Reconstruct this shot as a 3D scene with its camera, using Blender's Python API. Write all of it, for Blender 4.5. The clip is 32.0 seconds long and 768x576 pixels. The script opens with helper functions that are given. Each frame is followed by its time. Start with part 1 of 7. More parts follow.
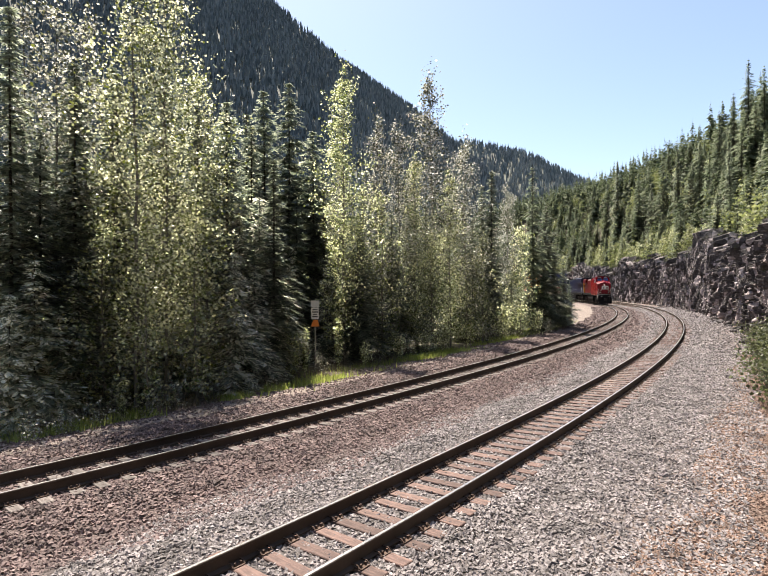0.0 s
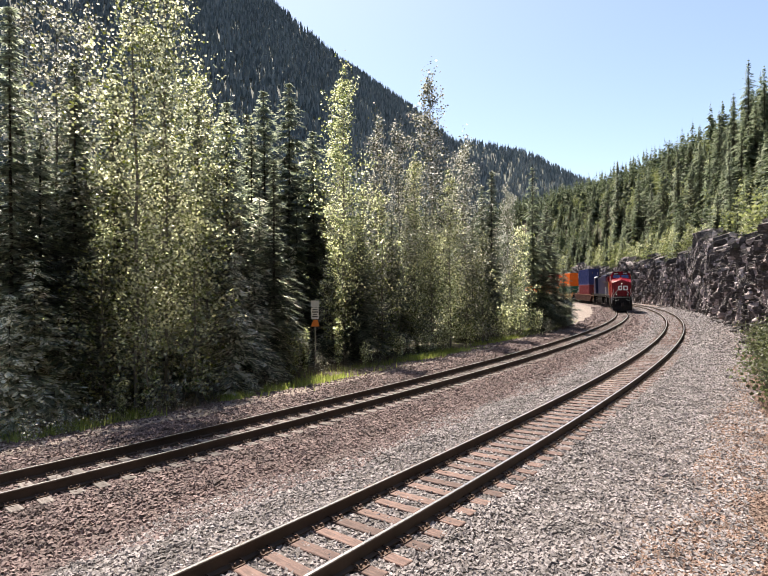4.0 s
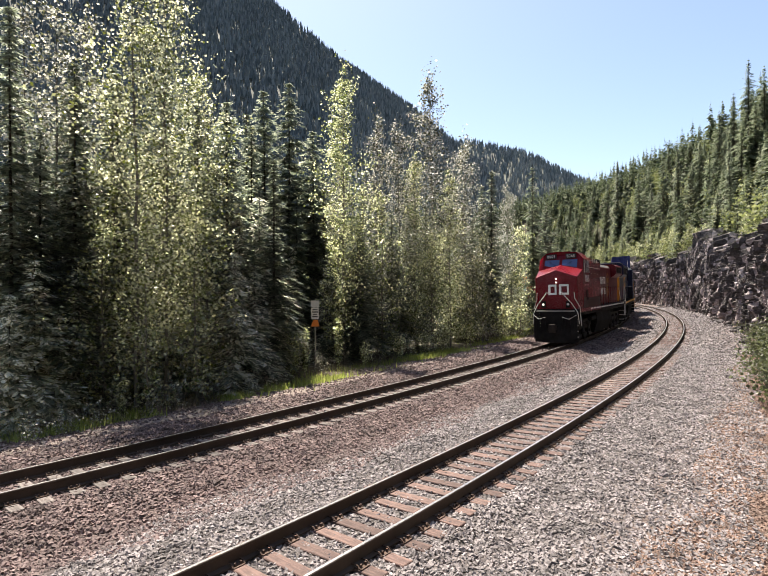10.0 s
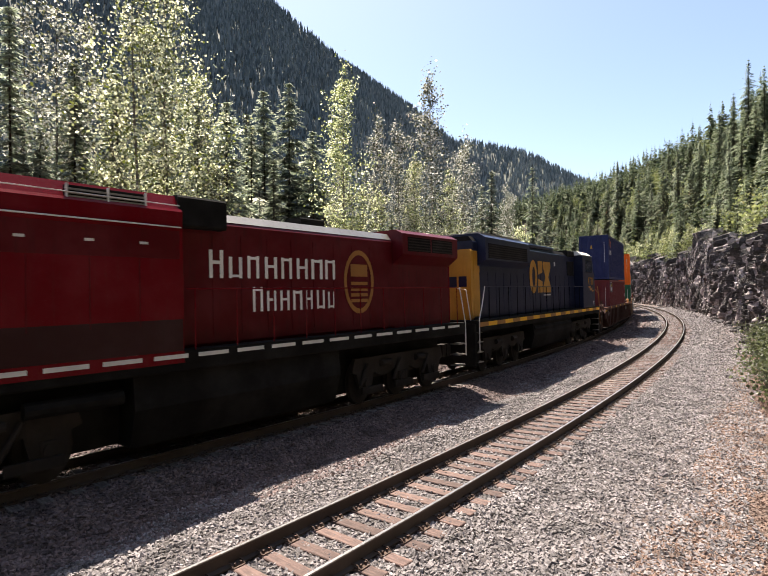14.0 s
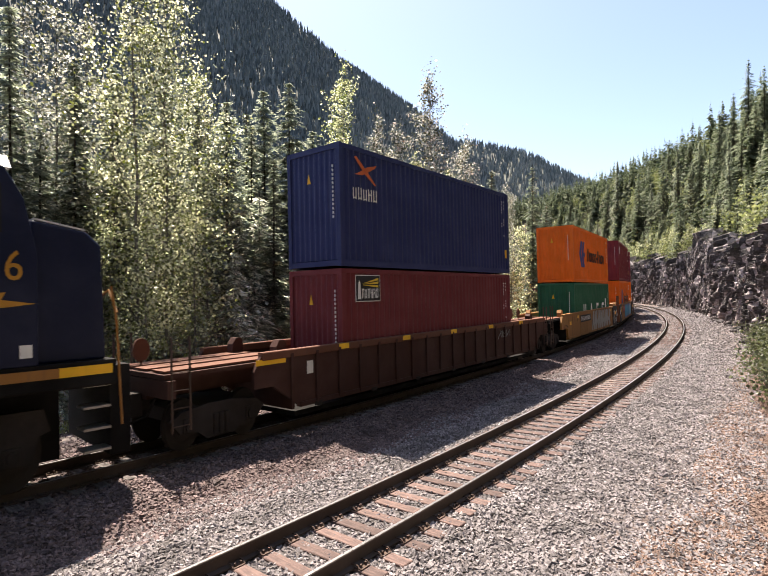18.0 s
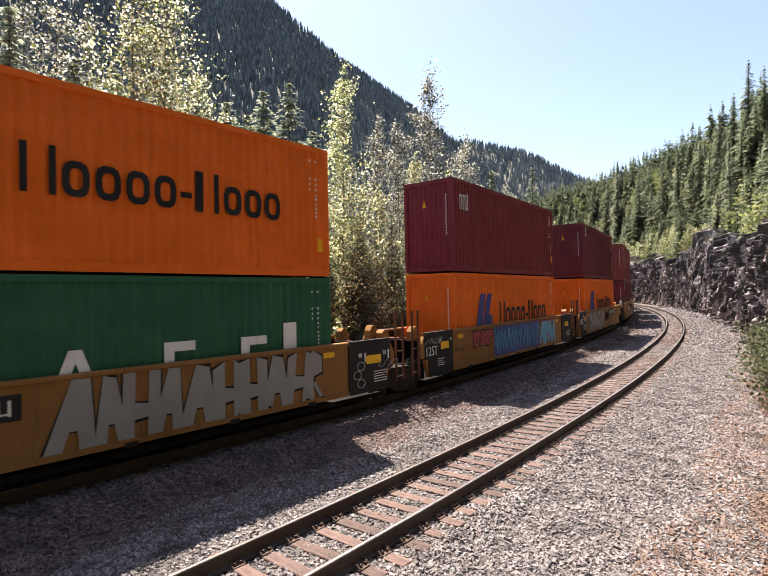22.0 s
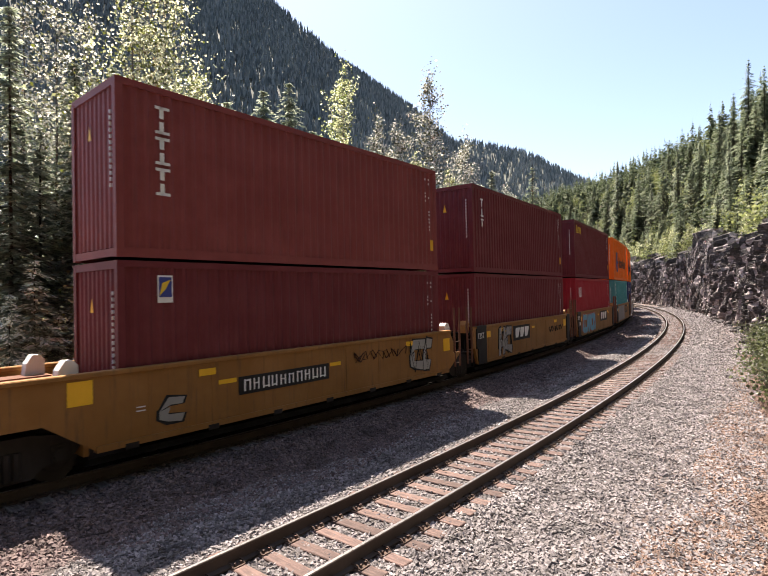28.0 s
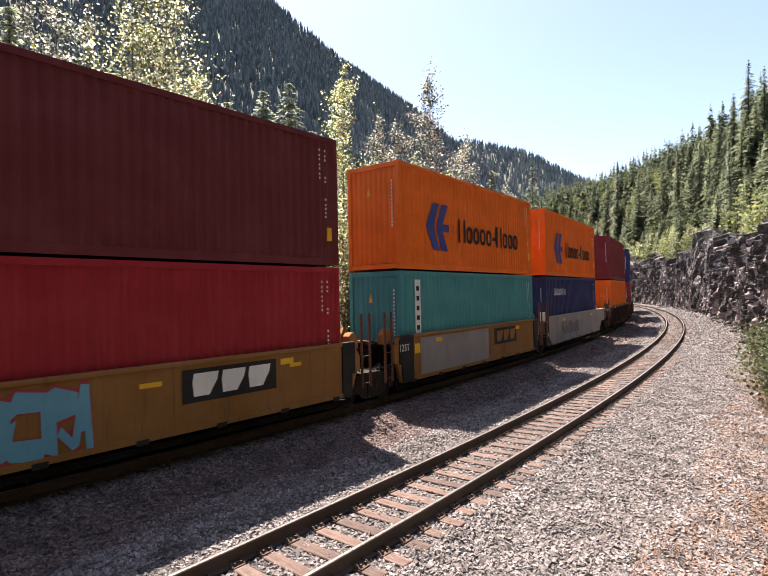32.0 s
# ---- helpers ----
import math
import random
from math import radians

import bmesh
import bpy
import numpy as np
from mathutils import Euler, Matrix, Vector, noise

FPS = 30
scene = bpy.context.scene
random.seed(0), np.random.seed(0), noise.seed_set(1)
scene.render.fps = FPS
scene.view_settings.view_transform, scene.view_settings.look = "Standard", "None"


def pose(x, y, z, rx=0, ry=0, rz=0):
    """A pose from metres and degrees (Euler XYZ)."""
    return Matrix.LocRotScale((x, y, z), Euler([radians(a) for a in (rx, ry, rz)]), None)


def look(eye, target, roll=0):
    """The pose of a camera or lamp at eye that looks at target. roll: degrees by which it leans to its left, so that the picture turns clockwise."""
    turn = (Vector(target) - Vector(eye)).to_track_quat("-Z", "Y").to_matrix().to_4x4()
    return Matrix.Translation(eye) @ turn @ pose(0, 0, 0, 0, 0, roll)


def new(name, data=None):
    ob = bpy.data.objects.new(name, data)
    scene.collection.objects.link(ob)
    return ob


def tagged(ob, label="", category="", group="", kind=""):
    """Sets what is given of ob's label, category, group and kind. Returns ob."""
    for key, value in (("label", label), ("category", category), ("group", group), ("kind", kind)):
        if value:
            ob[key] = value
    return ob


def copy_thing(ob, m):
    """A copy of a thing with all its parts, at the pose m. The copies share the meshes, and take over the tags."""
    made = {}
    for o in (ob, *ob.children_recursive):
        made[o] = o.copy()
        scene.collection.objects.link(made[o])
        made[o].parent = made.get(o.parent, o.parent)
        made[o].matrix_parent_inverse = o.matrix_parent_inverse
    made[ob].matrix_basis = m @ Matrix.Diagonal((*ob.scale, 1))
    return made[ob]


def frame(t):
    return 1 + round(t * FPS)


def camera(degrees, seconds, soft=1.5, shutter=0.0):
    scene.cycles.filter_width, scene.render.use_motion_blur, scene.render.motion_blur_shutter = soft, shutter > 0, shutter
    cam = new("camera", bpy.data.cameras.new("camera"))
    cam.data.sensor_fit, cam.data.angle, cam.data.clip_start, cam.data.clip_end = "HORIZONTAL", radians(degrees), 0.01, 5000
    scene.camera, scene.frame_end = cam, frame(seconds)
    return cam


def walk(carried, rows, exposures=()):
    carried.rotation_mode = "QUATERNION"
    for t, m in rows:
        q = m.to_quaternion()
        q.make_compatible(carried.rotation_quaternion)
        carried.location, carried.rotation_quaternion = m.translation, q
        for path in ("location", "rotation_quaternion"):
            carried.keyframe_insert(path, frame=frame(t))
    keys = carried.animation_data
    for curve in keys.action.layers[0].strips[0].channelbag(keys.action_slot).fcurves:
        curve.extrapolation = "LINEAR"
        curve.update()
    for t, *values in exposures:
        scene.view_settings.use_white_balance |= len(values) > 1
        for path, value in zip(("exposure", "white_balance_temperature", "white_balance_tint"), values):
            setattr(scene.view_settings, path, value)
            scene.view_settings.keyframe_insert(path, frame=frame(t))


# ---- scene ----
cam = camera(73.28, 32.0, soft=0.95, shutter=0.12)
EYE = (0.0, 0.0, 4.05)
VIEW = look(EYE, (0.0, 100.0, 4.08), -0.27)
walk(cam, [(0.0, VIEW), (32.0, VIEW)], exposures=[(0.0, 1.47, 7050, 10), (12.0, 1.47, 7050, 10), (18.0, 1.64, 7150, 13), (26.0, 1.66, 7150, 13), (32.0, 1.75, 7150, 14)])

# ---- light ----
SUN_WAY = Vector((-0.237, 0.431, 1.0)).normalized()
world = bpy.data.worlds.new("sky")
scene.world = world
world.use_nodes = True
wt = world.node_tree
sky = wt.nodes.new("ShaderNodeTexSky")
sky.sky_type = 'NISHITA'
sky.sun_disc = False
sky.sun_elevation = math.asin(SUN_WAY.z)
sky.sun_rotation = math.atan2(SUN_WAY.x, SUN_WAY.y) % (2 * math.pi)
sky.altitude = 900
sky.air_density = 1.0
sky.dust_density = 2.4
sky.ozone_density = 1.0
wt.links.new(sky.outputs[0], wt.nodes["Background"].inputs[0])
wt.nodes["Background"].inputs[1].default_value = 0.092
sun_data = bpy.data.lights.new("sun", 'SUN')
sun_data.energy = 5.0
sun_data.angle = radians(0.55)
sun_data.color = (1.0, 0.95, 0.87)
sun = new("sun", sun_data)
sun.matrix_world = look(SUN_WAY * 200, (0, 0, 0))

# ---- plan ----
K = 1.35                      # heights against lengths
FAR_C, FAR_R, FAR_Z, FAR_CANT = (-208.68, 188.30), 268.37, 0.167, 0.0493
NEAR_C, NEAR_R, NEAR_Z, NEAR_CANT = (-221.31, 192.33), 287.22, 0.224, 0.0473
GAUGE = 1.505


class Path:
    """A track's centre line by its arc length: a circle that tightens beyond the bend."""

    def __init__(self, c, r, z, cant, bend, tight, length):
        self.z, self.cant = z, cant
        n0, n1 = -420, 300
        self.n0 = n0
        self.pts, self.head = [], []
        for s in range(n0, bend):
            a = s / r
            self.pts.append((c[0] + r * math.cos(a), c[1] + r * math.sin(a)))
            self.head.append(a)
        x, y = self.pts[-1]
        a = self.head[-1]
        for s in range(bend, n1):
            k = 1 / r + (tight if s < bend + length else 0)
            a += k
            x, y = x - math.sin(a - k / 2), y + math.cos(a - k / 2)
            self.pts.append((x, y))
            self.head.append(a)

    def at(self, s):
        i = s - self.n0
        j = max(0, min(len(self.pts) - 2, int(math.floor(i))))
        f = i - j
        (x0, y0), (x1, y1) = self.pts[j], self.pts[j + 1]
        return x0 + (x1 - x0) * f, y0 + (y1 - y0) * f, self.head[j] + (self.head[j + 1] - self.head[j]) * f

    def matrix(self, s, back=0.0, lean=1.0):
        """The pose on the track: X the way of the train, Y outwards, Z up, leaning with the cant."""
        if back:
            xa, ya, _ = self.at(s - back)
            xb, yb, _ = self.at(s + back)
            x, y = (xa + xb) / 2, (ya + yb) / 2
            a = math.atan2(-(xb - xa), yb - ya)
        else:
            x, y, a = self.at(s)
        ex = Vector((math.sin(a), -math.cos(a), 0))
        c = self.cant * lean
        ey = Vector((math.cos(a) * math.cos(c), math.sin(a) * math.cos(c), math.sin(c)))
        ez = ex.cross(ey)
        m = Matrix((ex, ey, ez)).transposed().to_4x4()
        m.translation = (x, y, self.z)
        return m


FAR = Path(FAR_C, FAR_R, FAR_Z, FAR_CANT, -105, 0.0006, 55)
NEAR = Path(NEAR_C, NEAR_R, NEAR_Z, NEAR_CANT, -112, 0.0006, 55)


def radius(x, y):
    return np.hypot(np.asarray(x) - NEAR_C[0], np.asarray(y) - NEAR_C[1])


def waves(x, y, scale, seed=0):
    """Smooth unevenness between about -1 and 1."""
    x, y = np.asarray(x, float) / scale, np.asarray(y, float) / scale
    v = 0
    for i in range(5):
        a = 1.7 * i + seed * 0.9 + 0.4
        k = 1.0 + 0.61 * i
        v = v + np.sin(k * (x * np.cos(a) + y * np.sin(a)) + seed * 2.3 + i * 1.9) / (1 + 0.35 * i)
    return v / 3.0


def smooth(a, b, v):
    t = np.clip((np.asarray(v, float) - a) / (b - a), 0, 1)
    return t * t * (3 - 2 * t)


def ground_z(x, y):
    """The lie of the land: ballast bed, verge, the slope above the cutting, valley floor, and an added light-blocking
    rise behind.
    """
    x, y = np.asarray(x, float), np.asarray(y, float)
    r = radius(x, y)
    rf = np.hypot(x - FAR_C[0], y - FAR_C[1]) - FAR_R
    rn = r - NEAR_R
    z = np.full(r.shape, -0.10)
    # the ballast lies level with the ties of both tracks
    for d, top, cant in ((rf, FAR_Z, FAR_CANT), (rn, NEAR_Z, NEAR_CANT)):
        w = smooth(2.3, 1.45, np.abs(d))
        z = z * (1 - w) + w * (top - 0.185 * K - 0.035 + np.clip(d, -1.6, 1.6) * cant)
    z = z - 0.16 * np.exp(-((r - 284.0) / 0.8) ** 2)
    z = z - 0.50 * smooth(277.6, 273.5, r) - 1.2 * smooth(273, 255, r)
    z = z + 0.05 * waves(x, y, 1.7, 2) * smooth(277.5, 275, r)
    z = z + 0.07 * waves(x, y, 2.3, 3) * smooth(289.6, 292, r)
    z = z - 0.95 * smooth(292.2, 293.1, r) * smooth(296.0, 294.4, r) * smooth(14, 20, y)
    back = smooth(8, 26, y)
    hill = 2.2 * smooth(293.2, 296, r) + np.clip((r - 295.0) * 1.6, 0, 40) + 10 * smooth(322, 360, r)
    hill = hill + (1.2 * waves(x, y, 6, 5) + 2.5 * waves(x, y, 17, 6)) * smooth(297, 306, r)
    z = z + hill * back
    # unseen rise behind the camera, added to keep sky light off the train
    z = z + (np.clip((r - 297.5) * 1.3, 0, 48) + 12 * smooth(330, 380, r)) * (1 - back)
    return z


def crest_z(x, y):
    """The lie of the slope above the cutting, raised to the crest of the rock wall along its edge."""
    r = radius(x, y)
    return np.maximum(ground_z(x, y), np.where((np.asarray(y) > 20) & (r > 295), 8.8 + (r - 297.4) * 0.62, -50))


# ---- materials ----
def nodes_of(name):
    m = bpy.data.materials.new(name)
    m.use_nodes = True
    nt = m.node_tree
    return m, nt, nt.nodes["Principled BSDF"]


def mixer(nt, fac, a, b):
    n = nt.nodes.new("ShaderNodeMix")
    n.data_type = 'RGBA'
    for sock, v in ((n.inputs[0], fac), (n.inputs[6], a), (n.inputs[7], b)):
        if isinstance(v, bpy.types.NodeSocket):
            nt.links.new(v, sock)
        elif isinstance(v, (int, float)):
            sock.default_value = v
        else:
            sock.default_value = (*v, 1)
    return n.outputs[2]


def tex(nt, scale, detail=4, coord=None, kind="ShaderNodeTexNoise", rough=0.6):
    n = nt.nodes.new(kind)
    n.inputs["Scale"].default_value = scale
    if kind == "ShaderNodeTexNoise":
        n.inputs["Detail"].default_value = detail
        n.inputs["Roughness"].default_value = rough
    if coord is not None:
        nt.links.new(coord, n.inputs["Vector"])
    return n.outputs["Fac"] if kind == "ShaderNodeTexNoise" else n.outputs["Distance"]


def ramp(nt, v, a, b):
    n = nt.nodes.new("ShaderNodeMapRange")
    n.interpolation_type = 'SMOOTHSTEP'
    n.inputs[1].default_value, n.inputs[2].default_value = a, b
    nt.links.new(v, n.inputs[0])
    return n.outputs[0]


def coords(nt, kind="Object", scale=None):
    c = nt.nodes.new("ShaderNodeTexCoord").outputs[kind]
    if scale:
        mp = nt.nodes.new("ShaderNodeMapping")
        mp.inputs["Scale"].default_value = scale
        nt.links.new(c, mp.inputs["Vector"])
        c = mp.outputs[0]
    return c


def bumped(nt, bsdf, height, strength, dist=0.02):
    b = nt.nodes.new("ShaderNodeBump")
    b.inputs["Strength"].default_value = strength
    b.inputs["Distance"].default_value = dist
    nt.links.new(height, b.inputs["Height"])
    nt.links.new(b.outputs[0], bsdf.inputs["Normal"])


def paint(name, col, rough=0.5, dirt=0.25, metal=0.0, dirt_col=(0.06, 0.045, 0.035), grain=30.0, streak=True, spec=0.5):
    """Painted or bare metal with grime, faded patches and vertical streaks."""
    m, nt, b = nodes_of(name)
    c = coords(nt)
    big = ramp(nt, tex(nt, 0.9, 5, c), 0.35, 0.75)
    fade = mixer(nt, big, col, tuple(min(1, v * 1.18 + 0.012) for v in col))
    cs = coords(nt, "Object", (5.0, 5.0, 0.35)) if streak else coords(nt)
    st = ramp(nt, tex(nt, 1.6, 6, cs, rough=0.7), 0.50, 0.78)
    mul = nt.nodes.new("ShaderNodeMath")
    mul.operation = 'MULTIPLY'
    mul.inputs[1].default_value = dirt
    nt.links.new(st, mul.inputs[0])
    out = mixer(nt, mul.outputs[0], fade, dirt_col)
    nt.links.new(out, b.inputs["Base Color"])
    fine = tex(nt, grain, 3, c)
    rr = nt.nodes.new("ShaderNodeMapRange")
    rr.inputs[3].default_value, rr.inputs[4].default_value = max(0.05, rough - 0.12), min(1, rough + 0.15)
    nt.links.new(fine, rr.inputs[0])
    nt.links.new(rr.outputs[0], b.inputs["Roughness"])
    b.inputs["Metallic"].default_value = metal
    b.inputs["Specular IOR Level"].default_value = spec
    bumped(nt, b, fine, 0.08, 0.01)
    return m


def leafy(name, a, b2, trans=0.5, gloss=0.35, rough=0.45, speck=(0.0, 1.0), passing=1.6):
    """Leaves: two greens, light passing through, a waxy sheen."""
    m, nt, b = nodes_of(name)
    g = nt.nodes.new("ShaderNodeNewGeometry")
    oi = nt.nodes.new("ShaderNodeObjectInfo")
    c1 = mixer(nt, ramp(nt, g.outputs["Random Per Island"], *speck), a, b2)
    hs = nt.nodes.new("ShaderNodeHueSaturation")
    mr = nt.nodes.new("ShaderNodeMapRange")
    mr.inputs[3].default_value, mr.inputs[4].default_value = 0.75, 1.2
    nt.links.new(oi.outputs["Random"], mr.inputs[0])
    nt.links.new(mr.outputs[0], hs.inputs["Value"])
    nt.links.new(c1, hs.inputs["Color"])
    nt.links.new(hs.outputs[0], b.inputs["Base Color"])
    b.inputs["Roughness"].default_value = rough
    b.inputs["Specular IOR Level"].default_value = gloss
    tr = nt.nodes.new("ShaderNodeBsdfTranslucent")
    tc = nt.nodes.new("ShaderNodeHueSaturation")
    tc.inputs["Value"].default_value = passing
    tc.inputs["Saturation"].default_value = 1.1
    nt.links.new(hs.outputs[0], tc.inputs["Color"])
    nt.links.new(tc.outputs[0], tr.inputs["Color"])
    mx = nt.nodes.new("ShaderNodeMixShader")
    mx.inputs[0].default_value = trans
    nt.links.new(b.outputs[0], mx.inputs[1])
    nt.links.new(tr.outputs[0], mx.inputs[2])
    nt.links.new(mx.outputs[0], nt.nodes["Material Output"].inputs[0])
    return m


def rocky(name, a, b2, c3, scale=1.0, bump=0.6, dist=0.08, moss=None, blocks=False):
    m, nt, b = nodes_of(name)
    c = coords(nt)
    n1 = ramp(nt, tex(nt, 0.35 * scale, 6, c), 0.35, 0.65)
    n2 = ramp(nt, tex(nt, 2.2 * scale, 8, c, rough=0.7), 0.4, 0.7)
    col = mixer(nt, n2, mixer(nt, n1, a, b2), c3)
    if moss:
        col = mixer(nt, ramp(nt, tex(nt, 0.6 * scale, 7, c, rough=0.75), 0.55, 0.7), col, moss)
    if blocks:
        vo = nt.nodes.new("ShaderNodeTexVoronoi")
        vo.inputs["Scale"].default_value = 1.0
        nt.links.new(coords(nt, "Object", (1.7, 1.7, 0.8)), vo.inputs["Vector"])
        sp = nt.nodes.new("ShaderNodeSeparateColor")
        nt.links.new(vo.outputs["Color"], sp.inputs[0])
        pale = mixer(nt, n2, tuple(v * 2.6 for v in b2), tuple(v * 1.3 for v in b2))
        col = mixer(nt, ramp(nt, sp.outputs[0], 0.62, 0.8), col, pale)
    nt.links.new(col, b.inputs["Base Color"])
    b.inputs["Roughness"].default_value = 0.85
    h = tex(nt, 5.0 * scale, 10, c, rough=0.75)
    bumped(nt, b, h, bump, dist)
    return m


def make_ground():
    """Ballast between and beside the tracks, gravel path, forest floor: mixed by the distance from the bend's centre."""
    m, nt, b = nodes_of("ground_gravel_and_soil")
    c = coords(nt)
    sub = nt.nodes.new("ShaderNodeVectorMath")
    sub.operation = 'SUBTRACT'
    sub.inputs[1].default_value = (NEAR_C[0], NEAR_C[1], 0)
    nt.links.new(c, sub.inputs[0])
    flat = nt.nodes.new("ShaderNodeVectorMath")
    flat.operation = 'MULTIPLY'
    flat.inputs[1].default_value = (1, 1, 0)
    nt.links.new(sub.outputs[0], flat.inputs[0])
    ln = nt.nodes.new("ShaderNodeVectorMath")
    ln.operation = 'LENGTH'
    nt.links.new(flat.outputs[0], ln.inputs[0])
    wob = nt.nodes.new("ShaderNodeMath")
    wob.operation = 'MULTIPLY_ADD'
    wob.inputs[1].default_value = 2.2
    nt.links.new(tex(nt, 0.55, 5, c), wob.inputs[0])
    nt.links.new(ln.outputs["Value"], wob.inputs[2])
    r = wob.outputs[0]          # about 1.1 more than the radius
    vor = nt.nodes.new("ShaderNodeTexVoronoi")
    vor.inputs["Scale"].default_value = 17
    nt.links.new(c, vor.inputs["Vector"])
    stone = nt.nodes.new("ShaderNodeSeparateColor")
    nt.links.new(vor.outputs["Color"], stone.inputs[0])
    fine = tex(nt, 9, 6, c, rough=0.7)
    grey = mixer(nt, stone.outputs[0], (0.036, 0.0296, 0.0288), (0.224, 0.192, 0.188))
    brown = mixer(nt, stone.outputs[0], (0.036, 0.0232, 0.0216), (0.192, 0.132, 0.124))
    tan = mixer(nt, stone.outputs[1], (0.104, 0.0664, 0.0528), (0.256, 0.18, 0.148))
    verge = mixer(nt, fine, (0.16, 0.12, 0.1), (0.336, 0.28, 0.248))
    soil = mixer(nt, fine, (0.036, 0.028, 0.0176), (0.096, 0.08, 0.04))
    col = mixer(nt, ramp(nt, r, 273.0, 276.0), soil, verge)
    col = mixer(nt, ramp(nt, r, 278.2, 279.4), col, brown)
    col = mixer(nt, ramp(nt, r, 284.3, 286.0), col, grey)
    col = mixer(nt, ramp(nt, r, 290.9, 293.2), col, tan)
    col = mixer(nt, ramp(nt, r, 294.2, 295.6), col, soil)
    big = ramp(nt, tex(nt, 1.1, 8, c, rough=0.8), 0.36, 0.66)
    dark = nt.nodes.new("ShaderNodeHueSaturation")
    dark.inputs["Value"].default_value = 0.52
    nt.links.new(col, dark.inputs["Color"])
    col = mixer(nt, big, dark.outputs[0], col)
    nt.links.new(col, b.inputs["Base Color"])
    b.inputs["Roughness"].default_value = 0.9
    inv = nt.nodes.new("ShaderNodeMath")
    inv.operation = 'MULTIPLY_ADD'
    inv.inputs[1].default_value = -1.0
    nt.links.new(vor.outputs["Distance"], inv.inputs[0])
    nt.links.new(fine, inv.inputs[2])
    bumped(nt, b, inv.outputs[0], 1.0, 0.05)
    return m


def stony(name, a, b2):
    """Loose stones, each with a tone of its own."""
    m, nt, b = nodes_of(name)
    g = nt.nodes.new("ShaderNodeNewGeometry")
    n = tex(nt, 40, 4, coords(nt))
    base = mixer(nt, g.outputs["Random Per Island"], a, b2)
    col = mixer(nt, n, base, tuple(min(1, (p + q) * 0.62) for p, q in zip(a, b2)))
    stain = nt.nodes.new("ShaderNodeHueSaturation")
    stain.inputs["Value"].default_value = 0.45
    nt.links.new(col, stain.inputs["Color"])
    patch = ramp(nt, tex(nt, 1.3, 7, coords(nt), rough=0.75), 0.36, 0.54)
    nt.links.new(mixer(nt, patch, stain.outputs[0], col), b.inputs["Base Color"])
    b.inputs["Roughness"].default_value = 0.8
    bumped(nt, b, n, 0.4, 0.01)
    return m


def woody(name, a, b2, axis=(14, 14, 1.2), rough=0.85):
    m, nt, b = nodes_of(name)
    oi = nt.nodes.new("ShaderNodeObjectInfo")
    c = coords(nt, "Object", axis)
    g = tex(nt, 2.0, 7, c, rough=0.7)
    col = mixer(nt, ramp(nt, g, 0.3, 0.7), a, b2)
    hs = nt.nodes.new("ShaderNodeHueSaturation")
    mr = nt.nodes.new("ShaderNodeMapRange")
    mr.inputs[3].default_value, mr.inputs[4].default_value = 0.7, 1.3
    nt.links.new(oi.outputs["Random"], mr.inputs[0])
    nt.links.new(mr.outputs[0], hs.inputs["Value"])
    nt.links.new(col, hs.inputs["Color"])
    nt.links.new(hs.outputs[0], b.inputs["Base Color"])
    b.inputs["Roughness"].default_value = rough
    bumped(nt, b, g, 0.6, 0.02)
    return m


def glow(name, col, strength):
    m, nt, b = nodes_of(name)
    b.inputs["Emission Color"].default_value = (*col, 1)
    b.inputs["Emission Strength"].default_value = strength
    b.inputs["Base Color"].default_value = (*col, 1)
    return m


def glassy(name, col=(0.02, 0.03, 0.05), rough=0.06):
    m, nt, b = nodes_of(name)
    b.inputs["Base Color"].default_value = (*col, 1)
    b.inputs["Roughness"].default_value = rough
    b.inputs["Specular IOR Level"].default_value = 0.8
    n = tex(nt, 3, 3, coords(nt))
    bumped(nt, b, n, 0.03, 0.01)
    return m


M_GROUND = make_ground()
M_STONE_GREY = stony("ballast_grey", (0.01328, 0.01124, 0.01175), (0.3681, 0.3251, 0.3251))
M_STONE_BROWN = stony("ballast_brown", (0.0227, 0.01514, 0.01438), (0.2422, 0.1703, 0.1627))
M_STONE_TAN = stony("gravel_tan", (0.0666, 0.0369, 0.027), (0.297, 0.1935, 0.1485))
M_ROCK = rocky("cliff_rock", (0.043, 0.036, 0.036), (0.155, 0.132, 0.13), (0.016, 0.0135, 0.0135), 1.0, 1.0, 0.16, (0.055, 0.058, 0.03), True)
M_HILL = rocky("forest_slope", (0.06, 0.068, 0.054), (0.10, 0.108, 0.085), (0.046, 0.05, 0.042), 0.05, 0.6, 0.5)
M_RAIL = paint("rail_side", (0.055, 0.038, 0.03), 0.75, 0.5, 0.3, streak=False)
M_RAILTOP = paint("rail_head", (0.50, 0.49, 0.49), 0.30, 0.25, 0.9, streak=False)
M_TIE = woody("tie_wood", (0.054, 0.0324, 0.02808), (0.1512, 0.0936, 0.0792), (6, 1.0, 6))
M_TIE_OLD = woody("tie_old", (0.048, 0.0368, 0.0336), (0.16, 0.1376, 0.128), (6, 1.0, 6))
M_SPIKE = paint("rusty_fastening", (0.07, 0.042, 0.03), 0.8, 0.3, 0.2, streak=False)
M_BARK = woody("bark_grey", (0.06, 0.052, 0.042), (0.20, 0.18, 0.15), (6, 6, 1.0))
M_BARK_DARK = woody("bark_dark", (0.02, 0.016, 0.012), (0.075, 0.06, 0.046), (6, 6, 1.0))
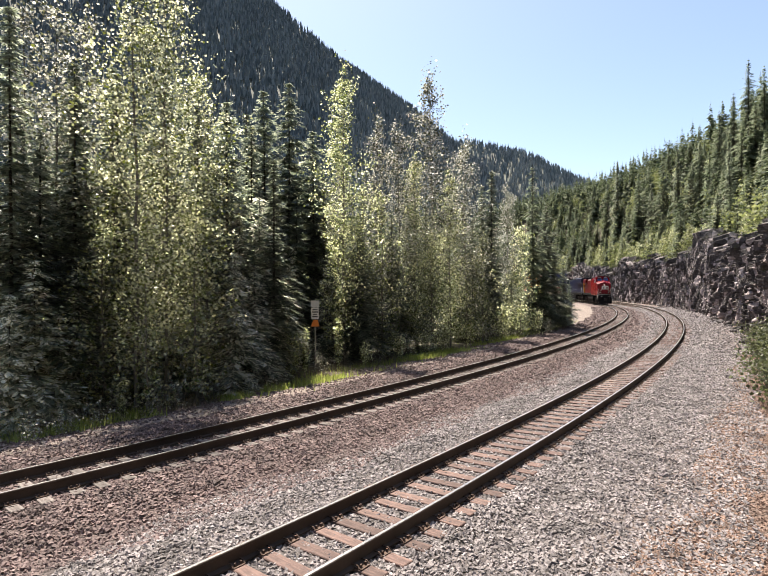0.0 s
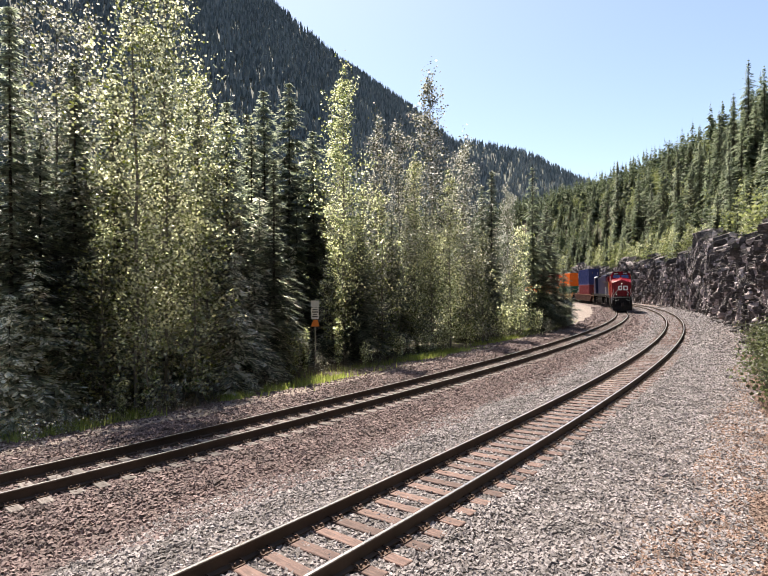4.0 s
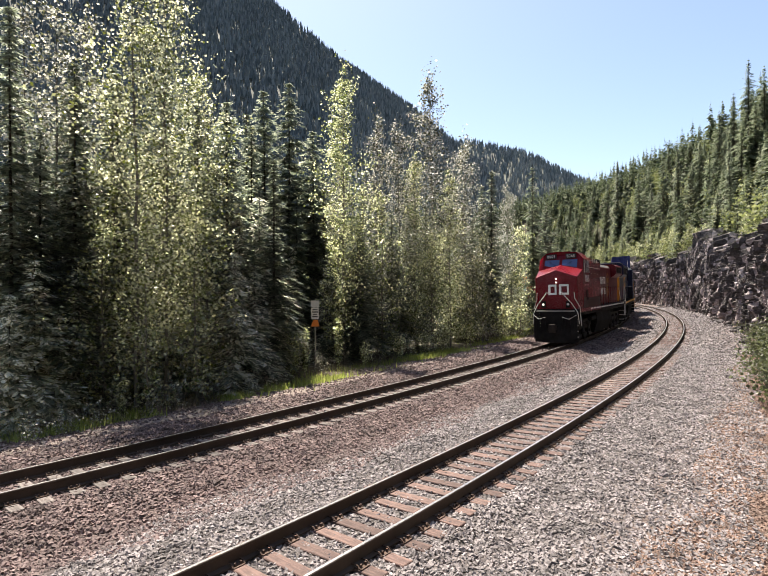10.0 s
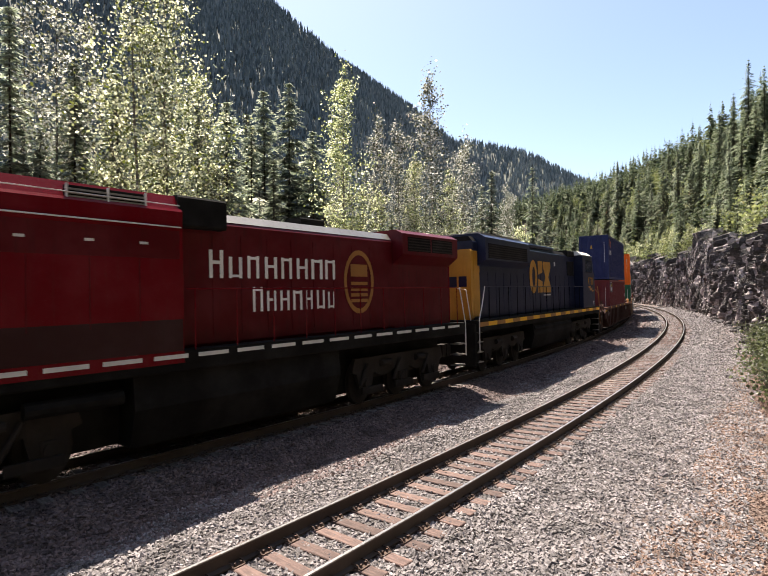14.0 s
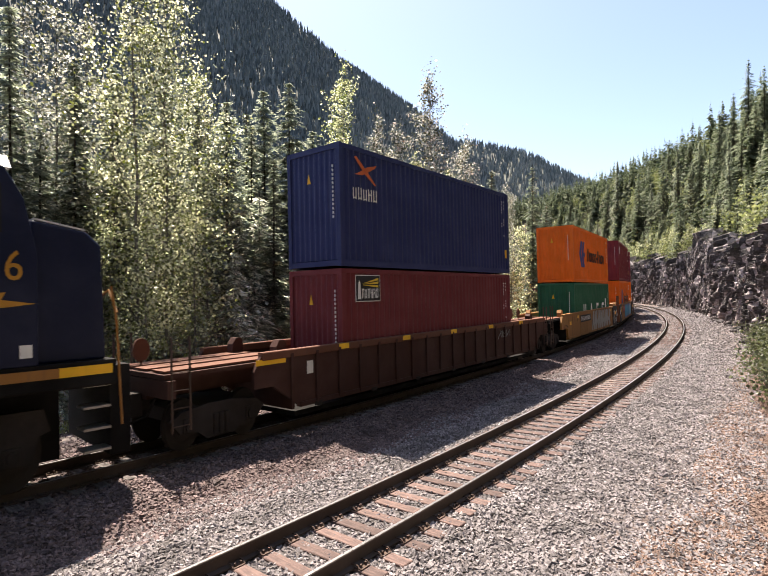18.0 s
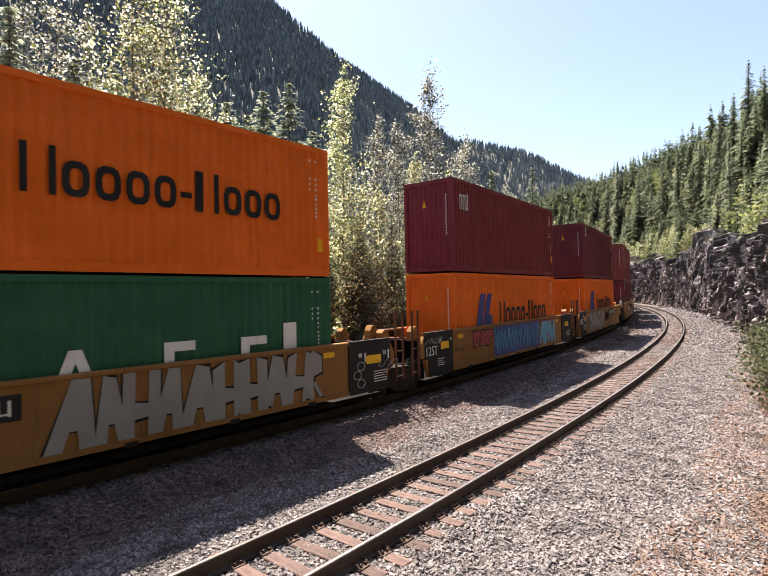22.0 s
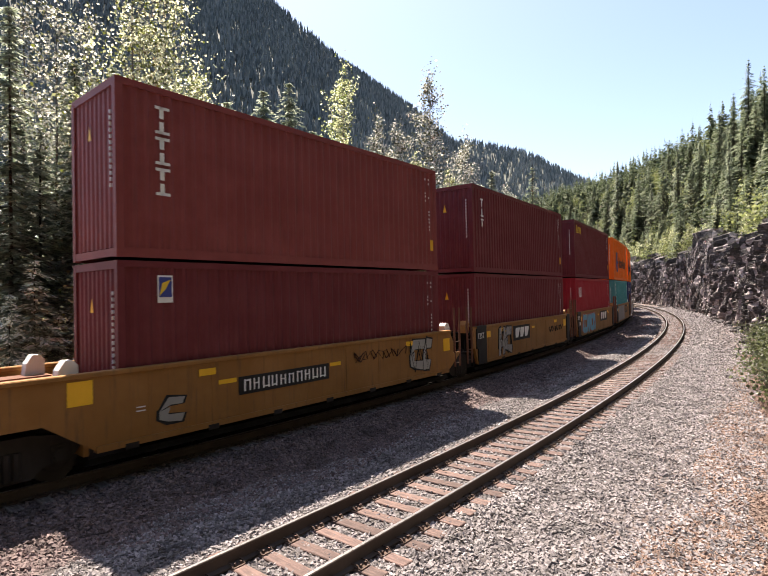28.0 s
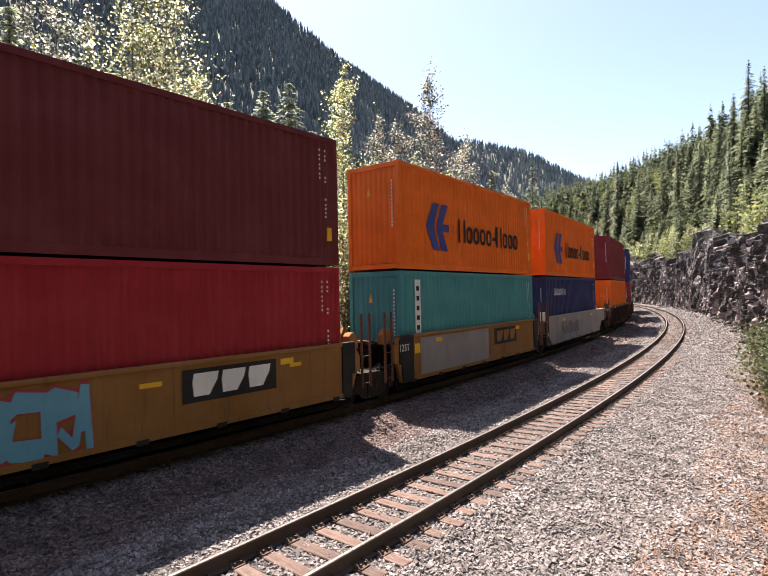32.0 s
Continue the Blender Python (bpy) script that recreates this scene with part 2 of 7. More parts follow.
# the near-white ends of the next two leaf mixes paint in sun glints
M_LEAF = leafy("cottonwood_leaves", (0.06631, 0.07625, 0.02122), (0.557, 0.557, 0.4112), 0.45, 1.0, 0.2, (0.15, 1.0), 2.05)
M_LEAF_PALE = leafy("pale_leaves", (0.05806, 0.06082, 0.03318), (0.4976, 0.4921, 0.4424), 0.45, 1.0, 0.2, (0.15, 1.0), 1.9)
M_LEAF_YOUNG = leafy("young_leaves", (0.1012, 0.1196, 0.0391), (0.667, 0.6727, 0.46), 0.45, 1.0, 0.2, (0.15, 1.0), 2.0)
M_NEEDLE = leafy("conifer_needles", (0.06739, 0.08143, 0.05897), (0.2584, 0.2752, 0.2135), 0.58, 0.9, 0.36, (0.1, 1.0), 1.9)
M_NEEDLE_LIGHT = leafy("hemlock_needles", (0.16, 0.175, 0.14), (0.88, 0.86, 0.77), 0.6, 1.0, 0.28, (0.3, 1.0), 1.9)
M_NEEDLE_DARK = leafy("conifer_needles_dark", (0.0714, 0.09072, 0.06048), (0.21, 0.231, 0.168), 0.5, 0.8, 0.36, (0.1, 1.0), 1.8)
M_NEEDLE_FAR = leafy("far_conifers", (0.05625, 0.075, 0.045), (0.1575, 0.18, 0.1125), 0.4, 0.2, 0.7)
# blue-grey of distance haze is mixed into these needle colours
M_NEEDLE_HAZE = leafy("hazy_mountain_conifers", (0.088, 0.112, 0.124), (0.2, 0.228, 0.24), 0.25, 0.1, 0.8)
M_BROAD_FAR = leafy("hillside_broadleaf", (0.0975, 0.1162, 0.045), (0.2175, 0.2325, 0.1125), 0.45, 0.3, 0.6)
M_GRASS = leafy("grass_blades", (0.14, 0.189, 0.042), (0.308, 0.329, 0.119), 0.5, 0.5, 0.45)
M_BUSH = leafy("bank_bushes", (0.0385, 0.04675, 0.022), (0.11, 0.121, 0.0605), 0.4, 0.4, 0.5)
M_DRY = leafy("dry_twigs", (0.10, 0.085, 0.06), (0.24, 0.20, 0.15), 0.2, 0.2, 0.8)

RED = (0.130, 0.0008, 0.006)
M_RED = paint("engine_red", RED, 0.22, 0.25, spec=0.14)
M_RED_GLOSS = paint("engine_red_gloss", RED, 0.26, 0.2, spec=0.34)
M_RED_WORN = paint("engine_red_grimy", (0.084, 0.0015, 0.005), 0.35, 0.6, dirt_col=(0.03, 0.010, 0.010), spec=0.15)
M_RED_LOWER = paint("engine_brown_lower_side", (0.032, 0.007, 0.007), 0.55, 0.6, dirt_col=(0.022, 0.012, 0.010), spec=0.2)
M_BLUE = paint("engine_navy", (0.006, 0.0105, 0.036), 0.36, 0.22, dirt_col=(0.018, 0.015, 0.015), spec=0.25)
M_YELLOW = paint("engine_yellow", (0.46, 0.215, 0.02), 0.45, 0.3)
M_BLACK = paint("black_frame", (0.0075, 0.0066, 0.0062), 0.8, 0.35, dirt_col=(0.014, 0.011, 0.010), spec=0.1)
M_TRUCK = paint("truck_grime", (0.024, 0.019, 0.0165), 0.85, 0.5, dirt_col=(0.05, 0.038, 0.032), spec=0.2)
M_STEEL = paint("worn_steel", (0.30, 0.28, 0.26), 0.45, 0.4, 0.7)
M_WHITE = paint("white_paint", (0.74, 0.73, 0.70), 0.5, 0.12)
M_GREYPAINT = paint("grey_rail_paint", (0.62, 0.60, 0.57), 0.5, 0.15)
M_GLASS = glassy("window_glass")
M_BLUEGLASS = glassy("tinted_screen", (0.03, 0.05, 0.16), 0.08)
M_LAMP = glow("headlamp", (1.0, 0.92, 0.80), 0.6)
M_WELL_BROWN = paint("well_car_brown", (0.052, 0.021, 0.015), 0.7, 0.45, dirt_col=(0.035, 0.022, 0.018), spec=0.2)
M_WELL_YELLOW = paint("well_car_yellow", (0.255, 0.115, 0.028), 0.6, 0.6, spec=0.3)
M_WELL_GREY = paint("well_car_grey", (0.26, 0.23, 0.22), 0.65, 0.4)
M_WELL_RUST = paint("well_car_rust_edge", (0.12, 0.046, 0.026), 0.7, 0.45, spec=0.25)
M_TABYELLOW = paint("reflector_yellow", (0.80, 0.43, 0.01), 0.5, 0.1)
M_ORANGE = paint("container_orange", (0.80, 0.145, 0.010), 0.5, 0.20, spec=0.25)
M_MAROON = paint("container_maroon", (0.185, 0.020, 0.028), 0.5, 0.2, spec=0.25)
M_MAROON2 = paint("container_dark_maroon", (0.132, 0.019, 0.024), 0.5, 0.2, spec=0.25)
M_RUST = paint("container_rust_red", (0.145, 0.022, 0.026), 0.55, 0.3, spec=0.25)
M_RUST_FADED = paint("container_faded_rust", (0.215, 0.045, 0.042), 0.5, 0.35, spec=0.25)
M_CRED = paint("container_red", (0.31, 0.013, 0.024), 0.45, 0.2, spec=0.25)
M_CBLUE = paint("container_navy", (0.018, 0.026, 0.100), 0.5, 0.25, spec=0.25)
M_GREEN = paint("container_green", (0.015, 0.105, 0.052), 0.5, 0.25, spec=0.25)
M_TEAL = paint("container_teal", (0.050, 0.245, 0.255), 0.5, 0.2, spec=0.25)
M_LOGOBLUE = paint("logo_blue", (0.018, 0.035, 0.21), 0.5, 0.1)
M_LOGOBLACK = paint("logo_black", (0.011, 0.010, 0.011), 0.6, 0.2, dirt_col=(0.03, 0.025, 0.022), spec=0.3)
M_LOGOORANGE = paint("logo_orange", (0.62, 0.12, 0.02), 0.5, 0.1)
M_LOGOYELLOW = paint("logo_yellow", (0.72, 0.50, 0.03), 0.5, 0.1)
M_OLDGOLD = paint("faded_gold", (0.30, 0.125, 0.02), 0.5, 0.4)
M_GRAF_BLUE = paint("graffiti_blue", (0.10, 0.33, 0.46), 0.5, 0.2)
M_GRAF_NAVY = paint("graffiti_navy", (0.03, 0.06, 0.22), 0.5, 0.2)
M_GRAF_GREY = paint("graffiti_silver", (0.27, 0.26, 0.245), 0.5, 0.2)
M_GRAF_RED = paint("graffiti_red", (0.33, 0.03, 0.04), 0.5, 0.2)
M_SIGNORANGE = paint("sign_orange", (0.70, 0.20, 0.03), 0.5, 0.2)


# ---- mesh helpers ----
class Shape:
    """Collects faces of one mesh. z values are multiplied by k."""

    def __init__(self, k=1.0):
        self.v, self.f, self.k = [], [], k

    def face(self, *pts):
        n = len(self.v)
        self.v += [(p[0], p[1], p[2] * self.k) for p in pts]
        self.f.append(tuple(range(n, n + len(pts))))
        return self

    def solid(self, verts, faces):
        n = len(self.v)
        self.v += [(p[0], p[1], p[2] * self.k) for p in verts]
        self.f += [tuple(i + n for i in f) for f in faces]
        return self

    def box(self, x0, x1, y0, y1, z0, z1, c=0.0):
        """A block; c chamfers its edges along x."""
        if c <= 0:
            vs = [(x, y, z) for x in (x0, x1) for y in (y0, y1) for z in (z0, z1)]
            return self.solid(vs, [(0, 1, 3, 2), (4, 6, 7, 5), (0, 4, 5, 1), (2, 3, 7, 6), (0, 2, 6, 4), (1, 5, 7, 3)])
        prof = [(y0 + c, z0), (y1 - c, z0), (y1, z0 + c), (y1, z1 - c), (y1 - c, z1), (y0 + c, z1), (y0, z1 - c), (y0, z0 + c)]
        return self.prism(prof, x0, x1)

    def prism(self, prof, x0, x1):
        """A (y, z) outline, run along x."""
        n = len(prof)
        vs = [(x0, y, z) for y, z in prof] + [(x1, y, z) for y, z in prof]
        return self.solid(vs, [tuple(range(n - 1, -1, -1)), tuple(range(n, 2 * n))] + [(i, (i + 1) % n, n + (i + 1) % n, n + i) for i in range(n)])

    def slab(self, prof, y0, y1):
        """An (x, z) outline, run along y."""
        n = len(prof)
        vs = [(x, y0, z) for x, z in prof] + [(x, y1, z) for x, z in prof]
        return self.solid(vs, [tuple(range(n)), tuple(range(2 * n - 1, n - 1, -1))] + [(i, n + i, n + (i + 1) % n, (i + 1) % n) for i in range(n)])

    def tube(self, pts, r, sides=6, r1=None):
        """A round bar along points (true z, multiplied by k)."""
        r1 = r if r1 is None else r1
        P = [Vector((p[0], p[1], p[2] * self.k)) for p in pts]
        rings = []
        for i, p in enumerate(P):
            d = (P[min(i + 1, len(P) - 1)] - P[max(i - 1, 0)]).normalized()
            a = d.orthogonal().normalized()
            if abs(d.z) > 0.2:
                a = Vector((1, 0, 0)) - d * d.x
                a = a.normalized() if a.length > 0.1 else d.orthogonal().normalized()
            b = d.cross(a)
            rr = r + (r1 - r) * i / max(1, len(P) - 1)
            rings.append([p + (a * math.cos(t) + b * math.sin(t)) * rr for t in [2 * math.pi * j / sides for j in range(sides)]])
        n = len(self.v)
        for ring in rings:
            self.v += [tuple(q) for q in ring]
        for i in range(len(rings) - 1):
            for j in range(sides):
                k = (j + 1) % sides
                self.f.append((n + i * sides + j, n + i * sides + k, n + (i + 1) * sides + k, n + (i + 1) * sides + j))
        self.f.append(tuple(n + j for j in range(sides - 1, -1, -1)))
        self.f.append(tuple(n + (len(rings) - 1) * sides + j for j in range(sides)))
        return self

    def disc(self, c, r, y0, y1, sides=20, r2=None):
        """A wheel-like cylinder with its axle along y."""
        r2 = r if r2 is None else r2
        n = len(self.v)
        for y, rr in ((y0, r), (y1, r2)):
            for j in range(sides):
                a = 2 * math.pi * j / sides
                self.v.append((c[0] + rr * math.cos(a), y, c[1] * self.k + rr * math.sin(a) * self.k))
        for j in range(sides):
            k = (j + 1) % sides
            self.f.append((n + j, n + k, n + sides + k, n + sides + j))
        self.f.append(tuple(n + j for j in range(sides)))
        self.f.append(tuple(n + sides + j for j in range(sides - 1, -1, -1)))
        return self

    def mesh(self, name, mat, fix=True):
        me = bpy.data.meshes.new(name)
        me.from_pydata(self.v, [], self.f)
        for m in (mat if isinstance(mat, (list, tuple)) else [mat]):
            me.materials.append(m)
        if fix:
            bm = bmesh.new()
            bm.from_mesh(me)
            bmesh.ops.recalc_face_normals(bm, faces=bm.faces)
            bm.to_mesh(me)
            bm.free()
        return me


def part(name, shape, mat, parent, label="", bevel=0.0, kind=""):
    """One mesh of its own under a thing or a part."""
    me = shape.mesh(name, mat) if isinstance(shape, Shape) else shape
    if bevel:
        bm = bmesh.new()
        bm.from_mesh(me)
        bmesh.ops.remove_doubles(bm, verts=bm.verts, dist=0.0005)
        edges = [e for e in bm.edges if len(e.link_faces) == 2 and e.calc_face_angle(0) > 0.5]
        bmesh.ops.bevel(bm, geom=edges, offset=bevel, segments=2, affect='EDGES', profile=0.6)
        bm.to_mesh(me)
        bm.free()
        for p in me.polygons:
            p.use_smooth = p.area < 0.02
    ob = new(name, me)
    ob.parent = parent
    if label:
        tagged(ob, label)
    if kind:
        tagged(ob, kind=kind)
    return ob


def thing(name, label, category, m=None, group="", kind=""):
    ob = new(name)
    ob.empty_display_size = 0.3
    if m is not None:
        ob.matrix_world = m
    return tagged(ob, label, category, group, kind)


def mesh_np(name, verts, faces, mat, smooth_faces=False):
    """A mesh from arrays of points and of equally long faces."""
    me = bpy.data.meshes.new(name)
    nf, k = faces.shape
    me.vertices.add(len(verts))
    me.vertices.foreach_set("co", np.asarray(verts, np.float32).ravel())
    me.loops.add(nf * k)
    me.loops.foreach_set("vertex_index", faces.astype(np.int32).ravel())
    me.polygons.add(nf)
    me.polygons.foreach_set("loop_start", np.arange(0, nf * k, k, dtype=np.int32))
    me.polygons.foreach_set("use_smooth", np.full(nf, smooth_faces))
    me.update(calc_edges=True)
    me.materials.append(mat)
    return me


# ---- ground ----
def spaced(parts):
    out = []
    for a, b, step in parts:
        out.append(np.arange(a, b, step))
    return np.concatenate(out + [[parts[-1][1]]])


def build_ground():
    xs = spaced([(-2600, -400, 110), (-400, -80, 16), (-80, -24, 3), (-24, 30, 0.6), (30, 90, 2.0), (90, 400, 12), (400, 2600, 110)])
    ys = spaced([(-1200, -60, 95), (-60, -4, 7), (-4, 45, 0.6), (45, 130, 2.0), (130, 420, 12), (420, 3600, 120)])
    X, Y = np.meshgrid(xs, ys)
    Z = ground_z(X, Y)
    v = np.stack([X, Y, Z], -1).reshape(-1, 3)
    nx, ny = len(xs), len(ys)
    i = (np.arange(ny - 1)[:, None] * nx + np.arange(nx - 1)[None]).ravel()
    f = np.stack([i, i + 1, i + nx + 1, i + nx], -1)
    ob = new("ground", mesh_np("ground", v, f, M_GROUND, True))
    tagged(ob, "grey-brown ballast and gravel bed with forest floor beside the tracks", "ground", kind="structure")


build_ground()


# ---- tracks ----
def sweep(path, prof, s0, s1, step, top_from=None):
    """Runs an outline (y outwards, z) along a track."""
    n = len(prof)
    ss = np.arange(s0, s1 + 0.01, step)
    v, f, mats = [], [], []
    for i, s in enumerate(ss):
        m = path.matrix(float(s))
        v += [tuple(m @ Vector((0, y, z))) for y, z in prof]
        if i:
            a, b = (i - 1) * n, i * n
            for j in range(n):
                k = (j + 1) % n
                f.append((a + j, a + k, b + k, b + j))
                mats.append(1 if top_from is not None and j in top_from else 0)
    return v, f, mats


def build_track(name, path, label, s0, s1, tie0, tie1, tie_mat, tie_z):
    root = thing(name, label, "railway track", kind="structure")
    h = 0.185 * K
    for side in (-1, 1):
        y = side * GAUGE / 2
        prof = [(y - 0.07, -h), (y + 0.07, -h), (y + 0.07, -h + 0.02), (y + 0.012, -h + 0.05), (y + 0.012, -0.06), (y + 0.036, -0.045),
                (y + 0.036, -0.012), (y + 0.026, 0.0), (y - 0.026, 0.0), (y - 0.036, -0.012), (y - 0.036, -0.045), (y - 0.012, -0.06),
                (y - 0.012, -h + 0.05), (y - 0.07, -h + 0.02)]
        v, f, mats = sweep(path, prof, s0, s1, 1.0, (7,))
        me = bpy.data.meshes.new("rail")
        me.from_pydata(v, [], f)
        me.materials.append(M_RAIL)
        me.materials.append(M_RAILTOP)
        me.polygons.foreach_set("material_index", mats)
        part("rail", me, None, root, "dark rusty steel rail with a polished head")
    rnd = random.Random(4)
    tie = []
    for k in range(6):
        sh = Shape()
        c = 0.012
        w, l, t = 0.115, 1.30, 0.19
        sh.box(-w + rnd.uniform(-.008, .008), w, -l, l + rnd.uniform(-.05, .05), -h - t, -h + 0.004 + rnd.uniform(-0.008, 0.006))
        me = sh.mesh("tie", tie_mat)
        bm = bmesh.new()
        bm.from_mesh(me)
        bmesh.ops.bevel(bm, geom=bm.edges[:], offset=c, segments=1, affect='EDGES')
        bm.to_mesh(me)
        bm.free()
        tie.append(me)
    plate = Shape()
    for side in (-1, 1):
        y = side * GAUGE / 2
        plate.box(-0.09, 0.09, y - 0.17, y + 0.17, -h - 0.002, -h + 0.022)
        for dx, dy in ((-0.05, -0.12), (0.05, 0.12), (-0.05, 0.12), (0.05, -0.12)):
            plate.box(dx - 0.014, dx + 0.014, y + dy - 0.014, y + dy + 0.014, -h, -h + 0.07)
        for dx in (-0.1, 0.1):
            plate.tube([(dx, y - 0.16, -h + 0.02), (dx, y - 0.10, -h + 0.06), (dx, y + 0.10, -h + 0.06), (dx, y + 0.16, -h + 0.02)], 0.012, 4)
    plate_me = plate.mesh("tie_plate", M_SPIKE)
    s, i = tie0, 0
    while s < tie1 and i < 300:
        m = path.matrix(s + rnd.uniform(-.03, .03)) @ pose(0, rnd.uniform(-.03, .03), 0, 0, 0, rnd.uniform(-1.5, 1.5))
        ob = part("tie", tie[i % 6], None, root)
        ob.matrix_basis = m
        ob2 = new("tie_plate", plate_me)
        ob2.parent = ob
        s += 0.52
        i += 1
    rest = [path.matrix(s + 0.52 * j) for j in range(int((s1 - s) / 0.52))]
    v, f = [], []
    for m in rest:
        n = len(v)
        for x in (-0.11, 0.11):
            for y in (-1.3, 1.3):
                v.append(tuple(m @ Vector((x, y, -h + 0.002))))
                v.append(tuple(m @ Vector((x, y, -h - 0.15))))
        f += [(n, n + 2, n + 6, n + 4), (n, n + 1, n + 3, n + 2), (n + 4, n + 6, n + 7, n + 5), (n, n + 4, n + 5, n + 1), (n + 2, n + 3, n + 7, n + 6)]
    me = bpy.data.meshes.new("far_ties")
    me.from_pydata(v, [], f)
    me.materials.append(tie_mat)
    part("far_ties", me, None, root, kind="stuff")
    return root


build_track("railway_track_north", FAR, "older curved railway track with grey wooden ties in brown ballast", -300, 280, -208, -90, M_TIE_OLD, 0)
build_track("railway_track_south", NEAR, "curved railway track with reddish wooden ties in grey ballast", -330, 240, -210, -95, M_TIE, 0)


# ---- ballast stones ----
def stones(name, label, mat, n, x0, x1, y0, y1, r0, r1, size, seed, near=7.0):
    """Loose broken stones, denser towards the front."""
    rng = np.random.default_rng(seed)
    u = rng.random(n * 6)
    y = y0 + (y1 - y0) * u ** 1.7
    x = x0 + (x1 - x0) * rng.random(n * 6)
    r = radius(x, y)
    rf = np.hypot(x - FAR_C[0], y - FAR_C[1]) - FAR_R
    rn = r - NEAR_R
    edge0, edge1 = r0 + 0.5 * waves(x, y, 1.1, seed), r1 + 0.6 * waves(x, y, 1.3, seed + 1)
    keep = (r > edge0) & (r < edge1) & (np.abs(x / np.maximum(y, 1)) < 0.82)
    for rr in (rf, rn):
        keep &= (np.abs(np.abs(rr) - GAUGE / 2) > 0.085)
    keep &= (np.abs(rn) > 0.7) | (rng.random(n * 6) < 0.62)
    keep &= (np.abs(rf) > 1.25) | (rng.random(n * 6) < 0.5)
    x, y, rn, rf = (a[keep][:n] for a in (x, y, rn, rf))
    m = len(x)
    s = size * (0.55 + 0.9 * rng.random(m) ** 1.5) * (1 + 0.018 * y)
    z = ground_z(x, y) + s * 0.25
    base = np.array([(1, 0, 0), (-1, 0, 0), (0, 1, 0), (0, -1, 0), (0, 0, 1), (0, 0, -1)], float)
    v = base[None] + rng.normal(0, 0.28, (m, 6, 3))
    a = rng.random((m, 3)) * 6.28
    ca, sa = np.cos(a), np.sin(a)
    for ax, (i, j) in enumerate(((0, 1), (1, 2), (0, 2))):
        p, q = v[:, :, i].copy(), v[:, :, j].copy()
        v[:, :, i] = p * ca[:, ax, None] - q * sa[:, ax, None]
        v[:, :, j] = p * sa[:, ax, None] + q * ca[:, ax, None]
    v = v * s[:, None, None] * np.array([1.0, 1.0, 0.85])
    v += np.stack([x, y, z], -1)[:, None]
    tri = np.array([(0, 2, 4), (2, 1, 4), (1, 3, 4), (3, 0, 4), (2, 0, 5), (1, 2, 5), (3, 1, 5), (0, 3, 5)])
    f = (tri[None] + (np.arange(m) * 6)[:, None, None]).reshape(-1, 3)
    ob = new(name, mesh_np(name, v.reshape(-1, 3), f, mat))
    tagged(ob, label, "gravel", kind="stuff")


stones("ballast_stones", "grey crushed ballast stones beside the track", M_STONE_GREY, 72000, -5, 21, 6.3, 36, 283.9, 292.2, 0.028, 1)
stones("brown_ballast_stones", "brown crushed ballast stones between the tracks", M_STONE_BROWN, 48000, -16, 18, 6.5, 40, 277.4, 284.6, 0.031, 2)
stones("gravel_stones", "tan gravel on the path beside the track", M_STONE_TAN, 34000, 1, 22, 6.3, 34, 291.2, 295.0, 0.022, 3)
stones("far_ballast_stones", "coarse grey and brown ballast further along the tracks", M_STONE_BROWN, 17000, -6, 60, 33, 105, 277.4, 284.8, 0.045, 5)
stones("far_grey_stones", "coarse grey ballast further along the tracks", M_STONE_GREY, 17000, 6, 66, 31, 105, 284.4, 293.2, 0.042, 6)
stones("verge_stones", "pinkish gravel scattered along the verge", M_STONE_BROWN, 9000, -16, 18, 11, 48, 273.8, 277.6, 0.030, 4)


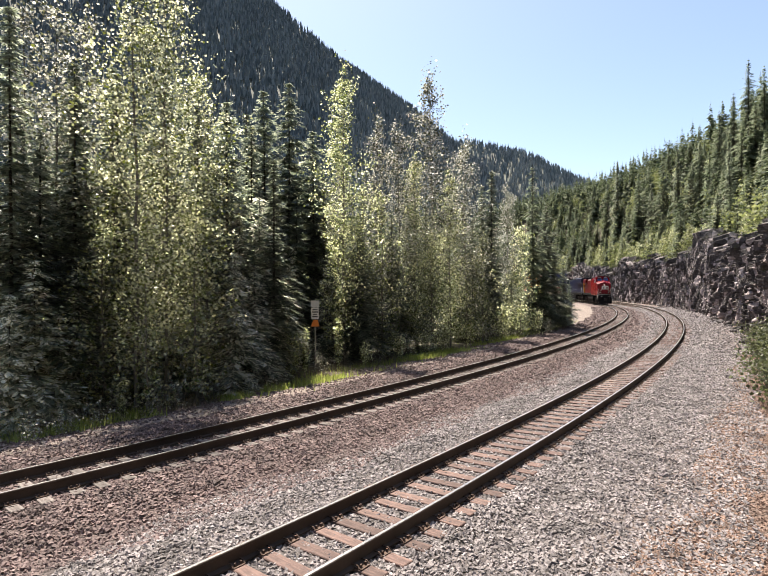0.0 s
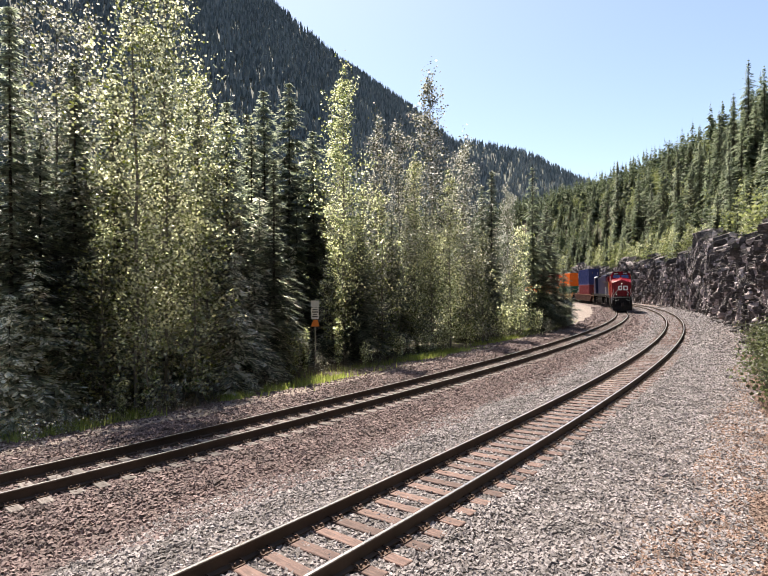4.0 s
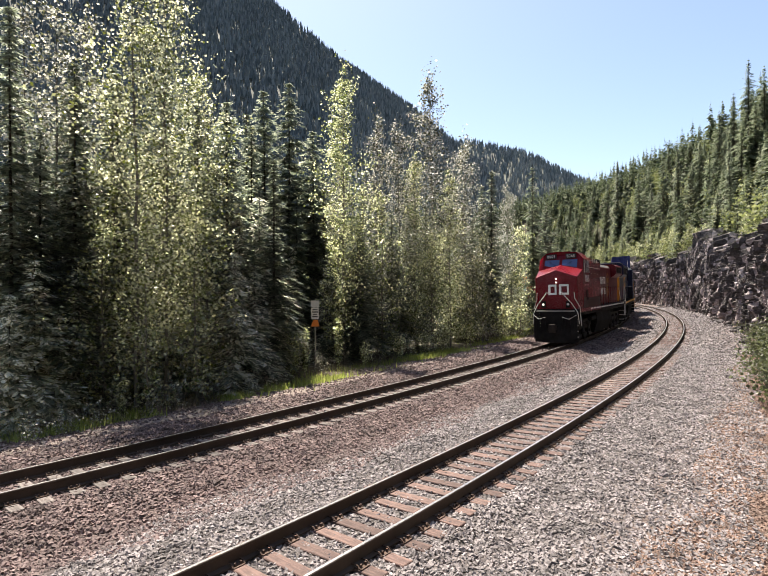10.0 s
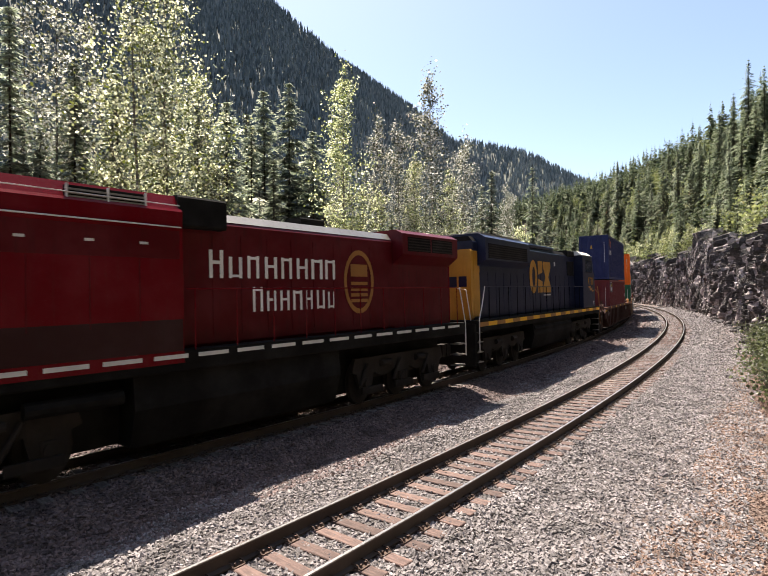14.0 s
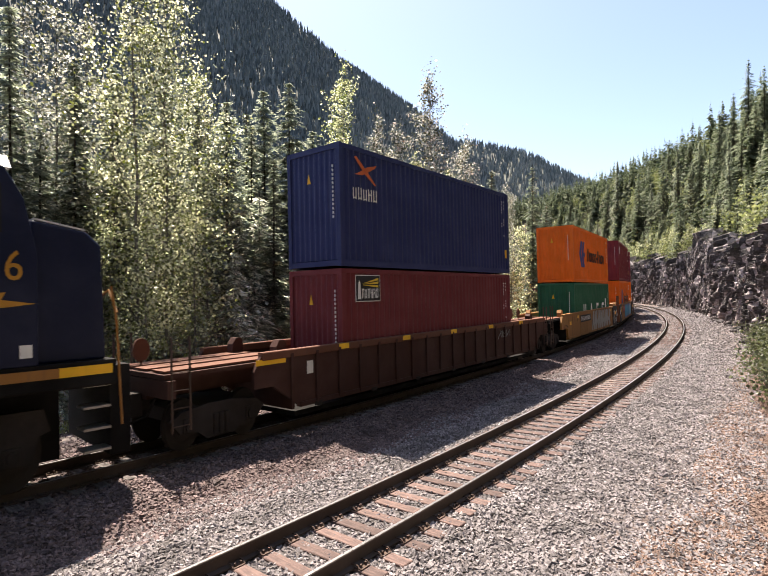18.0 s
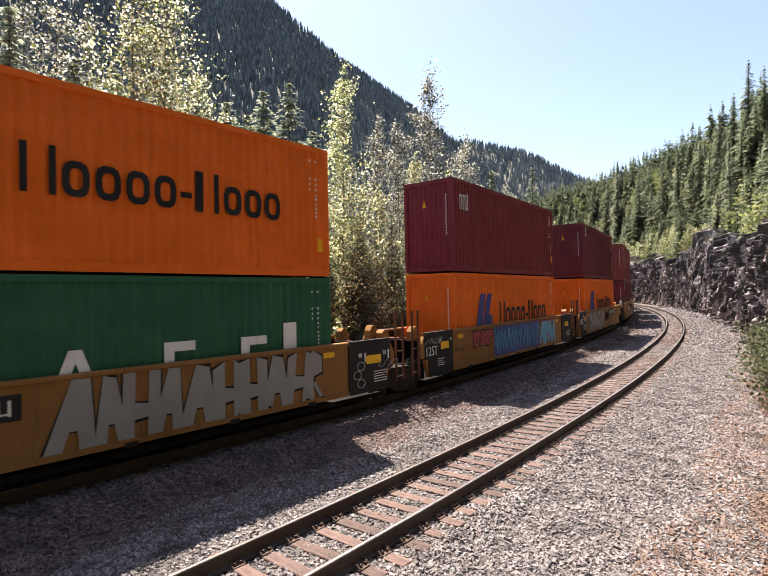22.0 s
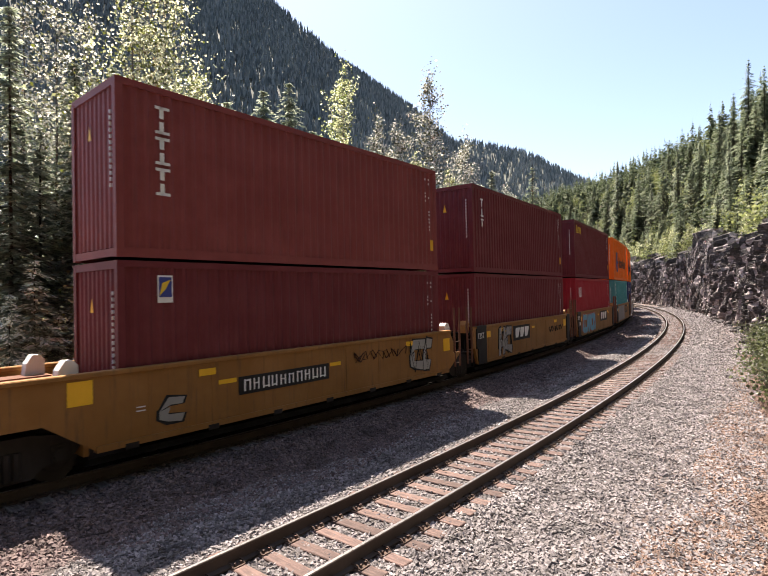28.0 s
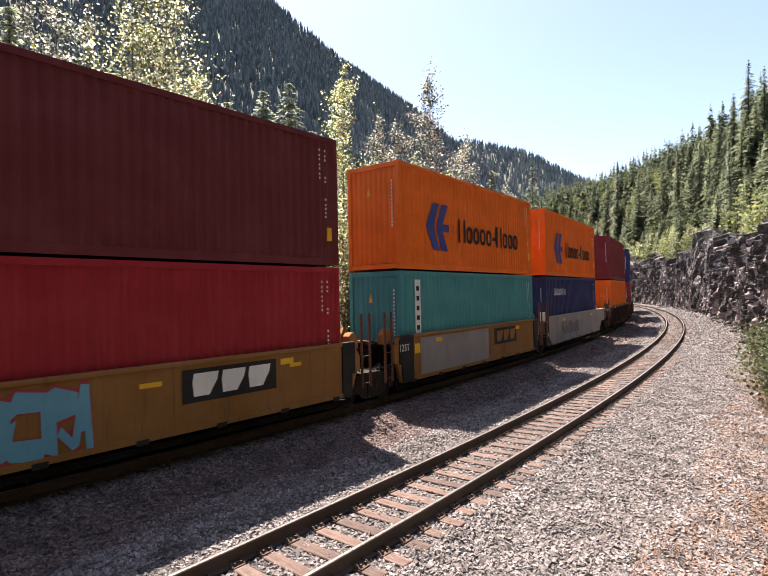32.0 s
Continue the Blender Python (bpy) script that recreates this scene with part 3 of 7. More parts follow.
# ---- cutting ----
def build_cliff():
    """The blasted rock wall outside the bend: ledges, blocks and cracks."""
    rng = np.random.default_rng(8)
    na, nh = 1500, 84
    A = np.concatenate([np.linspace(-0.645, -0.02, na - 60), np.linspace(-0.015, 0.16, 60)])
    H = np.linspace(0, 1, nh)
    a, h = np.meshgrid(A, H)
    L = a * 293.0
    # broken crest: each stretch of rock ends at a height of its own
    steps = np.random.default_rng(17)
    jag = np.interp(L, np.linspace(L.min(), L.max(), 400), steps.uniform(-1.5, 1.5, 400))
    top = 9.8 + 1.5 * np.sin(L / 9.0 + 1.0) + 0.8 * np.sin(L / 3.7) + jag + 1.2 * smooth(-0.60, -0.48, a) - 1.5 * smooth(-0.62, -0.645, a)
    z = h * top

    def cells(n, wl, wz, seed, tilt):
        """Broken blocks: the nearest of scattered seeds sets how far each stands out."""
        g = np.random.default_rng(seed)
        sl, sz, so = g.uniform(L.min(), L.max(), n), g.uniform(-0.5, 13, n), g.uniform(0, 1, n)
        order = np.argsort(sl)
        sl, sz, so = sl[order], sz[order], so[order]
        out = np.zeros(a.shape)
        for c in range(0, na, 30):
            l0, l1 = L[0, c], L[0, min(na - 1, c + 29)]
            i0, i1 = np.searchsorted(sl, (l0 - 4, l1 + 4))
            q = np.stack([L[:, c:c + 30].ravel(), z[:, c:c + 30].ravel()], -1)
            d = np.maximum(np.abs(q[:, None, 0] - sl[None, i0:i1] + 0.35 * (q[:, None, 1] - sz[None, i0:i1])) * wl, np.abs(q[:, None, 1] - sz[None, i0:i1]) * wz) ** 2
            near = np.partition(d, 1, axis=1)
            gap = np.sqrt(near[:, 1]) - np.sqrt(near[:, 0])
            k = d.argmin(1) + i0
            o = so[k] + tilt * ((q[:, 1] - sz[k]) * np.sin(k * 1.7) * 0.6 + (q[:, 0] - sl[k]) * np.cos(k * 2.3)) - 0.55 * np.exp(-(gap / 0.07) ** 2)
            out[:, c:c + 30] = o.reshape(nh, -1)
        return out
    out = cells(2200, 1.9, 0.38, 3, 0.6) * 1.3 + cells(9000, 2.0, 0.5, 4, 1.0) * 0.65 + cells(24000, 1.7, 0.8, 5, 1.3) * 0.28
    r = 293.9 + h * 1.7 - out + 0.6 * np.sin(L / 5.3) + 0.8 * np.sin(L / 13.0) + rng.normal(0, 0.05, a.shape)
    r = r - 0.5 * (1 - h) ** 3
    # the foot keeps clear of the path; the near end lies back behind bushes
    foot = 293.0 + 0.25 * np.sin(L / 2.1) + 1.6 * smooth(-0.52, -0.59, a) + 0.5 * h
    r = np.maximum(r, foot - 0.25 + 0.35 * (r - 292.0))
    x, y = NEAR_C[0] + r * np.cos(a), NEAR_C[1] + r * np.sin(a)
    zz = z - 1.2 + rng.normal(0, 0.04, a.shape) * (h > 0)
    # run back into the slope
    v = np.stack([x, y, zz], -1)
    back = v[-1].copy()
    rb = np.hypot(back[:, 0] - NEAR_C[0], back[:, 1] - NEAR_C[1])
    for grow, up in ((2.0, 0.6), (6.0, 1.0)):
        b = back.copy()
        f = (rb + grow) / rb
        b[:, 0] = NEAR_C[0] + (back[:, 0] - NEAR_C[0]) * f
        b[:, 1] = NEAR_C[1] + (back[:, 1] - NEAR_C[1]) * f
        b[:, 2] = back[:, 2] + up * (1 + 0.5 * waves(b[:, 0], b[:, 1], 2.0, 4))
        if grow > 4:
            b[:, 2] = ground_z(b[:, 0], b[:, 1]) - 1.0
        v = np.concatenate([v, b[None]], 0)
    nh2 = v.shape[0]
    i = (np.arange(nh2 - 1)[:, None] * na + np.arange(na - 1)[None]).ravel()
    f = np.stack([i, i + 1, i + na + 1, i + na], -1)
    ob = new("cliff", mesh_np("cliff", v.reshape(-1, 3), f, M_ROCK))
    tagged(ob, "blasted dark grey rock wall of the railway cutting", "cliff", kind="structure")
    # fallen boulders at its foot
    rnd = random.Random(5)
    bould = []
    for k in range(4):
        bm = bmesh.new()
        bmesh.ops.create_icosphere(bm, subdivisions=2, radius=1)
        for w in bm.verts:
            w.co *= 0.75 + 0.35 * noise.noise(w.co * 1.3 + Vector((k * 7, 0, 0)))
            w.co.z *= 0.7
        me = bpy.data.meshes.new("boulder")
        bm.to_mesh(me)
        bm.free()
        me.materials.append(M_ROCK)
        bould.append(me)
    for i in range(60):
        aa = rnd.uniform(-0.56, -0.05)
        rr = 292.2 + rnd.uniform(-0.4, 0.9)
        px, py = NEAR_C[0] + rr * math.cos(aa), NEAR_C[1] + rr * math.sin(aa)
        ob = new("boulder", bould[i % 4])
        s = rnd.uniform(0.2, 0.62)
        ob.matrix_world = Matrix.Translation((px, py, float(ground_z(px, py)) + s * 0.2)) @ Euler((rnd.uniform(-.4, .4), rnd.uniform(-.4, .4), rnd.uniform(0, 6))).to_matrix().to_4x4() @ Matrix.Diagonal((s, s * rnd.uniform(.7, 1.2), s, 1))
        tagged(ob, "angular fallen grey rock at the cliff foot", "rock", "rocks at the cliff foot")
    # bare knobs of rock that break through the slope above
    knobs = []
    for k in range(4):
        bm = bmesh.new()
        bmesh.ops.create_icosphere(bm, subdivisions=3, radius=1)
        for w in bm.verts:
            p = w.co.copy()
            c = noise.cell(p * 2.6 + Vector((k * 9, 3, 1)))
            w.co *= 0.72 + 0.30 * c + 0.25 * noise.noise(p * 1.1 + Vector((k * 5, 0, 0)))
            w.co.z *= 1.15
        me = bpy.data.meshes.new("rock_outcrop")
        bm.to_mesh(me)
        bm.free()
        me.materials.append(M_ROCK)
        knobs.append(me)
    for i in range(46):
        aa = rnd.uniform(-0.60, -0.05)
        rr = 297.0 + rnd.random() ** 1.5 * 9
        px, py = NEAR_C[0] + rr * math.cos(aa), NEAR_C[1] + rr * math.sin(aa)
        ob = new("rock_outcrop", knobs[i % 4])
        s = rnd.uniform(0.9, 2.6)
        ob.matrix_world = Matrix.Translation((px, py, float(crest_z(px, py)) + s * 0.1)) @ Euler((rnd.uniform(-.3, .3), rnd.uniform(-.3, .3), rnd.uniform(0, 6))).to_matrix().to_4x4() @ Matrix.Diagonal((s, s * rnd.uniform(.7, 1.2), s * rnd.uniform(0.9, 1.4), 1))
        tagged(ob, "bare grey rock knob on the wooded slope", "rock", "rock knobs on the slope")


build_cliff()


# ---- mountains ----
def far_trees(rng, x, y, z, h, w, tiers=3, sides=6):
    """Pointed conifers: stacked ragged skirts, each tree leaning and filled a little differently."""
    n = len(x)
    vs, fs = [], []
    base = 0
    lean = rng.normal(0, 0.012, (n, 2))
    for i in range(tiers):
        u = i / tiers
        lo, hi = 0.06 + 0.86 * u, min(1.0, 0.06 + 0.86 * u + 1.55 / tiers)
        if i == tiers - 1:
            hi = 1.0
        ww = (1 - u) ** 0.8 * rng.uniform(0.75, 1.15, (n, 1))
        a = np.arange(sides) * 2 * np.pi / sides + rng.random((n, 1)) * 6
        rr = w[:, None] * ww * rng.uniform(0.35, 1.2, (n, sides))
        zl = h[:, None] * (lo + rng.uniform(-.05, .05, (n, sides)))
        ring = np.stack([x[:, None] + rr * np.cos(a) + lean[:, :1] * zl, y[:, None] + rr * np.sin(a) + lean[:, 1:] * zl, z[:, None] + zl], -1)
        tip = np.stack([x + lean[:, 0] * h * hi, y + lean[:, 1] * h * hi, z + h * hi], -1)[:, None]
        vs.append(np.concatenate([ring, tip], 1).reshape(-1, 3))
        k = np.arange(sides)
        t = np.stack([k, (k + 1) % sides, np.full(sides, sides)], -1)
        fs.append((t[None] + (np.arange(n) * (sides + 1))[:, None, None] + base).reshape(-1, 3))
        base += n * (sides + 1)
    return np.concatenate(vs), np.concatenate(fs)


def feather_trees(rng, x, y, z, h, w, k):
    """Conifers further off: a slim trunk line and k drooping sprays each."""
    n = len(x)
    u = rng.random((n, k)) ** 0.75
    a = rng.random((n, k)) * 6.283
    reach = w[:, None] * (1 - u) ** 0.8 * rng.uniform(0.45, 1.25, (n, k)) + 0.15
    zz = z[:, None] + h[:, None] * (0.04 + 0.95 * u)
    wd = (0.12 + 0.36 * reach)
    ca, sa = np.cos(a), np.sin(a)
    X, Y = x[:, None], y[:, None]
    dz = reach * rng.uniform(0.25, 0.75, (n, k))
    p0 = np.stack([X + ca * reach * 0.05, Y + sa * reach * 0.05, zz], -1)
    p1 = np.stack([X + ca * reach * 0.6 - sa * wd, Y + sa * reach * 0.6 + ca * wd, zz - dz * 0.75], -1)
    p2 = np.stack([X + ca * reach, Y + sa * reach, zz - dz], -1)
    p3 = np.stack([X + ca * reach * 0.6 + sa * wd, Y + sa * reach * 0.6 - ca * wd, zz - dz * 0.45], -1)
    v = np.stack([p0, p1, p2, p3], 2).reshape(-1, 3)
    tip = np.stack([np.stack([x - 0.03, y, z], -1), np.stack([x + 0.03, y, z], -1), np.stack([x + 0.015, y, z + h * 1.03], -1), np.stack([x - 0.015, y, z + h * 1.03], -1)], 1).reshape(-1, 3)
    v = np.concatenate([v, tip])
    return v, np.arange(len(v)).reshape(-1, 4)


def build_mountain(name, label, ridge, y_ridge, y_foot, x0, x1, n_trees, seed, tree, mat):
    """A wooded mountainside that climbs from its foot to an uneven crest."""
    rng = np.random.default_rng(seed)
    nx, ny = 120, 40
    U, V = np.meshgrid(np.linspace(x0, x1, nx), np.linspace(0, 1.35, ny))

    def place(u, v):
        y = y_foot + (y_ridge - y_foot) * v + 0.05 * (y_ridge - y_foot) * np.sin(u * 9)
        top = np.interp(u, [p for p, _ in ridge], [q for _, q in ridge]) * y_ridge
        rise = np.where(v <= 1, v ** 0.9, 1 - (v - 1) * 1.2)
        x = u * (y_foot * 0.35 + y_ridge * 0.65) + u * (y - y_ridge) * 0.35
        x = np.where(v > 1, u * y_ridge, u * (y_ridge * v + (1 - v) * (y_foot * 0.6 + y_ridge * 0.4)))
        gully = 0.045 * np.sin(u * 23 + 2 * v) + 0.028 * np.sin(u * 51 + 3 * v + 1)
        z = top * rise * (1 + gully * np.sin(np.clip(v, 0, 1) * np.pi))
        return x, y, z - 3
    X, Y, Z = place(U, V)
    i = (np.arange(ny - 1)[:, None] * nx + np.arange(nx - 1)[None]).ravel()
    f = np.stack([i, i + 1, i + nx + 1, i + nx], -1)
    ob = new(name, mesh_np(name, np.stack([X, Y, Z], -1).reshape(-1, 3), f, M_HILL, True))
    tagged(ob, label, "mountain", kind="structure")
    u, v = rng.uniform(x0, x1, n_trees), rng.uniform(0.0, 1.03, n_trees) ** 0.85
    x, y, z = place(u, v)
    h = tree * rng.uniform(0.6, 1.15, n_trees)
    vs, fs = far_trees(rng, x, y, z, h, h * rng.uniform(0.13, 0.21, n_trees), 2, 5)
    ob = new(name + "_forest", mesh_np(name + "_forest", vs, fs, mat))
    tagged(ob, "dense dark conifer forest on the mountainside, haze put into its colour", "forest", kind="stuff")


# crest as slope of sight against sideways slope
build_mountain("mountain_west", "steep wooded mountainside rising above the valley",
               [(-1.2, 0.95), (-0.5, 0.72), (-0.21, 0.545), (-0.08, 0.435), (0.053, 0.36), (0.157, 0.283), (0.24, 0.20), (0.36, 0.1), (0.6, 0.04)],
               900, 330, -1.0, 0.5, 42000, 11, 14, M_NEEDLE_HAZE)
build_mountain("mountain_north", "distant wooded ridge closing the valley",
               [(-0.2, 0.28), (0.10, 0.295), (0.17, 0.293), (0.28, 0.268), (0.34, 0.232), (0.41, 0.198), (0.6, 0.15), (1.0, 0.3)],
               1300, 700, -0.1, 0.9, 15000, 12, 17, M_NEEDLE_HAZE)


# ---- trees ----
def leaf_mesh(name, P, size, rng, mat, up=0.25, aspect=0.75):
    """Small folded leaves at the points P, each two triangles wide."""
    n = len(P)
    d = rng.normal(0, 1, (n, 3))
    d[:, 2] = d[:, 2] * 0.6 - up
    d /= np.linalg.norm(d, axis=1)[:, None]
    e = np.cross(d, rng.normal(0, 1, (n, 3)))
    e /= np.linalg.norm(e, axis=1)[:, None] + 1e-9
    s = size * rng.uniform(0.6, 1.3, (n, 1))
    a = P
    b = P + d * s * 0.5 + e * s * aspect * 0.5
    c = P + d * s
    g = P + d * s * 0.5 - e * s * aspect * 0.5
    v = np.stack([a, b, c, g], 1).reshape(-1, 3)
    f = np.arange(n * 4).reshape(n, 4)
    return mesh_np(name, v, f, mat)


def cottonwood(name, seed, h, spread, leaves, size, mat, label, first=0.14, slim=1.0, leaf_h=1.0):
    """A slender tree: trunk, rising limbs, twigs, and loose clumps of leaves."""
    rng = np.random.default_rng(seed)
    root = thing(name, label, "tree")
    trunk = Shape()
    n = 12
    wob = np.cumsum(rng.normal(0, 0.012, (n + 1, 2)) * h / 6, 0)
    pts = [(wob[i, 0], wob[i, 1], h * i / n - (0.3 if i == 0 else 0)) for i in range(n + 1)]
    r0 = 0.0085 * h * slim
    trunk.tube(pts, r0, 8, 0.012)
    limbs = Shape()
    P = []
    m = int(30 + h * 2.2)
    for i in range(m):
        t = first + (0.97 - first) * ((i + rng.random()) / m)
        x, y = np.interp(t * n, range(n + 1), wob[:, 0]), np.interp(t * n, range(n + 1), wob[:, 1])
        o = np.array([x, y, t * h])
        a = rng.random() * 6.283
        prof = min(1, (t - first + 0.12) * 3.2) * (1 - t) ** 0.62 + 0.05
        ln = spread * prof * rng.uniform(0.55, 1.2)
        rise = rng.uniform(0.55, 1.25)
        d = np.array([math.cos(a), math.sin(a), rise])
        end = o + d * ln
        mid = o + d * ln * 0.5 + np.array([0, 0, -0.06 * ln])
        limbs.tube([tuple(o), tuple(mid), tuple(end)], max(0.010, r0 * 0.30 * (1 - t)), 4, 0.006)
        k = int(leaves / m * (0.5 + 1.0 * prof / 0.7) * rng.uniform(0.5, 1.5))
        u = rng.random(k) ** 0.7
        B = o + np.outer(u, end - o)
        side = rng.normal(0, 1, (k, 3)) * (0.10 + 0.16 * ln)
        # twigs gather leaves in tufts
        tufts = rng.normal(0, 1, (max(3, k // 11), 3)) * (0.10 + 0.20 * ln)
        pick = rng.integers(0, len(tufts), k)
        P.append(B + np.where(rng.random((k, 1)) < 0.86, tufts[pick] + rng.normal(0, 0.12, (k, 3)), side))
    top = np.array([wob[-1, 0], wob[-1, 1], h])
    P.append(top + rng.normal(0, 1, (int(leaves * 0.02), 3)) * np.array([0.25, 0.25, 0.7]) * spread * 0.35)
    P = np.concatenate(P)
    part("trunk", trunk, M_BARK, root, "slender grey-brown trunk")
    part("branchwork", limbs, M_BARK, root, kind="stuff")
    part("crown", leaf_mesh("crown", P, size, rng, mat), None, root, "loose crown of fresh small leaves")
    return root


def conifer(name, seed, h, w, mat, label, bare=0.06, droop=0.35, dense=1.0, fine=1.0):
    """A spruce or cedar: trunk and whorls of drooping ragged boughs."""
    rng = np.random.default_rng(seed)
    root = thing(name, label, "tree")
    trunk = Shape().tube([(0, 0, -0.3), (0.02 * h / 10, 0, h * 0.4), (0, 0.02, h)], 0.0075 * h, 7, 0.012)
    V, cnt = [], 0
    levels = int(h / 0.30 * dense)
    for i in range(levels):
        t = bare + (0.995 - bare) * (i + rng.random() * 0.6) / levels
        z0 = t * h
        reach = w * ((1 - t) ** 0.85) * min(1, 0.55 + (t - bare) * 4) + 0.10
        nb = 5 + int(rng.integers(0, 3))
        a0 = rng.random() * 6.283
        for j in range(nb):
            a = a0 + 6.283 * j / nb + rng.normal(0, 0.22)
            ln = reach * rng.uniform(0.4, 1.25)
            z1 = z0 + rng.normal(0, 0.22) * min(1.0, reach)
            ca, sa = math.cos(a), math.sin(a)
            seg = max(4, min(18, int(ln / (0.13 * fine))))
            dr = droop * rng.uniform(0.5, 1.5)
            k = np.repeat(np.arange(seg), 2)
            sd = np.tile((-1.0, 1.0), seg)
            u = (k + rng.uniform(0.0, 0.7, len(k))) / seg
            tw = (0.10 + 0.28 * ln * (1 - 0.75 * u)) * rng.uniform(0.35, 1.25, len(k))
            fw = tw * rng.uniform(0.5, 1.1, len(k))
            wd = (0.045 + 0.06 * rng.random(len(k))) * fine
            l0 = ln * u
            zb = z1 + ln * (0.12 * u - dr * u * u)
            ze = zb - tw * rng.uniform(0.1, 0.75, len(k))
            def xyz(l, s, zz):
                return np.stack([ca * l - sa * s, sa * l + ca * s, zz], -1)
            p0 = xyz(l0 - wd, sd * 0.0, zb)
            p1 = xyz(l0 + fw * 0.5 - wd, sd * tw * 0.6, (zb + ze) / 2 + 0.02)
            p2 = xyz(l0 + fw, sd * tw, ze)
            p3 = xyz(l0 + fw * 0.5 + wd * 1.5, sd * tw * 0.45, (zb + ze) / 2 - 0.03)
            V.append(np.stack([p0, p1, p2, p3], 1).reshape(-1, 3))
    V = np.concatenate(V)
    F = np.arange(len(V)).reshape(-1, 4)
    part("trunk", trunk, M_BARK_DARK, root, "straight dark trunk")
    part("crown", mesh_np("crown", V, F, mat), None, root)
    return root


def shrub(name, seed, h, w, leaves, size, mat, label, stems=9):
    rng = np.random.default_rng(seed)
    root = thing(name, label, "shrub")
    st = Shape()
    P = []
    for i in range(stems):
        a, ln = rng.random() * 6.283, h * rng.uniform(0.6, 1.05)
        end = np.array([math.cos(a) * w * rng.random(), math.sin(a) * w * rng.random(), ln])
        st.tube([(end[0] * .1, end[1] * .1, -0.1), tuple(end * np.array([.5, .5, .6])), tuple(end)], 0.012, 4, 0.004)
        k = leaves // stems
        u = rng.random(k) ** 0.6
        P.append(np.outer(u, end) + rng.normal(0, 1, (k, 3)) * (0.05 + 0.10 * w))
    P = np.concatenate(P)
    P[:, 2] = np.abs(P[:, 2])
    part("brushwood", st, M_BARK, root, kind="stuff")
    part("foliage", leaf_mesh("foliage", P, size, rng, mat), None, root)
    return root


def put(ob, x, y, scale=1.0, turn=0.0, wide=1.0, z=None):
    zz = float(ground_z(x, y)) if z is None else z
    return copy_thing(ob, Matrix.Translation((x, y, zz - 0.05)) @ Matrix.Rotation(turn, 4, 'Z') @ Matrix.Diagonal((scale * wide, scale * wide, scale, 1)))


def drop_first(*obs):
    """Takes the patterns away once their copies stand."""
    for ob in obs:
        for o in (*ob.children_recursive, ob):
            bpy.data.objects.remove(o)


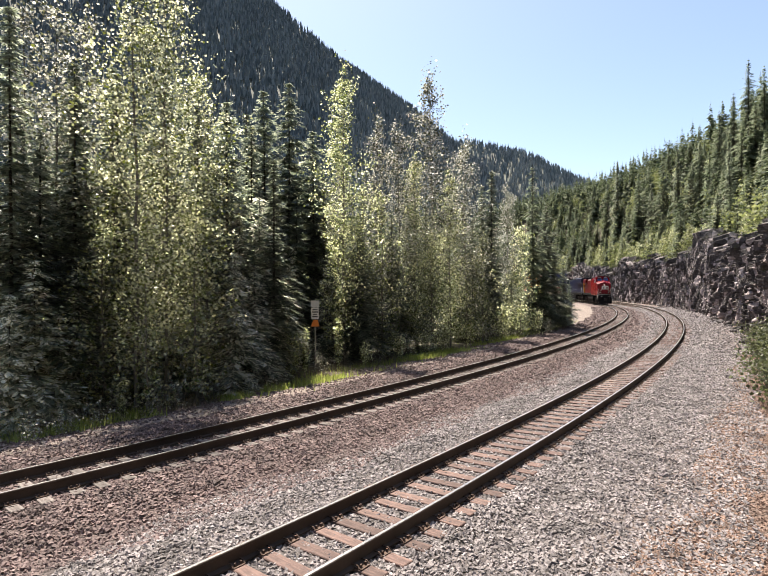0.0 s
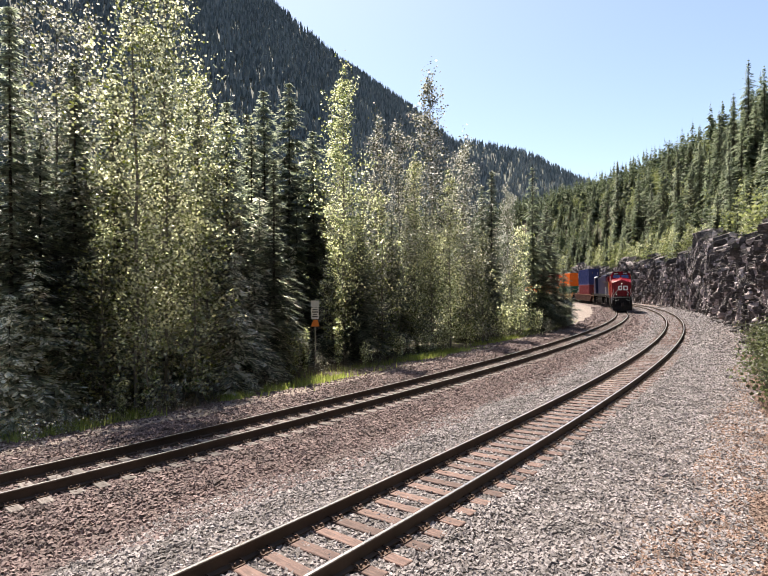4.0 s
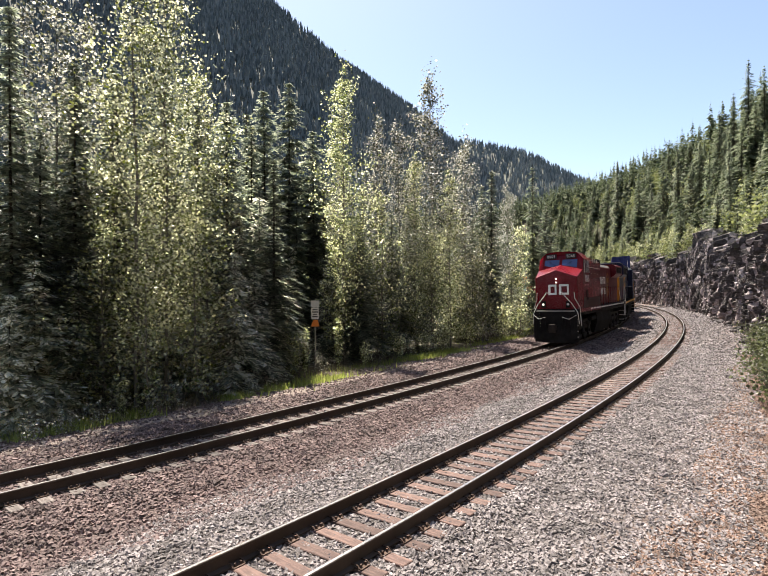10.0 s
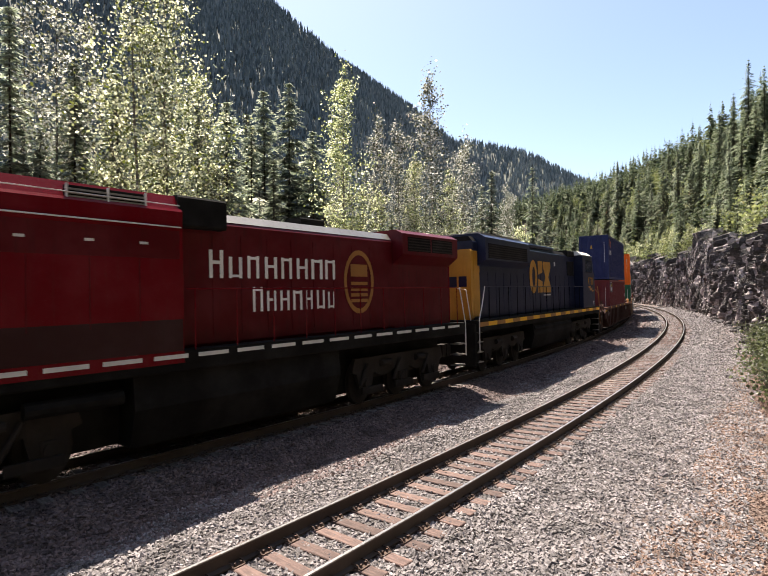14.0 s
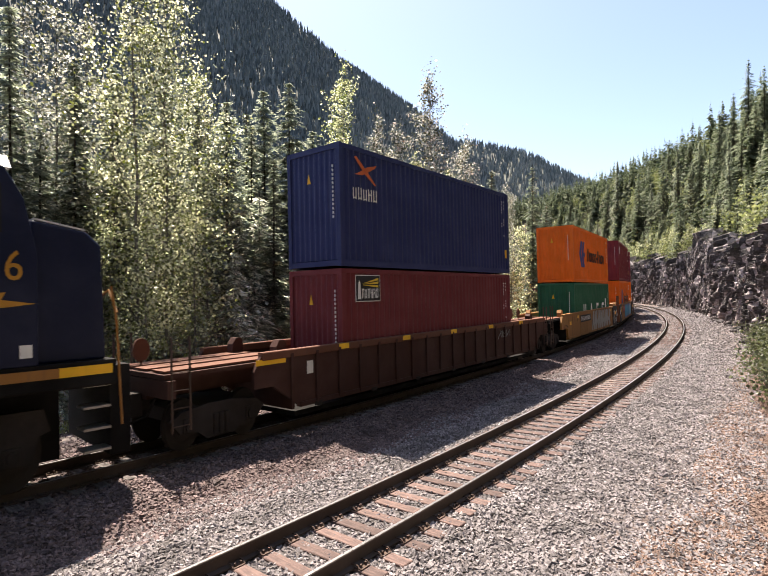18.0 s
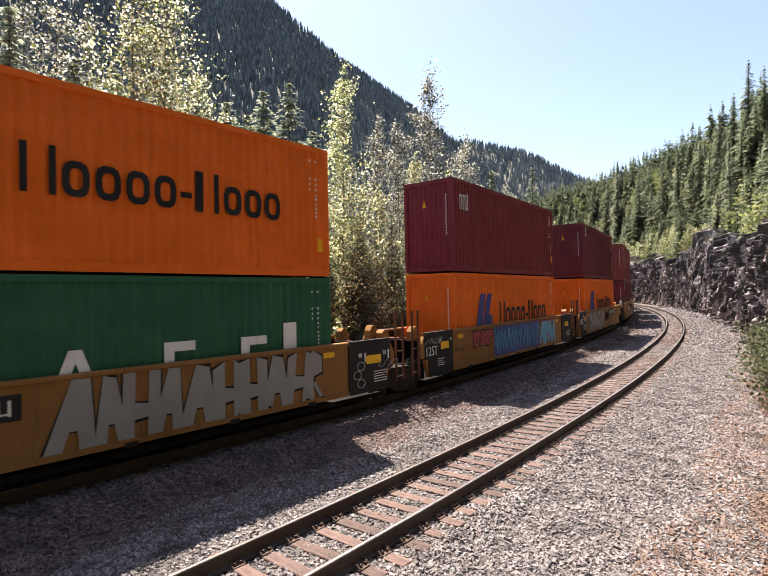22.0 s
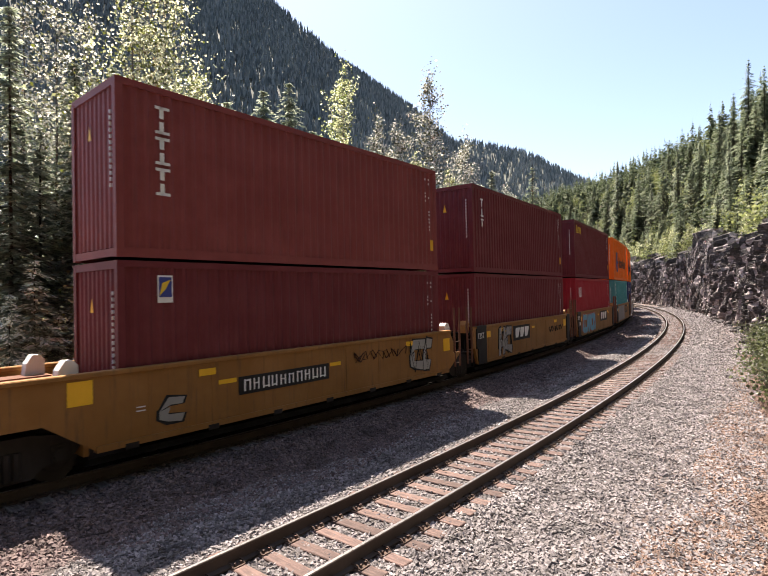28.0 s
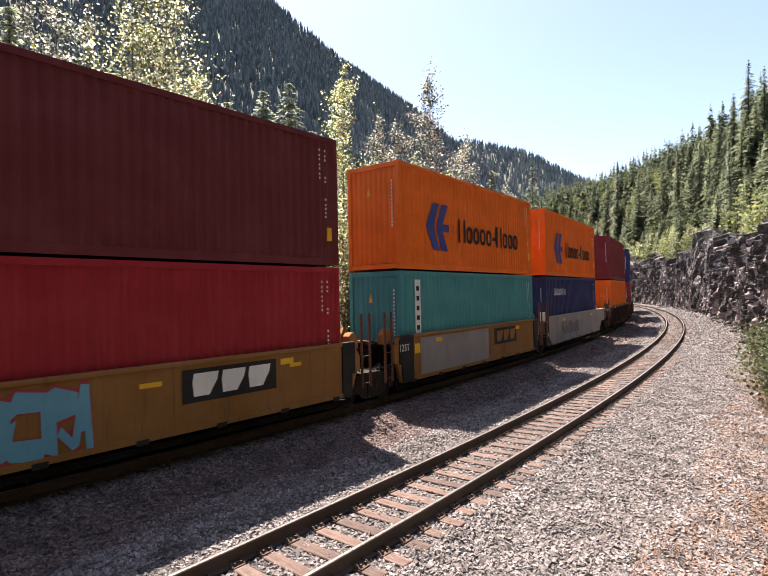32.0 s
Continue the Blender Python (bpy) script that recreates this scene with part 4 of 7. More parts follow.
def plant_left():
    C1 = cottonwood("cottonwood", 21, 20, 4.1, 6000, 0.15, M_LEAF, "tall slender cottonwood with fresh light green leaves", 0.16, 0.55)
    C2 = cottonwood("cottonwood", 22, 18, 2.5, 5200, 0.15, M_LEAF_PALE, "slender cottonwood with pale silvery spring leaves", 0.10, 0.55)
    C5 = cottonwood("cottonwood", 25, 18, 2.5, 3300, 0.15, M_LEAF_PALE, "slender cottonwood with silvery leaves above the track", 0.12, 0.55)
    C3 = cottonwood("cottonwood", 23, 18, 2.5, 6200, 0.15, M_LEAF_YOUNG, "narrow cottonwood with yellow-green young leaves", 0.06, 0.6)
    C4 = cottonwood("cottonwood", 24, 9, 1.9, 1500, 0.15, M_LEAF_YOUNG, "young yellow-green cottonwood at the forest edge", 0.05, 0.7)
    S1 = conifer("spruce", 31, 18, 3.7, M_NEEDLE, "tall dark green spruce with drooping boughs", 0.05, 0.40)
    S2 = conifer("spruce", 32, 16, 2.7, M_NEEDLE_DARK, "broad dark spruce with dense hanging boughs", 0.02, 0.5)
    S3 = conifer("cedar", 33, 17, 2.1, M_NEEDLE, "slim grey-green cedar with feathery hanging boughs", 0.10, 0.6, 1.15)

    S5 = conifer("fir", 35, 18, 2.9, M_NEEDLE_DARK, "dark blue-green fir with level boughs on the slope", 0.04, 0.30, 0.8)
    S4 = conifer("hemlock", 34, 6, 1.7, M_NEEDLE_LIGHT, "young grey-green hemlock with drooping boughs down to the ground", 0.0, 0.65, 1.25, 0.55)

    def ray(px, depth):
        return (px - 784) / 1054.0 * depth, depth
    heroes = [
        # tree, sideways slope (as px), depth, height
        (C5, 45, 21.5, 17.2), (C1, 282, 19.9, 17.6), (C1, 335, 21.0, 18.1), (C5, 108, 20.9, 16.7), (C5, 175, 23.2, 17.5), (C1, 405, 24.9, 15.3),
        (C4, 235, 21.8, 10.2), (C4, 300, 18.8, 7.0), (C4, 400, 20.5, 8.0), (C4, 210, 19.2, 7.5), (C4, 425, 22.6, 10.2),
        (C3, 705, 32.0, 17.9), (C2, 768, 36, 16.4), (C2, 815, 38, 16.6), (C2, 885, 41, 21.4), (C3, 850, 39, 14.5), (C2, 950, 44, 17.3),
        (C3, 915, 43, 14), (C4, 780, 34, 11), (C2, 690, 35, 13), (C2, 1035, 56, 15.5), (C4, 1065, 47.5, 10.3), (C4, 985, 43, 9.5), (C4, 880, 38, 8.5),
        (C4, 920, 40, 10.5), (C4, 1045, 46, 6.0),
        (S1, 150, 24.5, 15), (S3, 232, 25, 16), (S1, 335, 28, 17.5), (S2, 425, 27, 14), (S2, 45, 23.7, 13.6), (S2, 255, 24.5, 9),
        (S3, 22, 18.1, 14.9), (S1, 82, 19.2, 10.7), (S4, 70, 17.6, 5.9), (S4, 20, 16.7, 4.7), (S4, 120, 18.3, 4.1), (S4, 160, 19.2, 5.6), (S4, 215, 20.1, 5.0), (S4, 300, 21.5, 6.2), (S4, 350, 22.0, 4.5), (S4, 400, 23.2, 6.6), (S4, 440, 24.3, 5.2), (S4, 480, 23.0, 6.5), (S4, 520, 25.0, 6.0), (S4, 555, 26.5, 5.2), (S4, 600, 33.5, 7.6), (S4, 560, 34.5, 9.3), (S4, 668, 33.5, 6.4), (S4, 490, 26, 9), (S4, 530, 28, 10), (S3, 155, 20.8, 14.1), (S3, 240, 23.2, 14.7), (S1, 465, 26.5, 14.6), (S3, 405, 24.9, 13.6),
        (S1, 540, 35, 18.9), (S1, 592, 37, 20.3), (S3, 515, 31, 15.0), (S1, 640, 38, 17.0), (S3, 505, 34, 17), (S3, 560, 26.5, 11.5), (S2, 606, 34.0, 11),
        (S1, 662, 36.5, 13.0), (S3, 740, 35, 12), (S1, 730, 33, 9.5), (S3, 830, 40, 11.5), (S1, 800, 37, 10), (S3, 870, 42, 12), (S3, 1005, 49, 16.0), (S1, 985, 50, 14.8),
        (S2, 1088, 50, 16.4), (S1, 1115, 53, 13.0), (S2, 1132, 54, 9.5), (S2, 1150, 56, 7.5), (S2, 1110, 50, 7.5), (S2, 1162, 57.5, 5.0), (S1, 945, 47, 12.5), (S3, 965, 46, 11),
    ]
    rnd = random.Random(3)
    base = {C5: 18, C4: 9, C1: 20, C2: 18, C3: 18, S1: 18, S2: 16, S3: 17, S4: 6, S5: 18}
    for t, px, d, h in heroes:
        x, y = ray(px, d)
        put(t, x, y, h / base[t], rnd.uniform(0, 6.28), rnd.uniform(0.9, 1.1) * (base[t] / h) ** 0.25 * (1.15 if t in (S1, S3) else 1.0))
    n = 0
    while n < 62:
        a = rnd.uniform(-1.0, -0.22)
        r = 257.5 - abs(rnd.gauss(0, 1)) * 12 - (3.5 if a > -0.45 else 0)
        x, y = NEAR_C[0] + r * math.cos(a), NEAR_C[1] + r * math.sin(a)
        if y < 13.5 or abs(x / y) > 1.1:
            continue
        rf = math.hypot(x - FAR_C[0], y - FAR_C[1]) - FAR_R
        if abs(rf) < 6.0 or x / y > 0.34:
            continue
        t = (S1, S2, S3, S1, S3)[n % 5]
        h = rnd.uniform(9, 15)
        put(t, x, y, h / base[t], rnd.uniform(0, 6.28))
        n += 1
    for i in range(44):
        a = -0.93 + 0.47 * (i + rnd.random()) / 44
        r = 269.6 - rnd.random() * 6 - (0.5 if a > -0.6 else 0)
        x, y = NEAR_C[0] + r * math.cos(a), NEAR_C[1] + r * math.sin(a)
        if abs(x / y + 0.134) < 0.05:
            continue
        if y > 14.2 and abs(math.hypot(x - FAR_C[0], y - FAR_C[1]) - FAR_R) > 4.5:
            put(S4, x, y, rnd.uniform(2.2, 6.5) / 6, rnd.uniform(0, 6.28), rnd.uniform(0.9, 1.3))
    B1 = shrub("shrub", 41, 1.7, 0.8, 700, 0.10, M_LEAF_YOUNG, "leafy yellow-green shrub at the forest edge")
    B2 = shrub("shrub", 42, 1.3, 0.9, 260, 0.09, M_LEAF_PALE, "sparse twiggy shrub with pale leaves")
    B3 = shrub("sapling", 43, 2.6, 0.35, 420, 0.13, M_LEAF_YOUNG, "thin upright sapling with bright leaves", 3)
    B4 = shrub("bush", 44, 1.5, 0.9, 900, 0.085, M_BUSH, "dark green bush on the gravel bank", 12)
    low = [(B3, 588, 26.9, 2.7), (B3, 600, 27.2, 2.2), (B3, 622, 27.8, 2.5), (B3, 690, 29.6, 2.9), (B1, 745, 30.5, 1.5), (B1, 815, 33, 1.8), (B2, 650, 28.2, 1.2), (B1, 870, 36, 1.8), (B1, 960, 41, 2.4),
           (B1, 1020, 43.5, 3.4), (B1, 1060, 44.5, 3.2), (B1, 1095, 46, 2.4), (B2, 1120, 46.5, 1.3), (B2, 990, 41.5, 2.0), (B1, 905, 38.5, 2.2), (B2, 350, 19.5, 1.5), (B2, 500, 24, 1.2),
           (B3, 250, 17.4, 1.6), (B2, 200, 16.6, 1.0), (B2, 130, 15.4, 0.9), (B2, 60, 14.4, 0.9), (B2, 300, 17.6, 0.8), (B2, 430, 21, 1.0), (B1, 1040, 45, 2.0), (B2, 770, 31, 1.0)]
    hb = {B1: 1.7, B2: 1.3, B3: 2.6}
    for t, px, d, h in low:
        x, y = ray(px, d)
        put(t, x, y, h / hb[t], rnd.uniform(0, 6.28))
    for i in range(46):
        a = rnd.uniform(-0.97, -0.60)
        r = rnd.uniform(262, 271.5)
        x, y = NEAR_C[0] + r * math.cos(a), NEAR_C[1] + r * math.sin(a)
        if y > 13.8:
            put((B2, B1, B4, B2)[i % 4], x, y, rnd.uniform(1.0, 2.6), rnd.uniform(0, 6.28))
    for i in range(34):
        a = -0.62 + 0.18 * (i + rnd.random()) / 34
        r = 270.6 + rnd.random() * 2.2 - (1.0 if a > -0.5 else 0)
        x, y = NEAR_C[0] + r * math.cos(a), NEAR_C[1] + r * math.sin(a)
        if abs(math.hypot(x - FAR_C[0], y - FAR_C[1]) - FAR_R) > 4.2:
            put((B1, B2)[i % 2], x, y, rnd.uniform(0.7, 1.5), rnd.uniform(0, 6.28))
    # slope above the cutting
    n = 0
    while n < 330:
        a = rnd.uniform(-0.60, 0.22)
        r = 298.0 + abs(rnd.gauss(0, 1)) * 12
        x, y = NEAR_C[0] + r * math.cos(a), NEAR_C[1] + r * math.sin(a)
        if y < 30:
            continue
        if n % 6 == 5:
            put(C4, x, y, rnd.uniform(4, 8) / 9, rnd.uniform(0, 6.28), 1.2, float(crest_z(x, y)))
        else:
            t = (S5, S2, S5, S1)[n % 4]
            put(t, x, y, rnd.uniform(5, 13) / base[t], rnd.uniform(0, 6.28), rnd.uniform(1.0, 1.5), float(crest_z(x, y)))
        n += 1
    for i in range(170):
        a = rnd.uniform(-0.63, 0.02)
        r = 296.2 + rnd.random() * 4
        x, y = NEAR_C[0] + r * math.cos(a), NEAR_C[1] + r * math.sin(a)
        if i % 3 == 2:
            put(S5, x, y, rnd.uniform(2.0, 5.0) / 18, rnd.uniform(0, 6.28), 1.3, float(crest_z(x, y)) - 0.4)
        else:
            put((B4, B2)[i % 2], x, y, rnd.uniform(1.1, 2.6), rnd.uniform(0, 6.28), z=float(crest_z(x, y)) - 0.5)
    # tall conifers on the skyline
    for px, d, h, t in ((1530, 112, 25, S5), (1500, 118, 22, S5), (1562, 108, 19, S5), (1470, 122, 22, S5), (1430, 128, 20, S5), (1385, 140, 22, S3), (1355, 148, 24, S5), (1305, 165, 24, S5),
                        (1330, 155, 18, S3), (1262, 185, 30, S3), (1285, 170, 19, S5), (1240, 200, 22, S5), (1410, 130, 18, S5), (1450, 120, 17, S2), (1545, 105, 17, S2), (1515, 100, 15, S5), (1490, 100, 17, S3)):
        x, y = ray(px, d)
        put(t, x, y, h / base[t], rnd.uniform(0, 6.28), 1.0)
    for i in range(80):
        a = rnd.uniform(-0.56, 0.1)
        r = 297.2 + rnd.random() * 12
        x, y = NEAR_C[0] + r * math.cos(a), NEAR_C[1] + r * math.sin(a)
        put(C4, x, y, rnd.uniform(3.5, 8) / 9, rnd.uniform(0, 6.28), 1.3, float(crest_z(x, y)))
    for i in range(90):
        a = rnd.uniform(-0.64, -0.50) if i % 3 else rnd.uniform(-0.62, -0.575)
        r = 292.9 + rnd.random() * 1.5
        x, y = NEAR_C[0] + r * math.cos(a), NEAR_C[1] + r * math.sin(a)
        put(B4, x, y, rnd.uniform(0.6, 1.9 if a < -0.56 else 1.1), rnd.uniform(0, 6.28))
    drop_first(C1, C2, C3, C4, C5, S1, S2, S3, S4, S5, B1, B2, B3, B4)
    # far wood on the slope, and unseen trees behind the camera, blocking sky light
    rng = np.random.default_rng(6)
    a = rng.uniform(-1.5, 0.5, 4200)
    r = 301 + rng.random(4200) * 85
    x, y = NEAR_C[0] + r * np.cos(a), NEAR_C[1] + r * np.sin(a)
    k = ((y > 80) & (np.arange(len(x)) % 5 < 4)) | ((y < 14) & (y > -120))
    x, y = x[k], y[k]
    h = rng.uniform(6, 14, len(x)) + 4 * smooth(310, 330, radius(x, y))
    vs, fs = feather_trees(rng, x, y, ground_z(x, y), h, h * 0.20, 90)
    ob = new("hillside_forest", mesh_np("hillside_forest", vs, fs, M_NEEDLE_FAR))
    tagged(ob, "dark green conifers covering the slope above the cutting and the added rise behind", "forest", kind="stuff")
    # broadleaf crowns among them
    rng = np.random.default_rng(16)
    a, r = rng.uniform(-0.56, 0.25, 430), 297.5 + rng.random(430) ** 1.4 * 34
    cx, cy = NEAR_C[0] + r * np.cos(a), NEAR_C[1] + r * np.sin(a)
    hh = rng.uniform(3.0, 8.5, 430)
    k = 130
    g = rng.normal(0, 1, (430, k, 3))
    g /= np.linalg.norm(g, axis=2)[..., None]
    g *= rng.random((430, k, 1)) ** 0.4
    P = np.stack([cx[:, None] + g[..., 0] * hh[:, None] * 0.24, cy[:, None] + g[..., 1] * hh[:, None] * 0.24, (crest_z(cx, cy) + hh * 0.55)[:, None] + g[..., 2] * hh[:, None] * 0.5], -1).reshape(-1, 3)
    ob = new("hillside_broadleaf", leaf_mesh("hillside_broadleaf", P, 0.55, rng, M_BROAD_FAR))
    tagged(ob, "light green broadleaf trees scattered over the slope", "trees", kind="stuff")
    # wood behind the left-hand trees
    x, y = rng.uniform(-190, 75, 5200), rng.uniform(30, 330, 5200)
    rf = np.hypot(x - FAR_C[0], y - FAR_C[1]) - FAR_R
    k = (rf < -18) & (x / y < 0.40) & (x / y > -0.95)
    x, y = x[k], y[k]
    h = rng.uniform(12, 20, len(x))
    vs, fs = feather_trees(rng, x, y, ground_z(x, y), h, h * 0.18, 80)
    ob = new("valley_forest", mesh_np("valley_forest", vs, fs, M_NEEDLE_FAR))
    tagged(ob, "dense dark conifer forest on the valley floor", "forest", kind="stuff")


plant_left()


def grass():
    rng = np.random.default_rng(9)
    n = 32000
    a = rng.uniform(-0.70, -0.48, n)
    r = 274.5 + rng.normal(0, 0.8, n)
    x, y = NEAR_C[0] + r * np.cos(a), NEAR_C[1] + r * np.sin(a)
    keep = (waves(x, y, 1.6, 7) + 0.8 * waves(x, y, 0.5, 9) > 0.12) & (y > 12)
    x, y = x[keep], y[keep]
    m = len(x)
    h = rng.uniform(0.08, 0.42, m)
    d = rng.random(m) * 6.283
    w = 0.014 + 0.016 * rng.random(m)
    z = ground_z(x, y) - 0.02
    tip = np.stack([x + rng.normal(0, 0.07, m), y + rng.normal(0, 0.07, m), z + h], -1)
    p, q = np.stack([x + np.cos(d) * w, y + np.sin(d) * w, z], -1), np.stack([x - np.cos(d) * w, y - np.sin(d) * w, z], -1)
    ob = new("grass", mesh_np("grass", np.stack([p, q, tip], 1).reshape(-1, 3), np.arange(m * 3).reshape(m, 3), M_GRASS))
    tagged(ob, "bright green grass tufts along the forest edge", "grass", kind="stuff")
    n = 20000
    a = rng.uniform(-0.95, -0.62, n)
    r = 272.6 + rng.normal(0, 1.4, n)
    x, y = NEAR_C[0] + r * np.cos(a), NEAR_C[1] + r * np.sin(a)
    z = ground_z(x, y)
    h = rng.uniform(0.15, 0.55, n)
    tip = np.stack([x + rng.normal(0, 0.22, n), y + rng.normal(0, 0.22, n), z + h], -1)
    p, q = np.stack([x, y, z], -1), np.stack([x + 0.012, y + 0.008, z], -1)
    ob = new("dry_brush", mesh_np("dry_brush", np.stack([p, q, tip], 1).reshape(-1, 3), np.arange(n * 3).reshape(n, 3), M_DRY))
    tagged(ob, "tangle of dry grey twigs below the trees", "brush", kind="stuff")


grass()


def trackside_sign():
    x, y = (643 - 784) / 1054 * 29, 29.0
    root = thing("trackside_sign", "white and orange trackside sign on a thin steel post", "sign", Matrix.Translation((x, y, float(ground_z(x, y)))))
    part("post", Shape().tube([(0, 0.03, -0.2), (0, 0.03, 4.0)], 0.035, 8), M_STEEL, root)
    part("blank_plate", Shape().box(-0.24, 0.24, -0.012, 0.012, 3.60, 3.98), M_GREYPAINT, root)
    pl = part("plate", Shape().box(-0.21, 0.21, -0.014, 0.010, 2.95, 3.58), M_WHITE, root, "white plate with dark lines of writing")
    bars = Shape()
    for i, w in enumerate((0.14, 0.16, 0.12, 0.15)):
        bars.box(-w, w, -0.018, -0.0145, 3.44 - i * 0.13, 3.50 - i * 0.13)
    part("writing", bars, M_LOGOBLACK, pl)
    part("marker", Shape().slab([(-0.24, 2.52), (0.24, 2.52), (0.16, 2.90), (-0.10, 2.90)], -0.014, 0.010), M_SIGNORANGE, root, "orange marker plate")


trackside_sign()


# ---- train ----
SPEED = 8.95
LEAN = 0.45           # share of the cant by which the vehicles lean
RIDERS = []          # thing, place along the train, half the distance of its trucks


def ride(ob, q, back):
    """Notes a thing that runs on the far track; q: its place on the track when the film starts."""
    ob.matrix_world = FAR.matrix(q, back, LEAN)
    RIDERS.append((ob, q, back))
    return ob


def letters(words, size, thick=0.006):
    """Readable figures, as a mesh in the x-z plane that faces -y, centred."""
    cu = bpy.data.curves.new("figures", 'FONT')
    cu.body, cu.size, cu.extrude, cu.align_x, cu.align_y = words, size, thick, 'CENTER', 'CENTER'
    cu.resolution_u = 3
    ob = bpy.data.objects.new("figures", cu)
    scene.collection.objects.link(ob)
    me = bpy.data.meshes.new_from_object(ob.evaluated_get(bpy.context.evaluated_depsgraph_get()))
    bpy.data.objects.remove(ob)
    me.transform(Matrix.Rotation(math.pi / 2, 4, 'X'))
    return me


def figures(words, size, mat, parent, x, y, z, label="", wide=1.0, name="number"):
    """Figures on the side of a vehicle that faces outwards (+y), running from front to rear."""
    step = 0.60 * size * wide
    for i, ch in enumerate(words):
        me = letters(ch, size)
        me.transform(Matrix.Rotation(math.pi, 4, 'Z'))
        me.transform(Matrix.Diagonal((wide, 1, K, 1)))
        me.materials.clear()
        me.materials.append(mat)
        ob = part(name, me, None, parent, label)
        ob.location = (x - (i - (len(words) - 1) / 2) * step, y, z * K)


def letter_bars(sh, x0, x1, z0, z1, y, n, seed=1, thick=0.006, tall_first=False):
    """A word as a row of plain upright bars, from x0 (front) to x1 (rear)."""
    rnd = random.Random(seed)
    w = (x0 - x1) / n
    for i in range(n):
        a = x0 - w * (i + 0.06)
        ww = w * rnd.uniform(0.62, 0.80)
        zt = z1 + (0.18 * (z1 - z0) if tall_first and i == 0 else 0) - (0.0 if rnd.random() < 0.7 else 0.08 * (z1 - z0))
        st = 0.24 * ww
        sh.box(a - st, a, y, y + thick, z0, zt)
        sh.box(a - ww, a - ww + st, y, y + thick, z0, zt)
        zc = rnd.choice((z0 + 0.02, (z0 + zt) / 2, zt - 0.16 * (zt - z0)))
        sh.box(a - ww + st, a - st, y, y + thick, zc, zc + 0.12 * (zt - z0))
    return sh


def word_forms(sh, x0, x1, z0, z1, y, form, thick=0.006):
    """A word as a row of plain forms: H two tall bars, L and l one bar, o a rounded ring, - a dash."""
    wide = {"H": 1.15, "L": 0.8, "o": 1.0, "l": 0.42, "-": 0.62}
    unit = (x0 - x1) / sum(wide[c] for c in form)
    h = z1 - z0
    xh = 0.76 * h
    x = x0
    for c in form:
        w = wide[c] * unit
        a, b = x - 0.08 * unit, x - w + 0.08 * unit
        st = 0.20 * unit
        if c == "o":
            n = 12
            cx, cz, rx, rz = (a + b) / 2, z0 + xh / 2, (a - b) / 2, xh / 2
            def at(k, f, g):
                t = 6.2832 * (k + 0.5) / n
                return cx + f * rx * math.copysign(abs(math.cos(t)) ** 0.7, math.cos(t)), cz + g * rz * math.copysign(abs(math.sin(t)) ** 0.7, math.sin(t))
            for k in range(n):
                sh.slab([at(k, 1, 1), at(k + 1, 1, 1), at(k + 1, 0.48, 0.60), at(k, 0.48, 0.60)], y, y + thick)
        elif c == "H":
            sh.box(a - st, a, y, y + thick, z0, z1).box(b, b + st, y, y + thick, z0, z1)
        elif c == "L":
            sh.box(a - st * 1.6, a, y, y + thick, z0, z1)
        elif c == "l":
            sh.box(a - st, a, y, y + thick, z0, z1)
        else:
            sh.box(b, a, y, y + thick, z0 + 0.30 * h, z0 + 0.44 * h)
        x -= w
    return sh


_wall = {}


def corrugated(length, z0, z1, pitch, depth, along_y=False):
    """A folded steel wall: its outer skin in y = 0, running along x, with thickness."""
    n = int(length / pitch)
    p = length / n
    xs, ys = [], []
    for i in range(n):
        a = -length / 2 + i * p
        xs += [a, a + 0.26 * p, a + 0.5 * p, a + 0.76 * p]
        ys += [0, 0, -depth, -depth]
    xs.append(length / 2)
    ys.append(0)
    v, f = [], []
    m = len(xs)
    for off in (0, -0.012):
        for z in (z0, z1):
            v += [(x, y + off, z * K) for x, y in zip(xs, ys)]
    for i in range(m - 1):
        f.append((i, i + 1, m + i + 1, m + i))
        f.append((2 * m + i + 1, 2 * m + i, 3 * m + i, 3 * m + i + 1))
    return v, f


CL, CW, CH = 12.192, 2.438, 2.896


